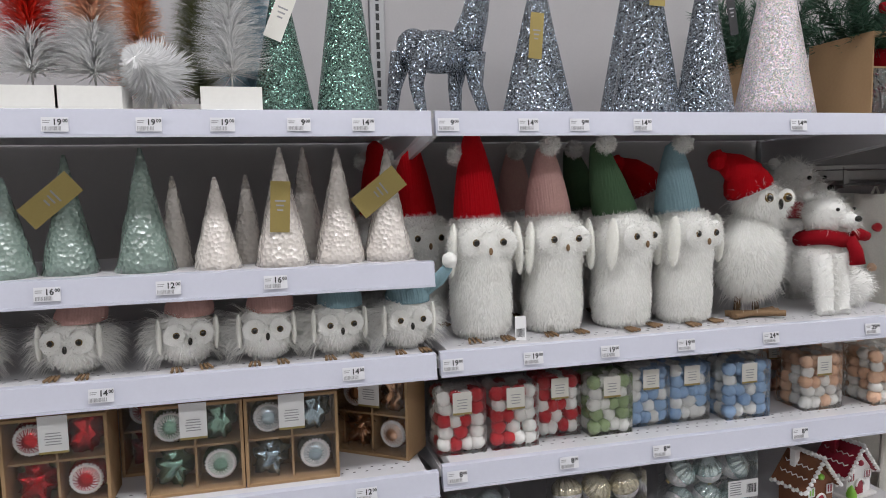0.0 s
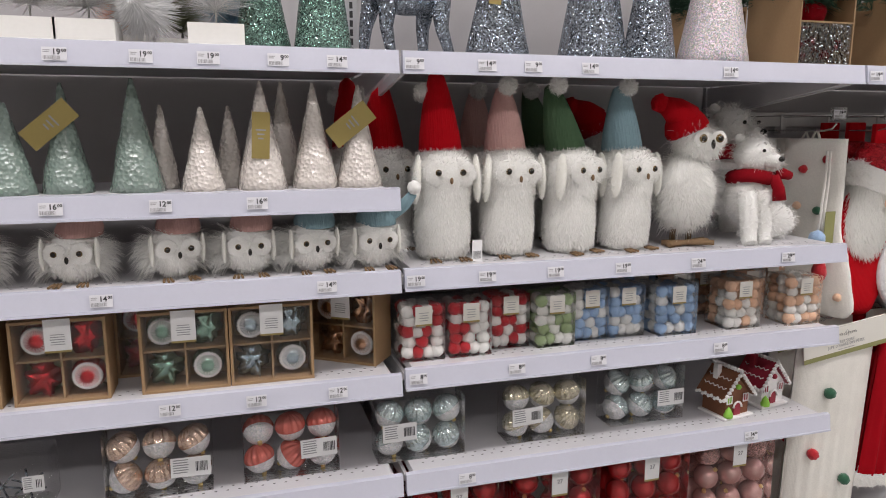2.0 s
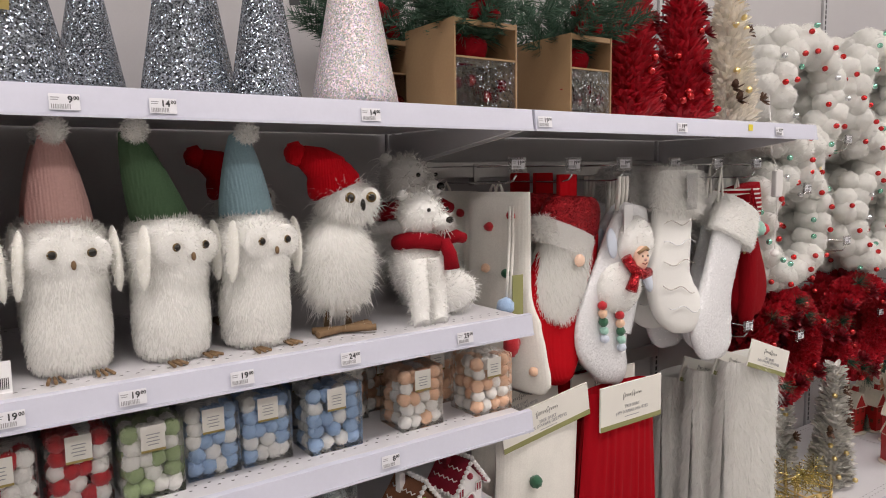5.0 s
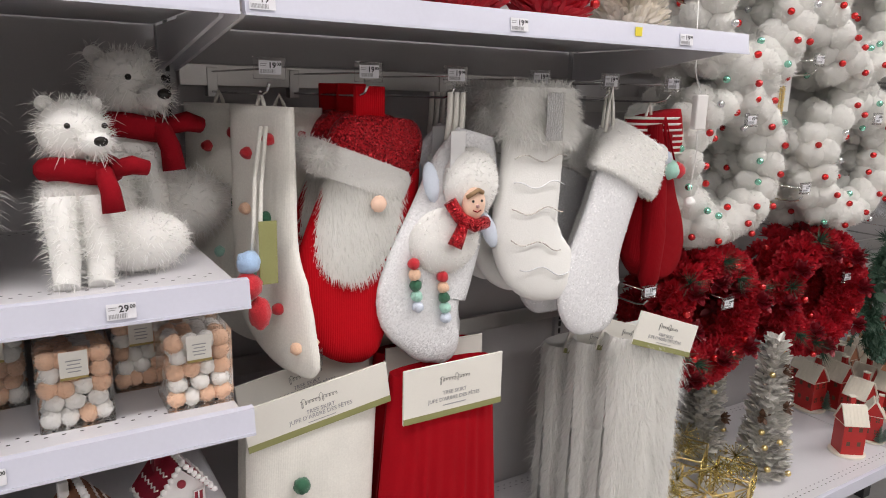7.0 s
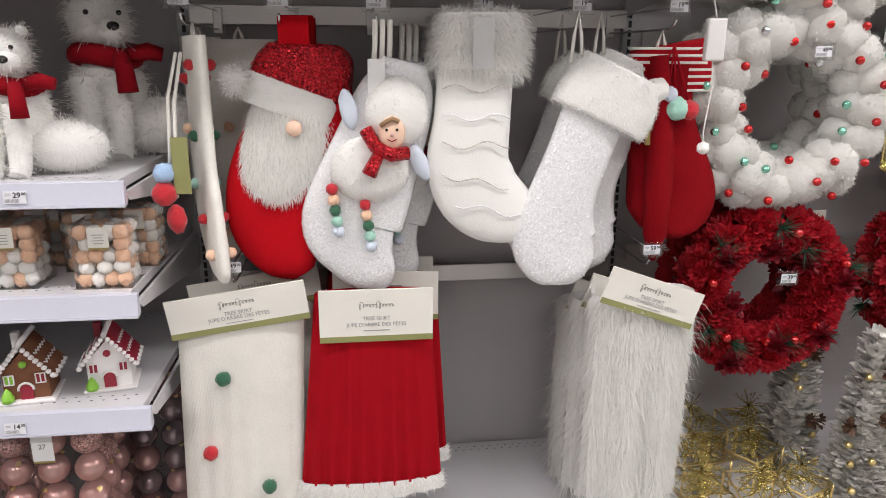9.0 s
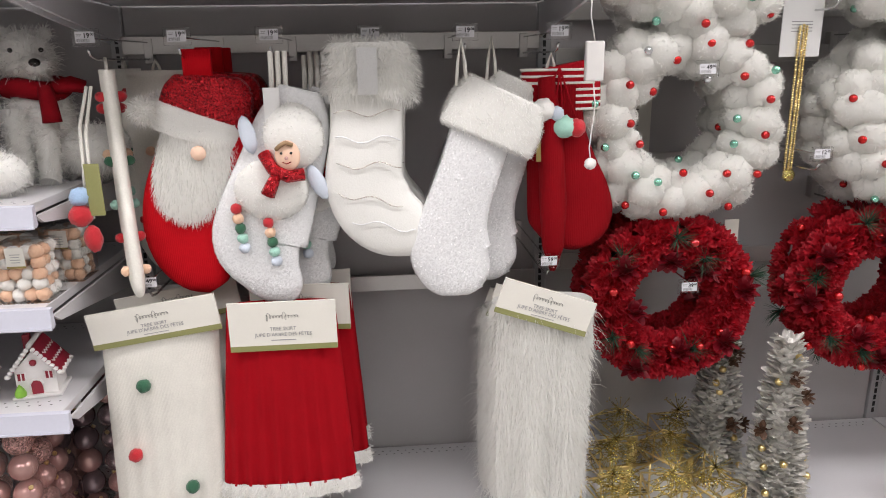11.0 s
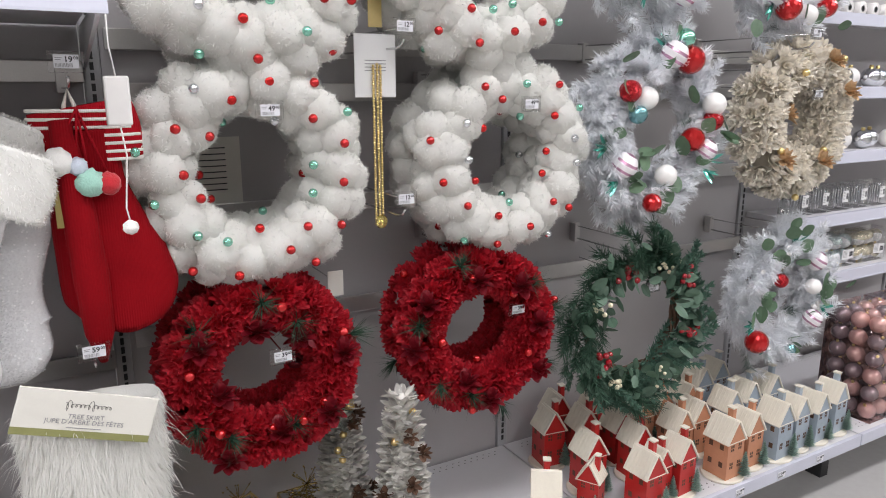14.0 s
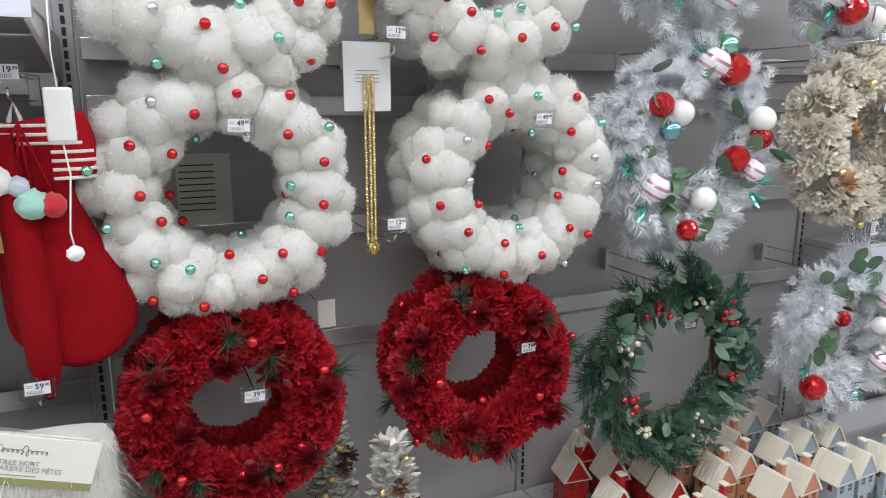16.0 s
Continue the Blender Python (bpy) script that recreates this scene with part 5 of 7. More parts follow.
def hook(x, z, y0=0.165, y1=BACK - 0.036, price="19", lift=0.045, tz=None):
    """A twin wire display hook from the hanging rail, with its ticket in front."""
    k = thing("display_hook", "long zinc wire display hook with a price ticket", "display hook", (x, y1, z), "display hooks")
    ln = y1 - y0
    part("peg", tube(bmesh.new(), [(0, 0, 0), (0, -ln * 0.9, 0.0), (0, -ln * 0.97, 0.006), (0, -ln, 0.02)], 0.0028, 7), WIRE, k)
    part("ticket_arm", tube(bmesh.new(), [(0.0, 0, lift), (0, -ln - 0.002, lift)], 0.002, 6), WIRE, k)
    part("saddle", cube(-0.012, 0.012, -0.004, 0.026, -0.012, lift + 0.01, bevel=0.002), STEEL, k)
    if price is not None:
        plate = part("ticket_holder", cube(-0.03, 0.03, -ln - 0.006, -ln - 0.003, lift - 0.018, lift + 0.02, bevel=0.001), CLEAR, k, "clear plastic ticket holder")
        plate.visible_shadow = False
        ticket(0, -ln - 0.0075, lift + 0.002, price, 0, 1.0, parent=k)
    return k


for x in (1.312, 1.508, 1.709, 1.935, 2.152, 2.372):
    hook(x, 1.498)
hook(1.375, 0.93, 0.165, price="49")
hook(1.70, 0.93, 0.2, price=None)
hook(2.361, 0.942, 0.168, price="59")


# ---- stockings ----
def limp(bm, stations, thick, mi=0, seg=20, axis_y=True):
    """A flattened tube through stations (x, z, half width), cut across its own run, lying in the plane of the shelf front."""
    pts = [Vector((x, 0, z)) for x, z, w in stations]
    rings = []
    for i, (x, z, w) in enumerate(stations):
        d = (pts[min(i + 1, len(pts) - 1)] - pts[max(i - 1, 0)]).normalized()
        side = Vector((-d.z, 0, d.x))
        t = thick * min(1.0, (w / 0.06) ** 0.5)
        rings.append([bm.verts.new(pts[i] + side * (w * math.cos(a)) + Vector((0, t * math.copysign(abs(math.sin(a)) ** 0.7, math.sin(a)), 0))) for a in np.linspace(0, 2 * math.pi, seg + 1)[:-1]])
    fs = []
    for lo, hi in zip(rings, rings[1:]):
        for k in range(seg):
            fs.append(bm.faces.new((lo[k], lo[(k + 1) % seg], hi[(k + 1) % seg], hi[k])))
    fs += [bm.faces.new(rings[0][::-1]), bm.faces.new(rings[-1])]
    for f in fs:
        f.material_index, f.smooth = mi, True
    bmesh.ops.recalc_face_normals(bm, faces=fs)
    return bm


def smooth_path(st, n=5):
    """More stations between the given ones."""
    out = []
    for i in range(len(st) - 1):
        p0, p1, p2, p3 = (np.array(st[max(min(k, len(st) - 1), 0)]) for k in (i - 1, i, i + 1, i + 2))
        for s in np.linspace(0, 1, n, endpoint=False):
            out.append(tuple(0.5 * (2 * p1 + (p2 - p0) * s + (2 * p0 - 5 * p1 + 4 * p2 - p3) * s * s + (3 * p1 - p0 - 3 * p2 + p3) * s ** 3)))
    return out + [st[-1]]


def fur_part(name, bm, n, length, width, parent, comb=(0, 0, -0.6), spread=0.5, sag=0.3, base=PLUSH, label="", pick=None):
    p, nr = surface_points(bm, n, pick)
    v, f = blades(p, nr, length, width, comb, spread, sag)
    join_blades(bm, v, f, 1)
    return part(name, bm, [base, WHITE_FUR], parent, label, smooth=True)


SEQUIN = glitter("white_sequins", (0.75, 0.755, 0.765), 330, 0.22, 0.0, 0.22, low=0.95, high=1.05)
WAVE_SEQUIN = glitter("rose_sequins", (0.85, 0.66, 0.6), 500, 0.2, 0.3, 0.5)
WHITE_KNIT = knit("white_knit", (0.8, 0.78, 0.72), 560, depth=0.0007)
PEACH_FELT = mat("peach_felt", (0.84, 0.58, 0.44), 0.9, 0, 200, 0.08, 0.3)
PALE_BLUE_FELT = mat("pale_blue_felt", (0.6, 0.66, 0.75), 0.9, 0, 200, 0.08, 0.3)
OLIVE_CARD = mat("olive_card", (0.26, 0.26, 0.1), 0.5, 0, 200, 0.08, 0.05)


SEQUIN_DISC = mat("silver_sequin", (0.95, 0.95, 0.96), 0.1, 0.0, 60, 0.02, 0, coat=1.0)


def sequins(parent, bm, n):
    """Loose small sequins lying on the front of a cloth."""
    p, nr = surface_points(bm, n, lambda f: f.normal.y < -0.2)
    shape = (np.array([(0.0021 * math.cos(a), 0.0021 * math.sin(a), 0.0) for a in np.linspace(0, 2 * math.pi, 7)[:-1]]), [tuple(range(6))])
    ms = [Matrix.Translation(Vector(q) + Vector(d) * 0.0012) @ (Vector(d) + Vector(rng.normal(size=3)) * 0.25).to_track_quat("Z", "Y").to_matrix().to_4x4() for q, d in zip(p, nr)]
    v, f = scatter(shape, ms)
    tagged(pydata("sequins", v, f, SEQUIN_DISC, parent, "scattered silver sequins"), kind="stuff")


def loop(parent, x, z0, z1, m, w=0.012):
    part("hanging_loop", tube(bmesh.new(), [(x - w, 0, z0), (x - w * 0.7, 0, (z0 + z1) / 2), (x, 0, z1), (x + w * 0.7, 0, (z0 + z1) / 2), (x + w, 0, z0)], 0.004, 7), m, parent)


SK = "hanging stockings"


def gonk_stocking(y):
    s = thing("stocking", "red knitted stocking with a white furry beard and glitter hat", "stocking", (1.54, y, 1.24), SK)
    st = smooth_path([(0.03, 0.19, 0.075), (0.012, 0.1, 0.1), (-0.02, 0.0, 0.115), (-0.05, -0.1, 0.122), (-0.055, -0.18, 0.115), (-0.035, -0.25, 0.085), (-0.01, -0.295, 0.03)])
    part("leg", limp(bmesh.new(), st, 0.032), RED_KNIT, s, "red ribbed knit leg", smooth=True)
    hat = limp(bmesh.new(), smooth_path([(-0.006, 0.226, 0.05), (-0.004, 0.213, 0.086), (-0.004, 0.185, 0.1), (-0.008, 0.15, 0.108), (-0.015, 0.1, 0.106)]), 0.038)
    bmesh.ops.rotate(hat, verts=hat.verts, cent=(-0.02, 0, 0.1), matrix=Matrix.Rotation(math.radians(16), 3, "Y"))
    part("hat", hat, RED_GLITTER, s, "red glitter hat", smooth=True)
    cuff = limp(bmesh.new(), smooth_path([(-0.02, 0.134, 0.1), (-0.02, 0.118, 0.11), (-0.02, 0.085, 0.11), (-0.02, 0.068, 0.102)]), 0.046)
    bmesh.ops.rotate(cuff, verts=cuff.verts, cent=(-0.02, 0, 0.1), matrix=Matrix.Rotation(math.radians(20), 3, "Y"))
    fur_part("cuff", cuff, 3000, 0.004, 0.0014, s, (0, 0, 0), 0.7, 0.0, label="white plush hat band")
    beard = limp(bmesh.new(), smooth_path([(-0.012, 0.09, 0.088), (-0.034, 0.0, 0.098), (-0.06, -0.07, 0.086), (-0.076, -0.115, 0.05)]), 0.042)
    fur_part("beard", beard, 7000, 0.016, 0.0017, s, (0, 0, -1.8), 0.12, 0.05, label="long white fur beard", pick=lambda f: f.normal.y < 0.3)
    part("nose", ball(bmesh.new(), (-0.012, -0.056, 0.045), 0.018, 2, squash=(1, 0.6, 1)), PEACH_FELT, s, "peach felt nose")
    pb = ball(bmesh.new(), (-0.128, -0.035, 0.142), 0.024, 3)
    fur_part("pompom", pb, 900, 0.019, 0.0016, s, (0, 0, 0), 0.6, 0.1)
    part("hanging_loop", cube(-0.04, 0.026, -0.008, 0.008, 0.2, 0.278, bevel=0.003), RED_KNIT, s)
    return s


g = gonk_stocking(0.21)
for y in (0.31, 0.41):
    copy_thing(g, pose(1.545, y, 1.245))


def snow_stocking(y):
    s = thing("stocking", "white sparkly stocking with a plush snowman and pompom legs", "stocking", (1.69, y, 1.16), SK)
    st = smooth_path([(0.08, 0.265, 0.05), (0.06, 0.19, 0.085), (0.02, 0.08, 0.1), (-0.03, -0.05, 0.115), (-0.045, -0.11, 0.11), (-0.022, -0.175, 0.078), (0.008, -0.222, 0.052), (0.02, -0.25, 0.02)])
    leg = limp(bmesh.new(), st, 0.022)
    sequins(s, leg, 70)
    part("leg", leg, SEQUIN, s, "white sparkly felt leg", smooth=True)
    hood = ball(bmesh.new(), (0.058, -0.026, 0.158), 0.07, 3, squash=(1.0, 0.48, 1.12))
    fur_part("hood", hood, 1900, 0.006, 0.0015, s, (0, 0, 0), 0.7, 0.0)
    body = ball(bmesh.new(), (-0.002, -0.02, 0.034), 0.088, 3, squash=(1.0, 0.38, 0.85))
    fur_part("plush_body", body, 2200, 0.006, 0.0015, s, (0, 0, 0), 0.7, 0.0)
    part("face", ball(bmesh.new(), (0.046, -0.058, 0.118), 0.03, 3, squash=(0.95, 0.5, 1.2)), PEACH_FELT, s, "peach felt face")
    for x in (0.034, 0.056):
        part("eye", ball(bmesh.new(), (x, -0.0735, 0.126), 0.0032, 2, squash=(1, 0.6, 1)), BLACK_GLOSS, s, "black bead eye")
    part("nose", ball(bmesh.new(), (0.045, -0.075, 0.115), 0.0045, 2), PINK_KNIT, s)
    part("mouth", tube(bmesh.new(), [(0.035, -0.0725, 0.106), (0.045, -0.0745, 0.102), (0.055, -0.0725, 0.106)], 0.0013, 5), RED_GLITTER, s, "stitched red mouth")
    part("fringe", tube(bmesh.new(), [(0.022, -0.066, 0.134), (0.034, -0.074, 0.144), (0.046, -0.074, 0.15), (0.06, -0.07, 0.143)], 0.005, 7), KRAFT, s, "light brown yarn fringe")
    part("scarf", tube(bmesh.new(), [(-0.01, -0.05, 0.125), (0.01, -0.062, 0.09), (0.045, -0.066, 0.072), (0.08, -0.056, 0.075)], 0.015, 8), RED_GLITTER, s, "red glitter scarf")
    part("scarf_tail", tube(bmesh.new(), [(0.02, -0.062, 0.08), (0.005, -0.066, 0.05), (-0.005, -0.066, 0.03)], [0.012, 0.015, 0.017], 8), RED_GLITTER, s)
    for x, z, a in ((-0.045, 0.165, -12), (0.108, 0.05, -25)):
        mt = part("mitten", ball(bmesh.new(), (0, 0, 0), 0.024, 2, squash=(0.8, 0.35, 1.9)), PALE_BLUE_FELT, s, "pale blue felt mitten")
        mt.matrix_basis = pose(x, -0.03, z, 0, a, 0)
    for x0, z0 in ((-0.082, -0.006), (-0.01, -0.042)):
        for i, m in enumerate((RED_WOOL, PEACH_WOOL, DARKGREEN_WOOL, MINT_WOOL, LILAC_WOOL)):
            part("pompom", ball(bmesh.new(), (x0 + 0.003 * i - 0.004, -0.034, z0 - i * 0.024), 0.0135, 2, rough=0.2), m, s)
    part("swing_tag", cube(-0.002, 0.034, -0.036, -0.034, 0.165, 0.27), PAPER, s, "long white card swing tag")
    for x in (0.028, 0.012, 0.044):
        part("hanging_loop", tube(bmesh.new(), [(x, 0.004 + 0.02 * abs(x - 0.028), 0.25), (x + 0.003, 0, 0.3), (x + 0.004, 0.0, 0.35)], 0.006, 7), WHITE_KNIT, s)
    return s


sn = snow_stocking(0.175)
copy_thing(sn, pose(1.755, 0.27, 1.15))
copy_thing(sn, pose(1.76, 0.37, 1.16))


def fur_stocking(y):
    s = thing("stocking", "white plush stocking with a long fur cuff and sequin waves", "stocking", (1.92, y, 1.28), SK)
    st = smooth_path([(-0.005, 0.2, 0.085), (0.0, 0.12, 0.084), (-0.005, 0.02, 0.086), (-0.012, -0.08, 0.094), (0.02, -0.15, 0.095), (0.085, -0.2, 0.075), (0.125, -0.235, 0.035)])
    part("leg", limp(bmesh.new(), st, 0.03), PLUSH, s, smooth=True)
    cuff = limp(bmesh.new(), smooth_path([(0.012, 0.245, 0.085), (0.012, 0.19, 0.1), (0.008, 0.125, 0.1)]), 0.045)
    fur_part("cuff", cuff, 5200, 0.022, 0.0016, s, (0, 0, -0.6), 0.38, 0.15, label="long white fur cuff")
    for i, (z, m) in enumerate(((0.09, WAVE_SEQUIN), (0.03, SEQUIN), (-0.03, WAVE_SEQUIN), (-0.095, WAVE_SEQUIN), (-0.16, SEQUIN))):
        x0 = -0.075 + (0.0 if i < 4 else 0.03)
        pts = [(x0 + 0.15 * k / 12, -0.032 - 0.004 * math.sin(math.pi * k / 12), z + 0.008 * math.sin(k * 0.75 + i) - (0.03 * k / 12 if i > 2 else 0)) for k in range(13)]
        part("sequin_wave", tube(bmesh.new(), pts, 0.0015, 6), m, s, "wavy line of sequins")
    tg = part("swing_tag", cube(-0.018, 0.03, -0.066, -0.064, 0.13, 0.235), CLEAR, s, "clear plastic swing tag")
    part("paper", cube(-0.016, 0.028, -0.0635, -0.063, 0.132, 0.233), PAPER, tg)
    loop(s, 0.0, 0.22, 0.25, WHITE_KNIT)
    return s


fs_ = fur_stocking(0.155)
copy_thing(fs_, pose(1.93, 0.27, 1.275))
copy_thing(fs_, pose(1.925, 0.37, 1.28))


def sequin_stocking(y):
    s = thing("stocking", "white sequinned stocking with a plush cuff, hanging tilted", "stocking", (2.14, y, 1.2), SK)
    st = smooth_path([(0.05, 0.12, 0.075), (0.015, 0.02, 0.074), (-0.015, -0.07, 0.08), (-0.03, -0.15, 0.1), (-0.02, -0.2, 0.098), (0.01, -0.245, 0.07), (0.025, -0.272, 0.025)])
    leg = limp(bmesh.new(), st, 0.026)
    sequins(s, leg, 240)
    part("leg", leg, SEQUIN, s, "white sequinned leg", smooth=True)
    cuff = limp(bmesh.new(), smooth_path([(0.105, 0.21, 0.095), (0.082, 0.16, 0.118), (0.055, 0.1, 0.118)]), 0.04)
    fur_part("cuff", cuff, 4200, 0.007, 0.0017, s, (0, 0, -0.4), 0.4, 0.1, label="white plush cuff")
    loop(s, 0.0, 0.225, 0.33, WHITE_KNIT)
    return s


ss = sequin_stocking(0.14)
copy_thing(ss, pose(2.225, 0.24, 1.205, 0, 0, 0))
copy_thing(ss, pose(2.16, 0.33, 1.2))

# striped elf stocking
s = thing("stocking", "red knit stocking with a striped cuff and hanging pompoms", "stocking", (2.40, 0.23, 1.22), SK)
st = smooth_path([(-0.02, 0.2, 0.07), (-0.016, 0.1, 0.072), (0.0, 0.01, 0.088), (0.022, -0.08, 0.108), (0.032, -0.14, 0.108), (0.034, -0.19, 0.076), (0.034, -0.215, 0.025)])
# RED_KNIT with a darker colour: the shade on this stocking is painted in
ELF_RED = knit("shaded_red_knit", (0.24, 0.002, 0.006), 420)
part("leg", limp(bmesh.new(), st, 0.05), ELF_RED, s, "plain red knit leg", smooth=True)
STRIPE_RED = knit("stripe_red_knit", (0.34, 0.005, 0.012), 500)
cf = limp(bmesh.new(), [(-0.012 + 0.002 * i, 0.245 - 0.0112 * i, 0.092 + 0.006 * math.sin(i * 0.35)) for i in range(11)], 0.042)
cuff = part("cuff", cf, STRIPE_RED, s, "red and white striped cuff", smooth=True)
for i in range(7):
    part("stripe", limp(bmesh.new(), [(-0.012 + 0.0025 * i, 0.236 - 0.0155 * i - 0.003 * k, 0.094 + 0.006 * math.sin(i * 0.5)) for k in (-1, 0, 1)], 0.0435), WHITE_KNIT, cuff, smooth=True)
part("long_tip", tube(bmesh.new(), [(-0.05, -0.04, 0.22), (-0.04, -0.05, 0.1), (-0.028, -0.05, -0.08), (-0.024, -0.045, -0.2), (-0.022, -0.04, -0.265)], [0.02, 0.03, 0.034, 0.028, 0.008], 12), ELF_RED, s, "long red knitted tip")
for x, z, r, m in ((-0.062, 0.145, 0.027, WHITE_WOOL), (-0.012, 0.103, 0.027, MINT_WOOL), (0.02, 0.1, 0.022, RED_WOOL), (-0.03, 0.135, 0.018, LILAC_WOOL)):
    part("pompom", ball(bmesh.new(), (x, -0.07, z), r, 3, rough=0.2), m, s)
    part("cord", tube(bmesh.new(), [(x, -0.06, z + r), (-0.02, -0.05, 0.24)], 0.0025, 5), STRIPE_RED, s)
part("swing_tag", cube(-0.075, -0.045, -0.062, -0.06, 0.02, 0.125), GOLD_CARD, s, "gold card swing tag")
loop(s, -0.03, 0.22, 0.275, WHITE_KNIT)

# white dotted stocking, turned edge on
def dotted(at, turn):
    s = thing("stocking", "cream knitted stocking with coloured pompom dots and cords", "stocking", at, SK, turn)
    st = smooth_path([(0.0, 0.26, 0.09), (0.0, 0.12, 0.092), (0.0, -0.02, 0.096), (0.02, -0.12, 0.11), (0.07, -0.19, 0.085), (0.12, -0.235, 0.04), (0.14, -0.25, 0.015)])
    part("leg", limp(bmesh.new(), st, 0.018), WHITE_KNIT, s, smooth=True)
    for x, z, m in ((-0.02, 0.17, RED_WOOL), (0.03, 0.05, DARKGREEN_WOOL), (-0.03, 0.06, PEACH_WOOL), (0.06, -0.13, RED_WOOL), (0.0, -0.06, MINT_WOOL), (0.11, -0.2, PEACH_WOOL), (0.045, 0.2, RED_WOOL)):
        for sy in (-1, 1):
            part("pompom", ball(bmesh.new(), (x, sy * 0.022, z), 0.0125, 2, rough=0.2), m, s)
    loop(s, 0.0, 0.25, 0.285, WHITE_KNIT)
    return s


dt = dotted((1.318, 0.24, 1.215), -68)
copy_thing(dt, pose(1.395, 0.36, 1.21, 0, 0, -15))
copy_thing(dt, pose(1.29, 0.44, 1.215, 0, 0, -50))
pc = thing("tassel", "cream cord tassel with blue and red pompoms", "tassel", (1.275, 0.15, 1.2), "")
part("cord", tube(bmesh.new(), [(0.02, 0.02, 0.24), (0.0, 0, 0.15), (-0.005, 0, 0.06), (-0.01, 0, 0.0)], 0.004, 6), WHITE_KNIT, pc)
part("cord", tube(bmesh.new(), [(0.03, 0.02, 0.24), (0.012, 0, 0.14), (0.004, 0, 0.0), (0.0, 0, -0.06)], 0.004, 6), WHITE_KNIT, pc)
for x, z, r, m, q in ((-0.02, -0.005, 0.022, BLUE_WOOL, 1), (-0.022, -0.05, 0.026, RED_WOOL, 1), (-0.002, -0.105, 0.02, RED_WOOL, 1.6)):
    part("pompom", ball(bmesh.new(), (x, -0.01, z), r, 3, squash=(1, 1, q), rough=0.2), m, pc)
part("swing_tag", cube(0.0, 0.034, -0.014, -0.012, -0.05, 0.07), OLIVE_CARD, pc, "olive card swing tag")


# ---- tree skirts ----
def skirt_card(parent, w, h, at, roll):
    """A folded header card with its printed lines."""
    c = part("header_card", cube(-w / 2, w / 2, -0.003, 0.003, -h, 0, bevel=0.001), CREAM_CARD, parent, "cream header card with an olive edge")
    c.matrix_basis = pose(*at, 0, roll, 0)
    part("card_edge", cube(-w / 2, w / 2, -0.0036, -0.003, -h, -h + 0.014), OLIVE_CARD, c)
    words("TREE SKIRT", 0.0125, (0, -0.0036, -h * 0.58), c, GREYINK, align="CENTER")
    words("JUPE D'ARBRE DES FÊTES", 0.0125, (0, -0.0036, -h * 0.7), c, GREYINK, align="CENTER")
    sq = bmesh.new()
    tube(sq, [(-0.04 + 0.08 * i / 220 + 0.003 * math.sin(i * 0.31), -0.0036, -h * 0.3 + (0.003 + 0.0085 * math.exp(-((i % 110 - 14) / 11) ** 2)) * math.cos(i * 0.31)) for i in range(221)], 0.0004, 4)
    part("script_mark", sq, INK, c)
    pr = bmesh.new()
    box(pr, -0.03, 0.03, -0.004, -0.0034, -h * 0.79, -h * 0.775)
    part("print", pr, GREYINK, c)
    return c


def drape(bm, x0, x1, z1, b0, b1, z0, thick, folds=0.004, waves=7.0, mi=0, n=28, rows=14):
    """A folded cloth hanging from z1 to z0; its edges run from x0, x1 at the top to b0, b1 below."""
    for side in (-1, 1):
        grid = []
        for j in range(rows + 1):
            s = j / rows
            row = []
            for i in range(n + 1):
                u = i / n
                x = (x0 + (b0 - x0) * s) * (1 - u) + (x1 + (b1 - x1) * s) * u
                edge = (4 * u * (1 - u)) ** 0.35
                y = side * thick * edge + folds * math.sin(u * waves * 6.28 + side) * s
                row.append(bm.verts.new((x, y, z1 + (z0 - z1) * s + 0.006 * math.sin(u * 9) * s)))
            grid.append(row)
        for j in range(rows):
            for i in range(n):
                q = (grid[j][i], grid[j][i + 1], grid[j + 1][i + 1], grid[j + 1][i])
                f = bm.faces.new(q[::-1] if side < 0 else q)
                f.material_index, f.smooth = mi, True
    bmesh.ops.remove_doubles(bm, verts=bm.verts, dist=0.0004)
    bmesh.ops.recalc_face_normals(bm, faces=bm.faces)
    return bm


TK = "hanging tree skirts"
t1 = thing("tree_skirt", "cream ribbed knit tree skirt with pompoms on a header card", "tree skirt", (1.38, 0.165, 0.93), TK)
part("cloth", drape(bmesh.new(), -0.135, 0.15, -0.05, -0.16, 0.12, -0.69, 0.03), WHITE_KNIT, t1, smooth=True)
for x, z, m in ((-0.037, -0.21, DARKGREEN_WOOL), (-0.08, -0.40, RED_WOOL), (0.05, -0.5, DARKGREEN_WOOL), (-0.02, -0.58, PEACH_WOOL)):
    part("pompom", ball(bmesh.new(), (x, -0.04, z), 0.017, 3, rough=0.2), m, t1)
skirt_card(t1, 0.31, 0.092, (0.0, -0.034, 0.0), -8)
t1b = copy_thing(t1, pose(1.4, 0.3, 0.925, 0, 0, 3))

t2 = thing("tree_skirt", "red ribbed knit tree skirt with white fur trim", "tree skirt", (1.695, 0.15, 0.93), TK)
part("cloth", drape(bmesh.new(), -0.14, 0.125, -0.02, -0.19, 0.155, -0.51, 0.035, folds=0.006, waves=9.0, n=60), knit("red_skirt_knit", (0.36, 0.003, 0.009), 75, depth=0.006), t2, smooth=True)
tr = drape(bmesh.new(), -0.195, 0.16, -0.5, -0.2, 0.165, -0.545, 0.04, rows=4)
fur_part("fur_trim", tr, 1500, 0.014, 0.0018, t2, (0, 0, -0.2), 0.6, 0.1, label="white fur trim")
skirt_card(t2, 0.258, 0.125, (0.0, -0.04, 0.0), 0)
copy_thing(t2, pose(1.725, 0.28, 0.93, 0, 0, -4))
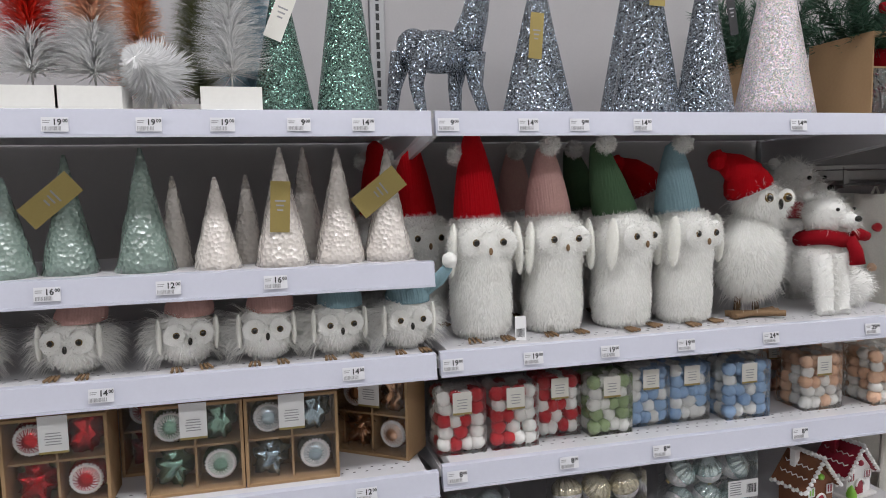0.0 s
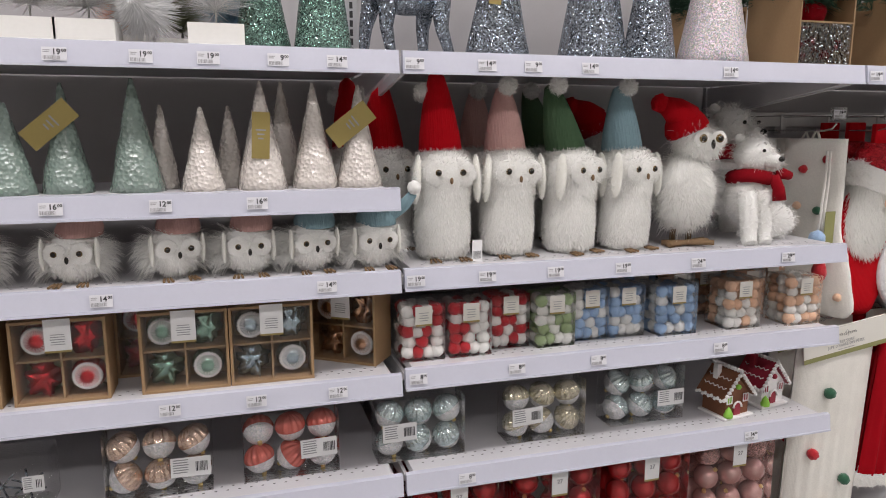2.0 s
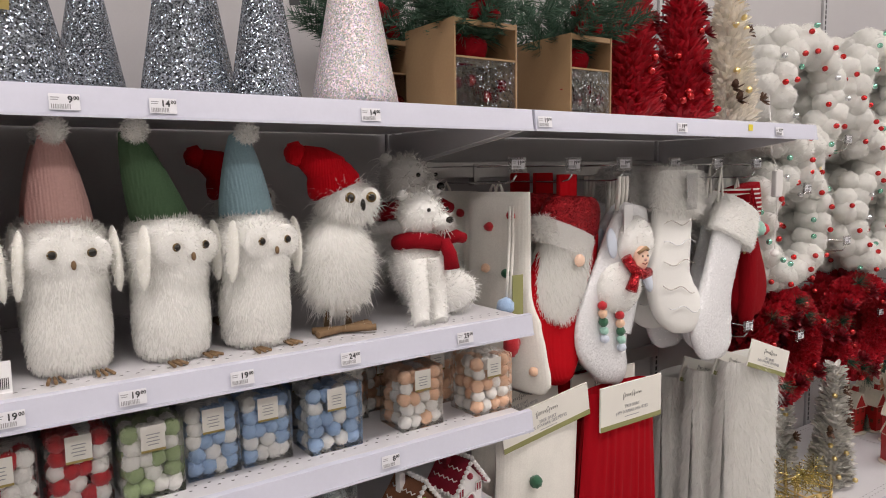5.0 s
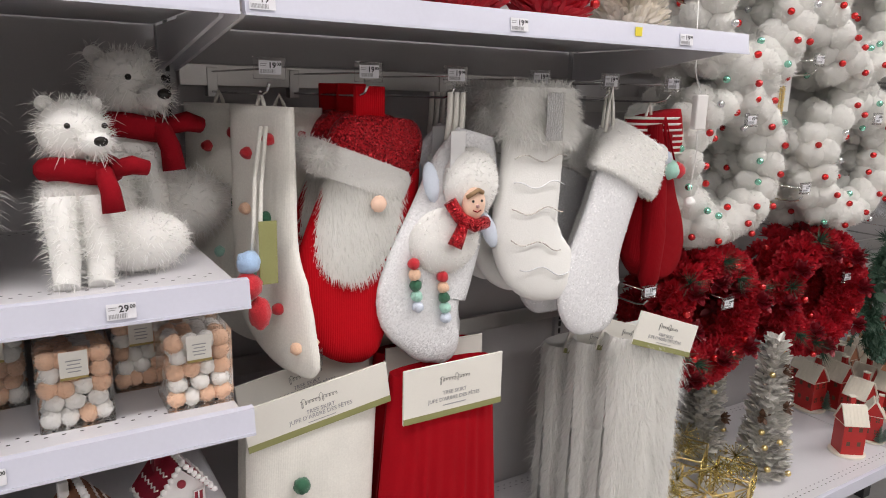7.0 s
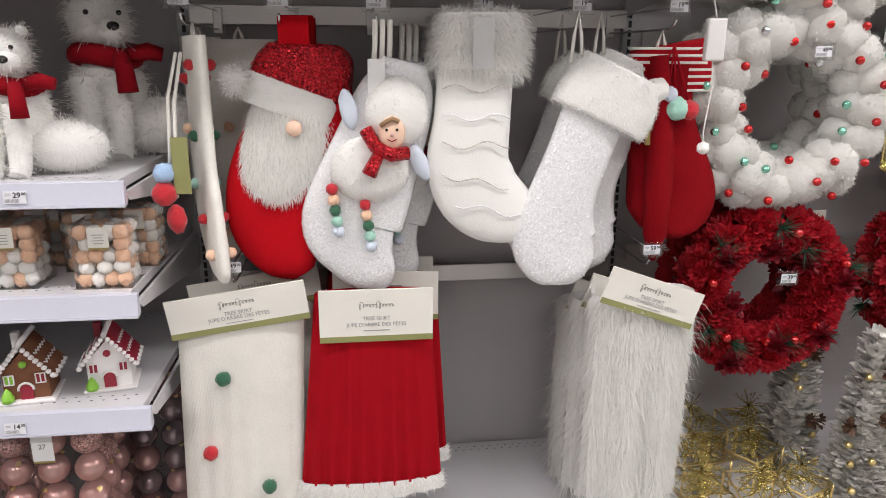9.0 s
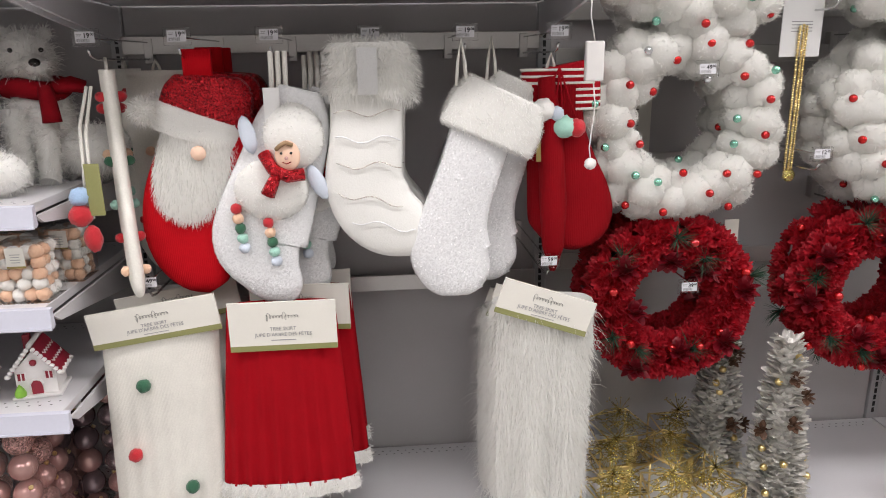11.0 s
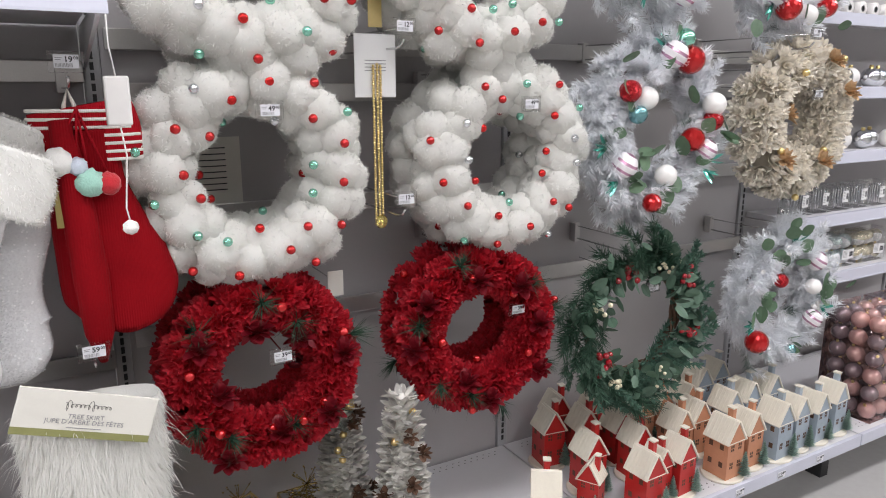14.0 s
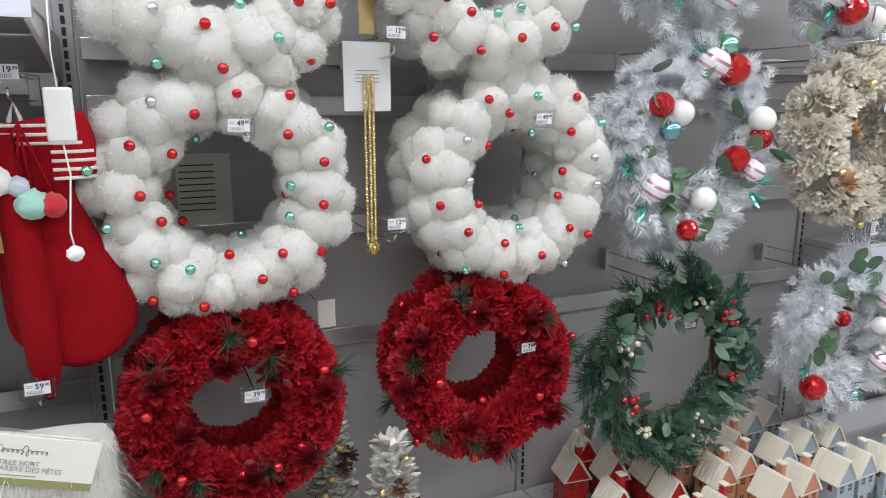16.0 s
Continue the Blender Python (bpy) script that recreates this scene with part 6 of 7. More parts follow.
copy_thing(t2, pose(1.72, 0.38, 0.935, 0, 0, 2))

t3 = thing("tree_skirt", "long white faux fur tree skirt on a header card", "tree skirt", (2.338, 0.15, 0.92), TK)
cl = drape(bmesh.new(), -0.125, 0.135, -0.03, -0.125, 0.13, -0.58, 0.06, folds=0.012, waves=2.5)
p, nr = surface_points(cl, 17000)
lock = np.stack([np.sin(p[:, 2] * 31 + p[:, 0] * 23 + 2 * np.sin(p[:, 0] * 40)), 0.4 * np.sin(p[:, 2] * 47 + p[:, 0] * 37), -0.4 * np.cos(p[:, 2] * 39 - p[:, 0] * 29)], 1)
v, f = blades(p, nr + 0.3 * lock, 0.023, 0.0021, (0, 0, -1.9), 0.16, 0.1)
p2, n2 = surface_points(cl, 1800)
v2, f2 = blades(p2, n2, 0.048, 0.0013, (0, 0, -1.1), 0.5, 0.3)
f = f + [[i + len(v) for i in q] for q in f2]
v = np.concatenate([v, v2])
part("cloth", cl, PLUSH, t3, smooth=True)
tagged(pydata("fur_pile", v, f, WHITE_FUR, t3, "long white fur pile", smooth=True), kind="stuff")
skirt_card(t3, 0.24, 0.09, (0.01, -0.078, 0.02), 19)
copy_thing(t3, pose(2.333, 0.275, 0.865, 0, 0, 2))
copy_thing(t3, pose(2.342, 0.4, 0.81, 0, 0, -2))

# ---- wreaths ----
MINT_METAL = mat("mint_bauble", (0.3, 0.7, 0.55), 0.12, 0.9, 60, 0.1, 0)
SILVER_METAL = mat("silver_bauble", (0.75, 0.77, 0.8), 0.1, 1.0, 60, 0.1, 0)
ORANGE_METAL = mat("orange_red_bauble", (0.68, 0.03, 0.03), 0.14, 0.8, 60, 0.1, 0)
TEAL_METAL = mat("teal_bauble", (0.2, 0.42, 0.45), 0.2, 0.8, 60, 0.1, 0)
PINK_METAL = mat("pink_bauble_stripe", (0.66, 0.36, 0.52), 0.2, 0.7, 60, 0.1, 0)
SATIN_WHITE = mat("satin_white_bauble", (0.82, 0.8, 0.78), 0.35, 0, 60, 0.05, 0, coat=0.3)
FLUFF = mat("white_fluff", (0.86, 0.855, 0.82), 0.95, 0, 120, 0.03, 0.15, translucent=0.4, spec=0.1)

fl = ball(bmesh.new(), (0, 0, 0), 0.042, 3, rough=0.17, freq=24)
pp, nn = surface_points(fl, 1100)
vv, ff = blades(pp, nn, 0.0065, 0.0013, (0, 0, 0), 0.75, 0.0)
join_blades(fl, vv, ff, 1)
FLUFF_BALL = shared(fl, [FLUFF, WHITE_FUR], "fluff_ball")
MINI = [shared(ball(bmesh.new(), (0, 0, 0), 0.0108, 2), m, "mini_bauble") for m in (RED_BAUBLE, MINT_METAL, SILVER_METAL, ORANGE_METAL)]


def pompom_wreath(at, seed):
    r = np.random.default_rng(seed)
    w = thing("pompom_wreath", "white fluffy pompom wreath dotted with tiny baubles", "wreath", at, "white pompom wreaths")
    part("ring", tube(bmesh.new(), [(0.188 * math.cos(a), 0, 0.188 * math.sin(a)) for a in np.linspace(0, 2 * math.pi, 37)[:-1]], 0.04, 10, closed=True), FLUFF, w)
    for rad, y, n, s in ((0.226, -0.01, 19, 1.14), (0.19, -0.042, 18, 1.18), (0.16, -0.014, 15, 1.06), (0.212, 0.04, 13, 1.1), (0.172, 0.045, 10, 1.06)):
        o = r.random() * 6.28
        for i in range(n):
            a = o + 2 * math.pi * i / n + r.normal() * 0.05
            q = s * r.uniform(0.88, 1.14)
            use("pompom", FLUFF_BALL, w, pose((rad + r.normal() * 0.006) * math.cos(a), y + r.normal() * 0.006, (rad + r.normal() * 0.006) * math.sin(a), *(r.uniform(0, 360) for _ in range(3))) @ Matrix.Diagonal((q, q, q * 0.94, 1)))
    for i in range(27):
        a = 2 * math.pi * (i + r.random() * 0.6) / 27
        rad = (0.125, 0.19, 0.248, 0.16, 0.222)[i % 5] + r.normal() * 0.006
        y = -0.096 + 9.0 * (rad - 0.19) ** 2
        use("mini_bauble", MINI[(0, 1, 3, 1, 2, 0)[int(r.integers(6))]], w, pose(rad * math.cos(a), y, rad * math.sin(a)))
    return w


wreath1 = pompom_wreath((2.718, 0.265, 1.32), 3)
wreath2 = pompom_wreath((3.395, 0.265, 1.316), 8)
for x, y, z, turn, src in ((2.735, 0.235, 1.785, 0, 2), (3.31, 0.235, 1.815, 0, 1), (2.735, 0.39, 1.318, 0, 2), (3.395, 0.39, 1.316, 0, 1), (2.735, 0.36, 1.785, 0, 1), (3.31, 0.36, 1.815, 0, 2)):
    copy_thing(wreath1 if src == 1 else wreath2, pose(x, y, z, 0, 150 if src == 2 else 70, 0))


def torus_spots(n, R, rm, r, front=True):
    out = []
    i, shift = 0, r.random()
    while len(out) < n:
        i += 1
        a, b = ((shift + i * 0.7548776662) % 1) * 2 * math.pi, ((shift + i * 0.569840291) % 1 + r.normal() * 0.015) * 2 * math.pi
        if front and math.sin(b) > 0.55:
            continue
        nrm = Vector((math.cos(a) * math.cos(b), math.sin(b), math.sin(a) * math.cos(b)))
        out.append((Vector((R * math.cos(a), 0, R * math.sin(a))) + nrm * rm, nrm, a, b))
    return out


def petal_wreath(at, material, label, seed, n, size, group, R=0.17, rm=0.052, flowers=8, balls=8, needles=8, turn=0.0, flower_mat=None):
    r = np.random.default_rng(seed)
    w = thing("petal_wreath", label, "wreath", at, group, turn)
    part("ring", tube(bmesh.new(), [(R * math.cos(a), 0, R * math.sin(a)) for a in np.linspace(0, 2 * math.pi, 37)[:-1]], rm * 0.5, 10, closed=True), material, w)
    ms = []
    for p, nrm, a, b in torus_spots(n, R, rm * 0.7, r):
        axis = (nrm + Vector(r.normal(size=3)) * 0.22).normalized()
        ux = axis.orthogonal().normalized()
        uy = axis.cross(ux)
        for ring, count, open_ in ((1.0, 9, 0.5), (0.8, 8, 1.0), (0.55, 5, 2.0)):
            o = r.random() * 6.28
            for t in range(count):
                q = o + 2 * math.pi * t / count + r.normal() * 0.12
                out = ux * math.cos(q) + uy * math.sin(q)
                ms.append(facing(p + axis * 0.006 * (1 - ring), out + axis * open_, axis - out * 0.8, (0.7 + 0.35 * ring) * r.uniform(0.85, 1.15)))
    v, f = scatter(petal(size, size * 0.5, 0.35, 0.22), ms)
    tagged(pydata("petals", v, f, material, w), kind="stuff")
    for i in range(flowers):
        a = 2 * math.pi * (i + r.random() * 0.4) / flowers
        b = -math.pi / 2 + r.normal() * 0.35
        nrm = Vector((math.cos(a) * math.cos(b), math.sin(b), math.sin(a) * math.cos(b)))
        c = Vector((R * math.cos(a), 0, R * math.sin(a))) + nrm * (rm + 0.03)
        ux = nrm.orthogonal().normalized()
        uy = nrm.cross(ux)
        ms = []
        for ring, k in ((1.0, 8), (0.55, 6)):
            for t in range(k):
                q = 2 * math.pi * (t + ring) / k
                ms.append(aim(c, (ux * math.cos(q) + uy * math.sin(q)) * ring + nrm * (0.55 + (1 - ring) * 0.8), 0, 0.6 + 0.5 * ring))
        v, f = scatter(petal(0.036, 0.03, 0.6, 0.4), ms)
        pydata("cone_flower", v, f, flower_mat or CONE_RED, w, "dark pine cone flower")
    for i in range(balls):
        a = 2 * math.pi * (i + r.random()) / balls
        b = -math.pi / 2 + r.normal() * 0.6
        nrm = Vector((math.cos(a) * math.cos(b), math.sin(b), math.sin(a) * math.cos(b)))
        part("berry", ball(bmesh.new(), tuple(Vector((R * math.cos(a), 0, R * math.sin(a))) + nrm * (rm + 0.028)), 0.0125, 2), RED_BAUBLE if material is RED_PETAL else GOLD, w)
    for i in range(needles):
        a = 2 * math.pi * (i + r.random()) / needles
        b = -math.pi / 2 + r.normal() * 0.7
        nrm = np.array((math.cos(a) * math.cos(b), math.sin(b), math.sin(a) * math.cos(b)))
        c = np.array((R * math.cos(a), 0, R * math.sin(a))) + nrm * (rm + 0.012)
        v, f = blades(np.repeat(c[None], 70, 0), np.repeat(nrm[None], 70, 0), 0.055, 0.0018, (0, 0, 0), 0.55, 0.0)
        pydata("needle_tuft", v, f, PINE, w, "green pine needle tuft")
    return w


RW = "red petal wreaths"
rw1 = petal_wreath((2.715, 0.25, 0.845), RED_PETAL, "dark red wooden petal wreath with cones and needles", 5, 310, 0.036, RW)
rw2 = petal_wreath((3.314, 0.25, 0.842), RED_PETAL, "dark red wooden petal wreath with cones and needles", 6, 310, 0.036, RW, turn=-6)
copy_thing(rw2, pose(3.32, 0.36, 0.852, 0, 80, -4))
copy_thing(rw1, pose(2.72, 0.36, 0.847, 0, 60, 0))
petal_wreath((4.605, 0.25, 1.392), CREAM_PETAL, "cream wooden petal wreath with dried flowers", 7, 210, 0.05, "cream petal wreaths", R=0.188, rm=0.074, flowers=5, balls=5, needles=0, flower_mat=mat("dried_flower", (0.55, 0.36, 0.2), 0.7, 0, 120, 0.3, 0.3))

# green wreath on a twig ring
LEAF = mat("eucalyptus_leaf", (0.1, 0.17, 0.12), 0.5, 0, 70, 0.25, 0.1, translucent=0.2, per_island=0.3)
LEAF2 = mat("round_leaf", (0.12, 0.2, 0.12), 0.5, 0, 70, 0.25, 0.1, translucent=0.2, per_island=0.25)
CEDAR = mat("cedar_sprig", (0.075, 0.16, 0.115), 0.55, 0, 90, 0.3, 0, translucent=0.15, per_island=0.3)
BERRY_RED = mat("berry_red", (0.3, 0.008, 0.015), 0.2, 0, 60, 0.2, 0, coat=0.5)
BERRY_CREAM = mat("berry_cream", (0.75, 0.68, 0.5), 0.35, 0, 60, 0.1, 0)
gr = np.random.default_rng(12)
gw = thing("green_wreath", "green pine and eucalyptus wreath with berries on twigs", "wreath", (3.91, 0.25, 0.77), "green wreaths", -4)
R = 0.2
for k in range(9):
    ph, am = gr.random() * 6, gr.uniform(0.006, 0.016)
    part("twig", tube(bmesh.new(), [((R - 0.02 + am * math.sin(5 * a + ph)) * math.cos(a), am * math.cos(4 * a + ph), (R - 0.02 + am * math.sin(5 * a + ph)) * math.sin(a)) for a in np.linspace(0, 2 * math.pi, 41)[:-1]], 0.0045, 5, closed=True), CONE_BROWN, gw)


def along_ring(n, lo, hi, R, tilt=0.5, spread=0.35, y=-0.02):
    """Matrices whose z axis runs along the ring, fanned outwards."""
    out = []
    for i in range(n):
        a = lo + (hi - lo) * (i + gr.random()) / n
        tang = Vector((-math.sin(a), 0, math.cos(a)))
        rad = Vector((math.cos(a), 0, math.sin(a)))
        d = (tang + rad * (abs(gr.normal()) * tilt - 0.12) + Vector((0, -0.3, 0)) + Vector(gr.normal(size=3)) * spread * 0.6).normalized()
        p = rad * (R + gr.normal() * 0.028) + Vector((0, y + gr.normal() * 0.015, 0))
        out.append(Matrix.Translation(p) @ d.to_track_quat("Z", "Y").to_matrix().to_4x4() @ Matrix.Scale(gr.uniform(0.75, 1.2), 4))
    return out


v, f = scatter(pine_sprig(0.14, 170, 0.038, 0.0024), along_ring(60, 0.9, 4.6, R))
tagged(pydata("pine_sprigs", v, f, PINE, gw, "dark green pine sprigs"), kind="stuff")
v, f = scatter(pine_sprig(0.12, 150, 0.018, 0.0046), along_ring(90, 3.4, 7.4, R, 0.5, 0.35))
tagged(pydata("cedar_sprigs", v, f, CEDAR, gw, "grey green cedar sprigs"), kind="stuff")
lf = []
for i in range(190):
    a = gr.uniform(-2.8, 3.2)
    rad = Vector((math.cos(a), 0, math.sin(a)))
    lf.append(aim(rad * (R + gr.normal() * 0.035) + Vector((0, -0.03 - 0.04 * gr.random(), 0)), rad * gr.normal() + Vector((gr.normal(), -0.5, gr.normal())), gr.uniform(-3, 3), gr.uniform(0.7, 1.2)))
v, f = scatter(petal(0.05, 0.034, 0.15, 0.15), lf)
tagged(pydata("leaves", v, f, LEAF, gw, "grey green eucalyptus leaves"), kind="stuff")
for a0, n, m, rr in ((2.0, 9, BERRY_RED, 0.0105), (0.7, 8, BERRY_RED, 0.009), (3.7, 9, BERRY_RED, 0.0105), (6.0, 8, BERRY_RED, 0.0105), (1.2, 8, BERRY_CREAM, 0.007), (2.7, 8, BERRY_CREAM, 0.008), (4.2, 8, BERRY_CREAM, 0.008), (5.2, 5, BERRY_CREAM, 0.006)):
    for i in range(n):
        part("berry", ball(bmesh.new(), ((R + gr.normal() * 0.022) * math.cos(a0 + gr.normal() * 0.09), -0.06 - 0.015 * gr.random(), (R + gr.normal() * 0.022) * math.sin(a0 + gr.normal() * 0.09)), rr, 2), m, gw)

# frosted wreaths with ornaments
FROST = mat("frosted_needle", (0.88, 0.895, 0.93), 0.5, 0, 90, 0.06, 0, translucent=0.3, per_island=0.12)
IRIDESCENT = mat("iridescent_film", (0.15, 0.6, 0.5), 0.12, 0.7, 30, 0.6, 0.2)
ORN = {"red": RED_BAUBLE, "pink": PINK_METAL, "teal": TEAL_METAL, "white": SATIN_WHITE, "mint": MINT_METAL, "glitter": RED_GLITTER}
STRIPE = mat("white_stripe", (0.8, 0.78, 0.8), 0.4, 0.1, 60, 0.1, 0)


def ornament(parent, c, r, kind):
    if kind == "pink":
        b = bmesh.new()
        lathe(b, [(max(r * math.cos(q), 0.0008), r * math.sin(q)) for q in np.linspace(-1.57, 1.57, 15)], 32)
        for f in b.faces:
            f.material_index = int((f.calc_center_median().z / r + 1) * 6.5) % 2
        o = part("ornament", b, [PINK_METAL, STRIPE], parent, "pink striped bauble", smooth=True)
        o.matrix_basis = pose(*c, 25, 20, 0)
    elif kind == "red":
        b = bmesh.new()
        bmesh.ops.create_uvsphere(b, u_segments=20, v_segments=12, radius=r)
        o = part("ornament", b, RED_BAUBLE, parent, "red faceted mirror bauble")
        o.matrix_basis = pose(*c, 15, 10, 0)
    else:
        o = part("ornament", ball(bmesh.new(), c, r, 3), ORN[kind], parent)
    return o


def frost_wreath(at, label, seed, R, orn, turn=0.0, count=165):
    global gr
    gr = np.random.default_rng(seed)
    w = thing("frosted_wreath", label, "wreath", at, "frosted wreaths", turn)
    part("ring", tube(bmesh.new(), [(R * math.cos(a), 0, R * math.sin(a)) for a in np.linspace(0, 2 * math.pi, 33)[:-1]], 0.012, 8, closed=True), CONE_BROWN, w)
    v, f = scatter(pine_sprig(0.058, 125, 0.03, 0.0025), along_ring(int(count * 1.7), 0, 6.28, R, 0.75, 0.6, 0.0) + along_ring(count // 2, 0, 6.28, R * 0.78, 0.5, 0.8, -0.01) + along_ring(int(count * 0.8), 0, 6.28, R * 1.2, 0.8, 0.7, 0.01) + along_ring(int(count * 0.8), 0, 6.28, R, 0.6, 0.7, -0.05))
    tagged(pydata("frosted_sprigs", v, f, FROST, w, "white frosted pine sprigs"), kind="stuff")
    v, f = scatter(pine_sprig(0.1, 90, 0.035, 0.0018), along_ring(7, 0, 6.28, R, 0.6, 0.4))
    tagged(pydata("green_sprigs", v, f, CEDAR, w), kind="stuff")
    lv = []
    for i in range(26):
        a = int(gr.integers(8)) * 0.79 + gr.normal() * 0.1
        rad = Vector((math.cos(a), 0, math.sin(a)))
        lv.append(aim(rad * (R + gr.normal() * 0.05) + Vector((0, -0.085, 0)), Vector((gr.normal(), -0.3, gr.normal())), gr.uniform(-3, 3), gr.uniform(0.8, 1.2)))
    v, f = scatter(petal(0.055, 0.046, 0.1, 0.1), lv)
    tagged(pydata("leaves", v, f, LEAF2, w, "green eucalyptus leaves"), kind="stuff")
    for x, z, r, kind in orn:
        ornament(w, (x, -0.09, z), r, kind)
    for i in range(3):
        a = gr.random() * 6.28
        for k in range(7):
            part("berry", ball(bmesh.new(), ((R + gr.normal() * 0.02) * math.cos(a + gr.normal() * 0.07), -0.07, (R + gr.normal() * 0.02) * math.sin(a + gr.normal() * 0.07)), 0.01, 2), SATIN_WHITE, w)
    for i in range(5):
        a = gr.random() * 6.28
        v, f = scatter(petal(0.05, 0.012, 0.2, 0.3), [aim(((R + 0.03) * math.cos(a), -0.07, (R + 0.03) * math.sin(a)), (math.cos(a) + gr.normal() * 0.5, -0.3, math.sin(a) + gr.normal() * 0.5), gr.random() * 3) for _ in range(4)])
        pydata("film_pick", v, f, IRIDESCENT, w, "iridescent green film pick")
    return w


O1 = ((0.07, 0.2, 0.042, "red"), (0.105, -0.035, 0.037, "red"), (-0.165, 0.11, 0.032, "glitter"), (-0.13, 0.045, 0.028, "teal"), (-0.1, 0.09, 0.034, "white"), (0.0, 0.215, 0.04, "pink"), (0.04, 0.26, 0.03, "mint"),
      (-0.17, -0.1, 0.038, "pink"), (0.17, -0.07, 0.034, "pink"), (0.0, -0.14, 0.034, "white"), (0.19, 0.07, 0.036, "white"), (0.19, 0.02, 0.032, "glitter"), (-0.05, -0.22, 0.03, "red"))
frost_wreath((3.95, 0.28, 1.378), "frosted white pine wreath with red and pink baubles", 21, 0.2, O1)
frost_wreath((4.672, 0.28, 0.74), "frosted white pine wreath with baubles and berries", 22, 0.18, ((-0.2, -0.135, 0.042, "red"), (-0.1, 0.08, 0.026, "glitter"), (0.1, 0.13, 0.038, "pink"), (0.12, -0.1, 0.036, "pink"), (0.0, -0.2, 0.024, "teal"), (0.1, 0.03, 0.03, "white")))
frost_wreath((3.93, 0.28, 1.98), "frosted white pine wreath with red and pink baubles", 23, 0.2, ((-0.12, -0.17, 0.03, "teal"), (0.05, -0.22, 0.034, "pink"), (0.16, -0.1, 0.04, "red")))
frost_wreath((4.55, 0.28, 1.93), "frosted white pine wreath with red and pink baubles", 24, 0.2, ((-0.1, -0.18, 0.042, "red"), (-0.16, -0.14, 0.036, "pink"), (0.0, -0.2, 0.034, "white"), (0.1, -0.17, 0.034, "red")))

# hooks that carry the wreaths, and their tickets
for x, z, y0, price in ((2.74, 1.49, 0.3, None), (2.745, 1.06, 0.28, None), (2.74, 1.94, 0.3, None), (3.32, 1.49, 0.3, None), (3.32, 1.05, 0.28, None), (3.31, 1.98, 0.3, None),
                        (3.95, 1.59, 0.28, None), (3.95, 0.97, 0.28, None), (4.575, 1.56, 0.33, None), (4.66, 0.93, 0.28, None), (4.5, 1.62, 0.12, "39"), (3.95, 2.15, 0.3, None), (4.52, 2.12, 0.3, None),
                        (3.065, 1.19, 0.187, "12"), (3.076, 1.59, 0.205, "12")):
    hook(x, z, y0, price=price)
for x, y, z, price in ((2.745, 0.184, 0.895, "39"), (3.411, 0.187, 0.901, "39"), (3.965, 0.22, 0.878, "39"), (4.65, 0.18, 1.478, "39"), (2.745, 0.18, 1.452, "49"), (3.43, 0.178, 1.457, "49")):
    k = thing("ticket_arm", "price ticket on a thin wire arm", "price ticket", (x, y, z), "price ticket arms")
    part("arm", tube(bmesh.new(), [(0, 0.004, 0.01), (0, BACK - 0.036 - y, 0.02)], 0.0018, 6), WIRE, k)
    pl = part("holder", cube(-0.03, 0.03, 0.001, 0.004, -0.02, 0.02, bevel=0.001), CLEAR, k, "clear plastic ticket holder")
    pl.visible_shadow = False
    ticket(0, -0.001, 0, price, 0, parent=k)

# beaded garland on a card, and wall cards
bd = thing("bead_garland", "gold bead garland hanging from a white card", "bead garland", (3.045, 0.3, 1.55))
card = part("card", cube(-0.055, 0.055, 0.0, 0.003, -0.075, 0.075, bevel=0.001), PAPER, bd)
pr = bmesh.new()
for i in range(4):
    box(pr, -0.028, 0.028, -0.0008, -0.0002, 0.012 - 0.008 * i, 0.014 - 0.008 * i)
part("print", pr, GREYINK, card)
beads = bmesh.new()
for c in range(3):
    for i in range(62):
        ball(beads, (-0.0095 + 0.0095 * c, -0.008 - 0.002 * (c == 1), 0.003 * (c % 2) - 0.0064 * i), 0.0046 if (i + c) % 2 else 0.0036, 1)
tagged(part("bead_strands", beads, GOLD, bd, "strands of small gold beads"), kind="stuff")
part("clasp", ball(bmesh.new(), (0.004, -0.01, -0.385), 0.017, 2, squash=(1, 0.6, 1.1)), GOLD_GLITTER, bd)
part("upper_band", cube(-0.018, 0.018, -0.004, -0.001, 0.09, 0.2, bevel=0.001), GOLD, bd, "gold ribbon band")
bc = thing("battery_box", "white battery box with a cord and pompom", "battery box", (2.448, 0.13, 1.475))
part("case", cube(-0.022, 0.022, -0.009, 0.009, -0.045, 0.045, bevel=0.004), SATIN_WHITE, bc)
part("cord", tube(bmesh.new(), [(0.0, 0, -0.045), (0.006, 0, -0.1), (0.0, 0, -0.16), (-0.004, 0, -0.2), (0.0, 0, -0.225)], 0.0016, 6), SATIN_WHITE, bc)
part("cord", tube(bmesh.new(), [(0.0, 0, 0.045), (-0.005, 0.02, 0.1), (0.0, 0.04, 0.3)], 0.0016, 6), SATIN_WHITE, bc)
part("pompom", ball(bmesh.new(), (0, 0, -0.238), 0.014, 3, rough=0.2), WHITE_WOOL, bc)
nt = thing("wall_notice", "grey printed notice card on the back panel", "notice card", (2.72, BACK - 0.004, 1.27))
part("sheet", cube(-0.07, 0.06, -0.002, 0.0025, -0.13, 0.1), CREAM_CARD, nt)
pr = bmesh.new()
for i in range(8):
    box(pr, -0.065, 0.02, -0.003, -0.0022, 0.07 - 0.016 * i, 0.073 - 0.016 * i)
part("print", pr, INK, nt)
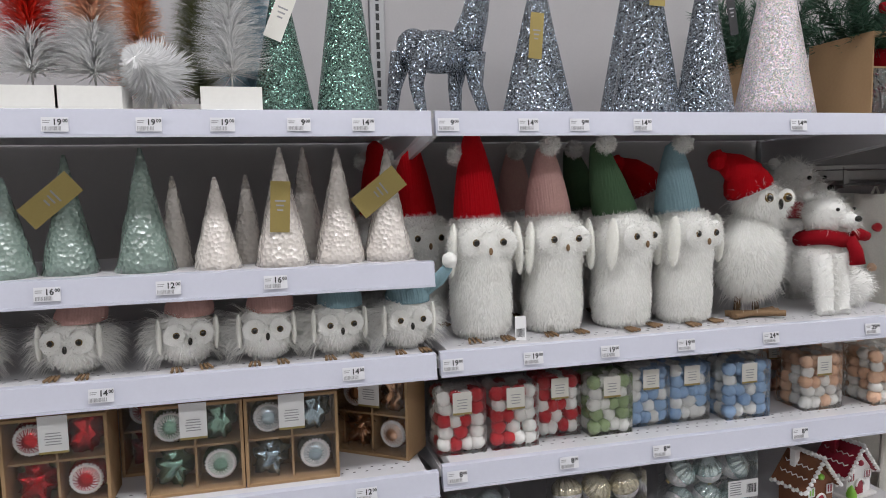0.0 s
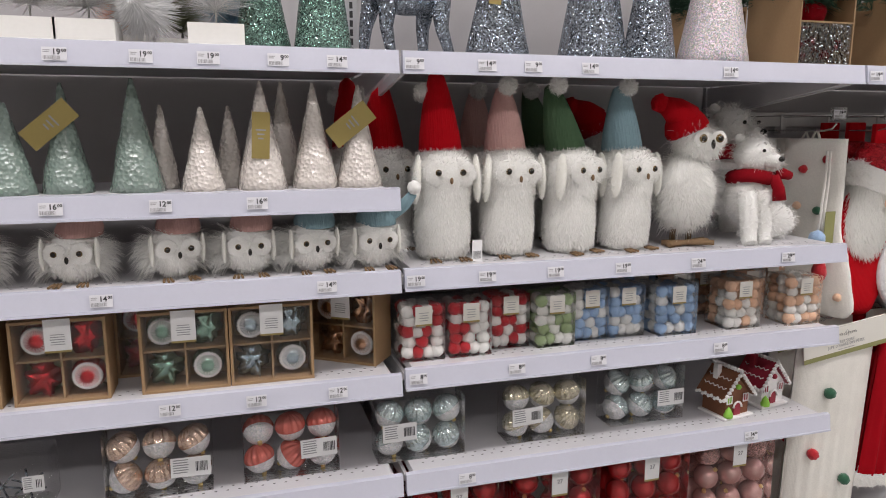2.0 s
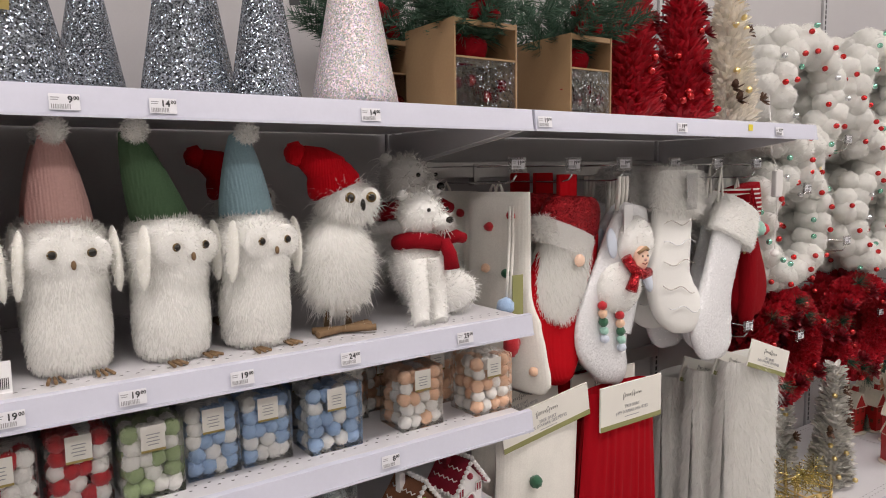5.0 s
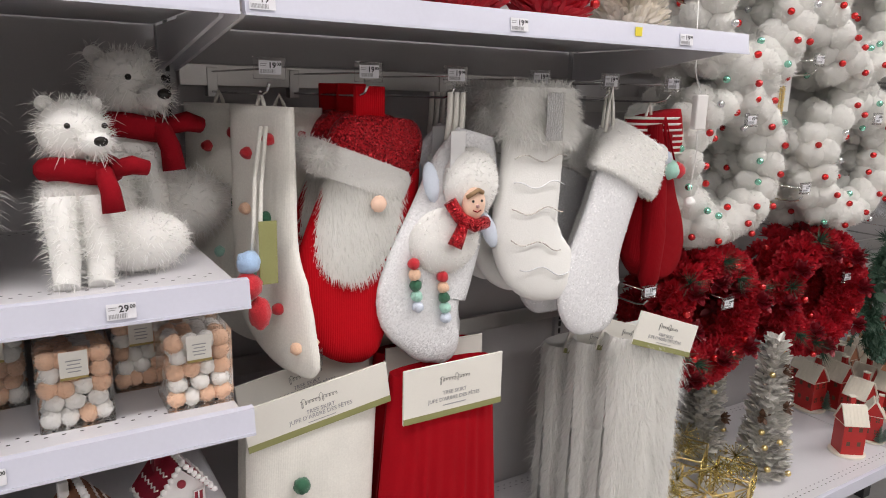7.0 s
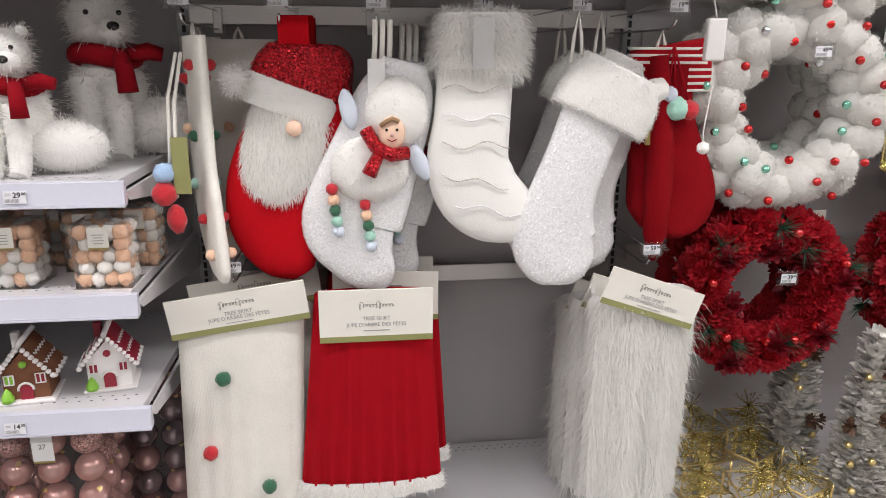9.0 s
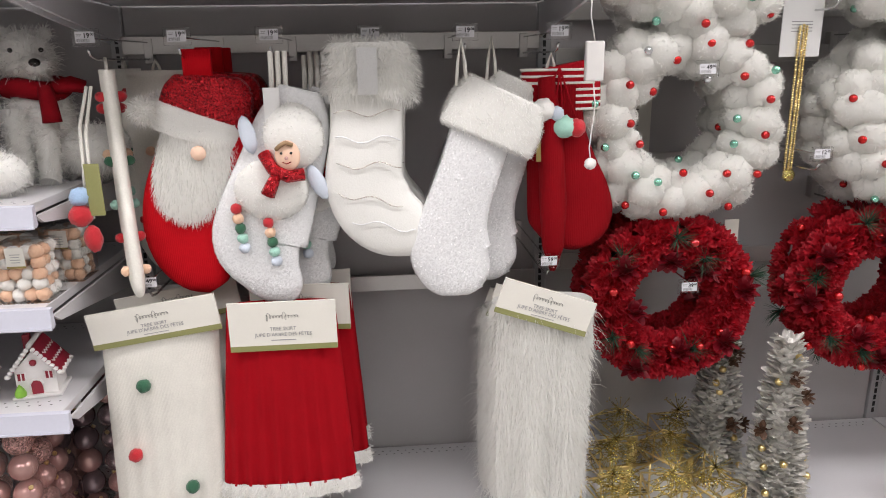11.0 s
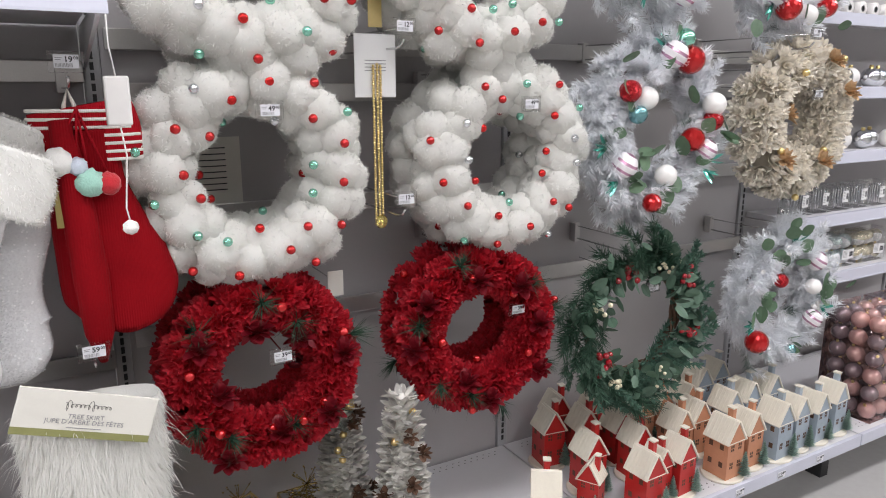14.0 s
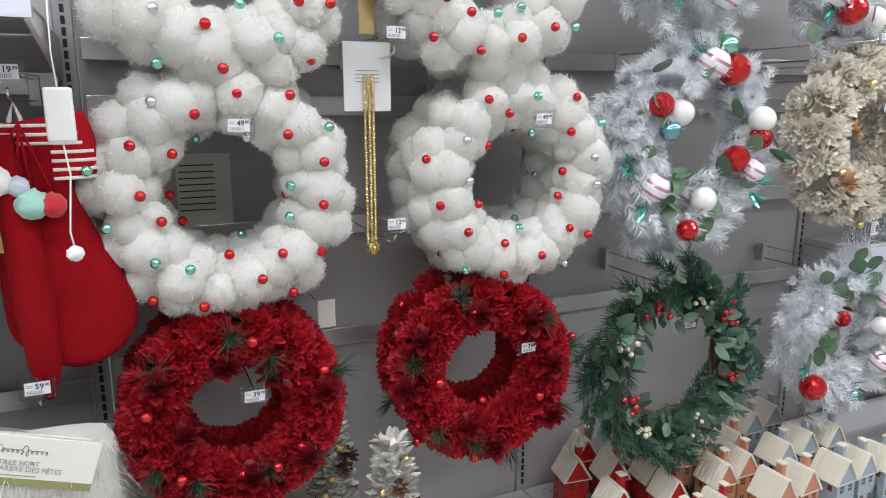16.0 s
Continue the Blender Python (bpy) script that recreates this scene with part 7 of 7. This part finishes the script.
for x, z in ((2.96, 0.99), (2.93, 0.62), (3.67, 1.28)):
    bl = thing("blank_ticket_holder", "empty white plastic ticket holder", "ticket holder", (x, 0.4, z), "empty ticket holders")
    part("plate", cube(-0.022, 0.022, 0, 0.003, -0.04, 0.03, bevel=0.001), CREAM_CARD, bl)
    part("arm", tube(bmesh.new(), [(0, 0.003, 0.0), (0, BACK - 0.436, 0.0)], 0.0018, 6), WIRE, bl)

# ---- little ceramic houses on the base deck ----
RED_CLAY = mat("red_glazed_clay", (0.46, 0.02, 0.018), 0.35, 0, 90, 0.12, 0.1, per_object=0.08)
ORANGE_CLAY = mat("terracotta_glaze", (0.56, 0.25, 0.14), 0.5, 0, 90, 0.12, 0.1, per_object=0.08)
BLUE_CLAY = mat("grey_blue_glaze", (0.36, 0.42, 0.48), 0.5, 0, 90, 0.12, 0.1, per_object=0.08)
ROOF = mat("cream_roof", (0.72, 0.67, 0.57), 0.5, 0, 110, 0.08, 0.15)
FROSTED_GREEN = mat("frosted_bristle", (0.3, 0.42, 0.36), 0.6, 0, 80, 0.3, 0, translucent=0.1, per_island=0.3)


def mini_tree(h):
    n = 330
    s, ang = rng.random(n), rng.random(n) * 6.28
    p = np.c_[np.zeros(n), np.zeros(n), 0.004 + h * s]
    nr = np.c_[np.cos(ang), np.sin(ang), 0.35 + 0 * s]
    v, f = blades(p, nr, 1.0, 0.0016, (0, 0, 0), 0.05, 0.0, 0.0)
    v = v.reshape(-1, 5, 3)
    v = p[:, None] + (v - p[:, None]) * (0.027 * (1 - s * 0.9))[:, None, None]
    sd = np.c_[-np.sin(ang), np.cos(ang), np.zeros(n)] * 0.0019
    v[:, 0] -= sd
    v[:, 1] += sd
    v[:, 2] += sd
    v[:, 3] -= sd
    me = bpy.data.meshes.new("mini_tree")
    me.from_pydata(v.reshape(-1, 3).tolist(), [], f)
    me.materials.append(FROSTED_GREEN)
    return me


TREES = [mini_tree(0.085), mini_tree(0.062)]


def town_house(clay, word, w=0.079, d=0.086, eave=0.142, ridge=0.207):
    hs = thing("ceramic_house", "%s ceramic house with a cream roof and tiny trees" % word, "ceramic house", (0, 0, 0), word + " ceramic houses")
    bm = bmesh.new()
    lathe(bm, [(0.066, 0), (0.068, 0.004), (0.064, 0.009)], 20)
    part("base", bm, ROOF, hs, "cream snow base")
    part("wall", prism(bmesh.new(), [(-w / 2, 0.008), (w / 2, 0.008), (w / 2, eave), (0, ridge - 0.008), (-w / 2, eave)], -d / 2, d / 2), clay, hs)
    slope = math.atan2(ridge - eave, w / 2)
    ln = math.hypot(ridge - eave, w / 2) + 0.008
    for s in (-1, 1):
        r = part("roof", cube(0, ln, -d / 2 - 0.005, d / 2 + 0.005, 0, 0.007, bevel=0.002), ROOF, hs)
        r.matrix_basis = Matrix.Translation((0, 0, ridge - 0.006)) @ Matrix.Rotation(0 if s > 0 else math.pi, 4, "Z") @ Matrix.Rotation(slope, 4, "Y")
        rib = bmesh.new()
        for i in range(6):
            box(rib, 0.002, ln - 0.002, -d / 2 + d * (i + 0.5) / 6 - 0.0008, -d / 2 + d * (i + 0.5) / 6 + 0.0008, 0.0071, 0.0085)
        part("roof_ribs", rib, ROOF, r)
    ch = part("chimney", cube(0.012, 0.03, -0.012, 0.008, ridge - 0.05, ridge + 0.02, bevel=0.002), clay, hs)
    part("chimney_cap", cube(0.009, 0.033, -0.015, 0.011, ridge + 0.0202, ridge + 0.026, bevel=0.002), ROOF, ch)
    for fz in (0.055, 0.115):
        for fx in (-0.018, 0.018):
            for dx in (-0.0045, 0.0045):
                for dz in (-0.006, 0.006):
                    part("window", cube(fx + dx - 0.0032, fx + dx + 0.0032, -d / 2 - 0.0006, -d / 2 + 0.001, fz + dz - 0.0045, fz + dz + 0.0045), CONE_BROWN, hs)
        for fy in (-0.02, 0.02):
            for sx in (-1, 1):
                part("window", cube(sx * (w / 2) - 0.0008, sx * (w / 2) + 0.0006, fy - 0.007, fy + 0.007, fz - 0.009, fz + 0.009), CONE_BROWN, hs)
    part("string_course", cube(-w / 2 - 0.0015, w / 2 + 0.0015, -d / 2 - 0.0015, d / 2 + 0.0015, eave - 0.012, eave - 0.0095), ROOF, hs)
    use("tiny_tree", TREES[0], hs, pose(0.034, -d / 2 - 0.012, 0.006))
    use("tiny_tree", TREES[1], hs, pose(0.056, -d / 2 + 0.022, 0.006))
    return hs


for clay, word, spots in ((RED_CLAY, "red", ((3.485, 0.13, 93, 0.95), (3.675, 0.145, -22, 0.82), (3.815, 0.06, 40, 1.0), (3.905, 0.1, 40, 0.85), (3.985, 0.085, 42, 0.95), (3.74, 0.235, 35, 1.0), (3.73, 0.43, 30, 1.0), (3.84, 0.38, 30, 1.0),
                                             (3.83, 0.52, 30, 1.0), (3.95, 0.33, 36, 0.95), (3.93, 0.22, 36, 0.95), (3.97, 0.47, 30, 1.0))),
                          (ORANGE_CLAY, "orange", ((4.195, 0.075, 40, 1.05), (4.32, 0.09, 40, 1.0), (4.12, 0.22, 38, 1.0), (4.23, 0.24, 38, 1.0), (4.08, 0.36, 36, 1.0), (4.2, 0.38, 36, 1.0), (4.31, 0.36, 36, 1.0), (4.12, 0.51, 36, 1.0), (4.24, 0.52, 36, 1.0))),
                          (BLUE_CLAY, "grey blue", ((4.455, 0.075, 40, 1.05), (4.57, 0.085, 40, 1.0), (4.685, 0.08, 42, 0.95), (4.81, 0.09, 42, 1.0), (4.4, 0.24, 38, 1.0), (4.53, 0.26, 38, 1.0), (4.66, 0.26, 38, 1.0), (4.36, 0.5, 38, 1.0), (4.48, 0.44, 36, 1.0), (4.6, 0.46, 36, 1.0)))):
    first = None
    for x, y, turn, sc in spots:
        if first is None:
            first = town_house(clay, word)
            first.matrix_basis = pose(x, y, DECK, 0, 0, turn - 38) @ Matrix.Scale(sc, 4)
        else:
            c = copy_thing(first, pose(x, y, DECK, 0, 0, turn - 38))
            c.scale = (sc, sc, sc)

# frosted petal trees and gold pieces under the wreaths
petal_tree(3.055, 0.2, DECK, 0.095, 0.52, WHITE_PETAL, "frosted white petal cone tree with a pine cone tip", 0.044, berry=GOLD, rows=34)
petal_tree(2.955, 0.38, DECK, 0.09, 0.5, WHITE_PETAL, "frosted white petal cone tree with a pine cone tip", 0.044, berry=GOLD, rows=34)


def gold_gift(x, y, s, turn):
    """An open gift shape of gold wire with a star of glitter wire."""
    g = thing("gold_gift", "gold glitter wire gift box with a star", "gold ornament", (x, y, DECK), "gold wire gifts", turn)
    e = s / 2
    for zz in (0.004, s * 0.7):
        part("frame", tube(bmesh.new(), [(-e, -e, zz), (e, -e, zz), (e, e, zz), (-e, e, zz)], 0.0035, 5, closed=True), GOLD, g)
    for sx in (-1, 1):
        for sy in (-1, 1):
            part("corner_bar", tube(bmesh.new(), [(sx * e, sy * e, 0.0), (sx * e, sy * e, s * 0.7)], 0.0035, 5), GOLD, g)
    mesh_wire = bmesh.new()
    for i in range(46):
        a, b = (Vector((rng.uniform(-e, e), -e + rng.uniform(-0.004, 0.004), rng.uniform(0, s * 0.7))) for _ in range(2))
        tube(mesh_wire, [a, (a + b) / 2 + Vector((0, -0.006, 0.006)), b], 0.0011, 4)
    tagged(part("tangled_wire", mesh_wire, GOLD_GLITTER, g, "tangle of gold glitter wire"), kind="stuff")
    part("ribbon", cube(-e * 0.18, e * 0.18, -e - 0.004, -e + 0.002, 0.0, s * 0.7), GOLD, g)
    top_wire = bmesh.new()
    for i in range(40):
        a, b = (Vector((rng.uniform(-e, e), rng.uniform(-e, e), s * 0.7 + rng.uniform(-0.004, 0.012))) for _ in range(2))
        tube(top_wire, [a, (a + b) / 2 + Vector((0, 0, 0.012)), b], 0.0012, 4)
    tagged(part("top_wire", top_wire, GOLD_GLITTER, g), kind="stuff")
    star = bmesh.new()
    for i in range(26):
        d = Vector(rng.normal(size=3)).normalized()
        c = Vector((0, 0, s * 0.7 + 0.05))
        tube(star, [c, c + d * rng.uniform(0.03, 0.06)], 0.0012, 4)
        tip = c + d * 0.05
        ball(star, tuple(tip), 0.003, 1)
    tagged(part("star_burst", star, GOLD_GLITTER, g), kind="stuff")
    return g


for x, y, s, turn in ((2.56, 0.16, 0.13, 12), (2.72, 0.14, 0.14, -10), (2.86, 0.17, 0.12, 25), (2.62, 0.32, 0.15, 5), (2.79, 0.33, 0.15, 30), (2.5, 0.42, 0.16, 0), (2.68, 0.47, 0.16, 15), (2.88, 0.48, 0.14, 0)):
    gold_gift(x, y, s, turn)

# ---- far bay ----
for i, (x0, c) in enumerate(((4.99, "mauve"), (5.24, "mauve"), (5.49, "pink"), (5.74, "mauve"))):
    bauble_tub(x0, x0 + 0.235, 0.03, c, "clear box of %s and pink baubles" % c, rows=6)
for i, x0 in enumerate((4.98, 5.22, 5.46)):
    six_box(x0, x0 + 0.21, 0.42, ("champagne", "aqua", "champagne")[i], "clear box of six pale ribbed baubles", z=0.72)
SILVER_WIRE = SILVER_METAL
for i, x0 in enumerate((4.96, 5.1, 5.24, 5.38, 5.52)):
    cb = thing("icicle_box", "clear box of slim silver icicle ornaments", "ornament box", (x0 + 0.06, 0.42, 0.98), "boxes of icicles")
    shell(cb, 0.12, 0.08, 0.11)
    for k in range(6):
        part("icicle", lathe(bmesh.new(), [(0.001, 0.006), (0.005, 0.04), (0.007, 0.09), (0.002, 0.1)], 8, (-0.048 + 0.019 * k, 0.03, 0)), SILVER_WIRE, cb)
    barcode(cb, 0.04, 0.05, (0.0, -0.001, 0.06))
for z in (1.24, 1.5):
    for i in range(9):
        o = thing("large_bauble", "large silver glass bauble", "bauble", (5.0 + 0.1 * i, 0.44 + 0.03 * (i % 2), z), "large baubles")
        part("globe", ball(bmesh.new(), (0, 0, 0.04), 0.04, 3), SILVER_METAL if i % 3 else SATIN_WHITE, o)
        part("cap", lathe(bmesh.new(), [(0.009, 0.078), (0.008, 0.09)], 10), GOLD, o)
for i in range(7):
    o = thing("ribbon_spool", "silver ribbon spool hanging from a hook", "ribbon spool", (4.98 + 0.09 * i, 0.44, 1.78 + 0.028), "ribbon spools")
    part("reel", lathe(bmesh.new(), [(0.012, -0.02), (0.028, -0.02), (0.028, 0.02), (0.012, 0.02)], 18, m=Matrix.Rotation(math.pi / 2, 4, "X"), cap=False), SATIN_WHITE, o)
    part("ribbon", lathe(bmesh.new(), [(0.024, -0.012), (0.024, 0.012)], 18, m=Matrix.Rotation(math.pi / 2, 4, "X"), cap=True), SILVER_METAL, o)
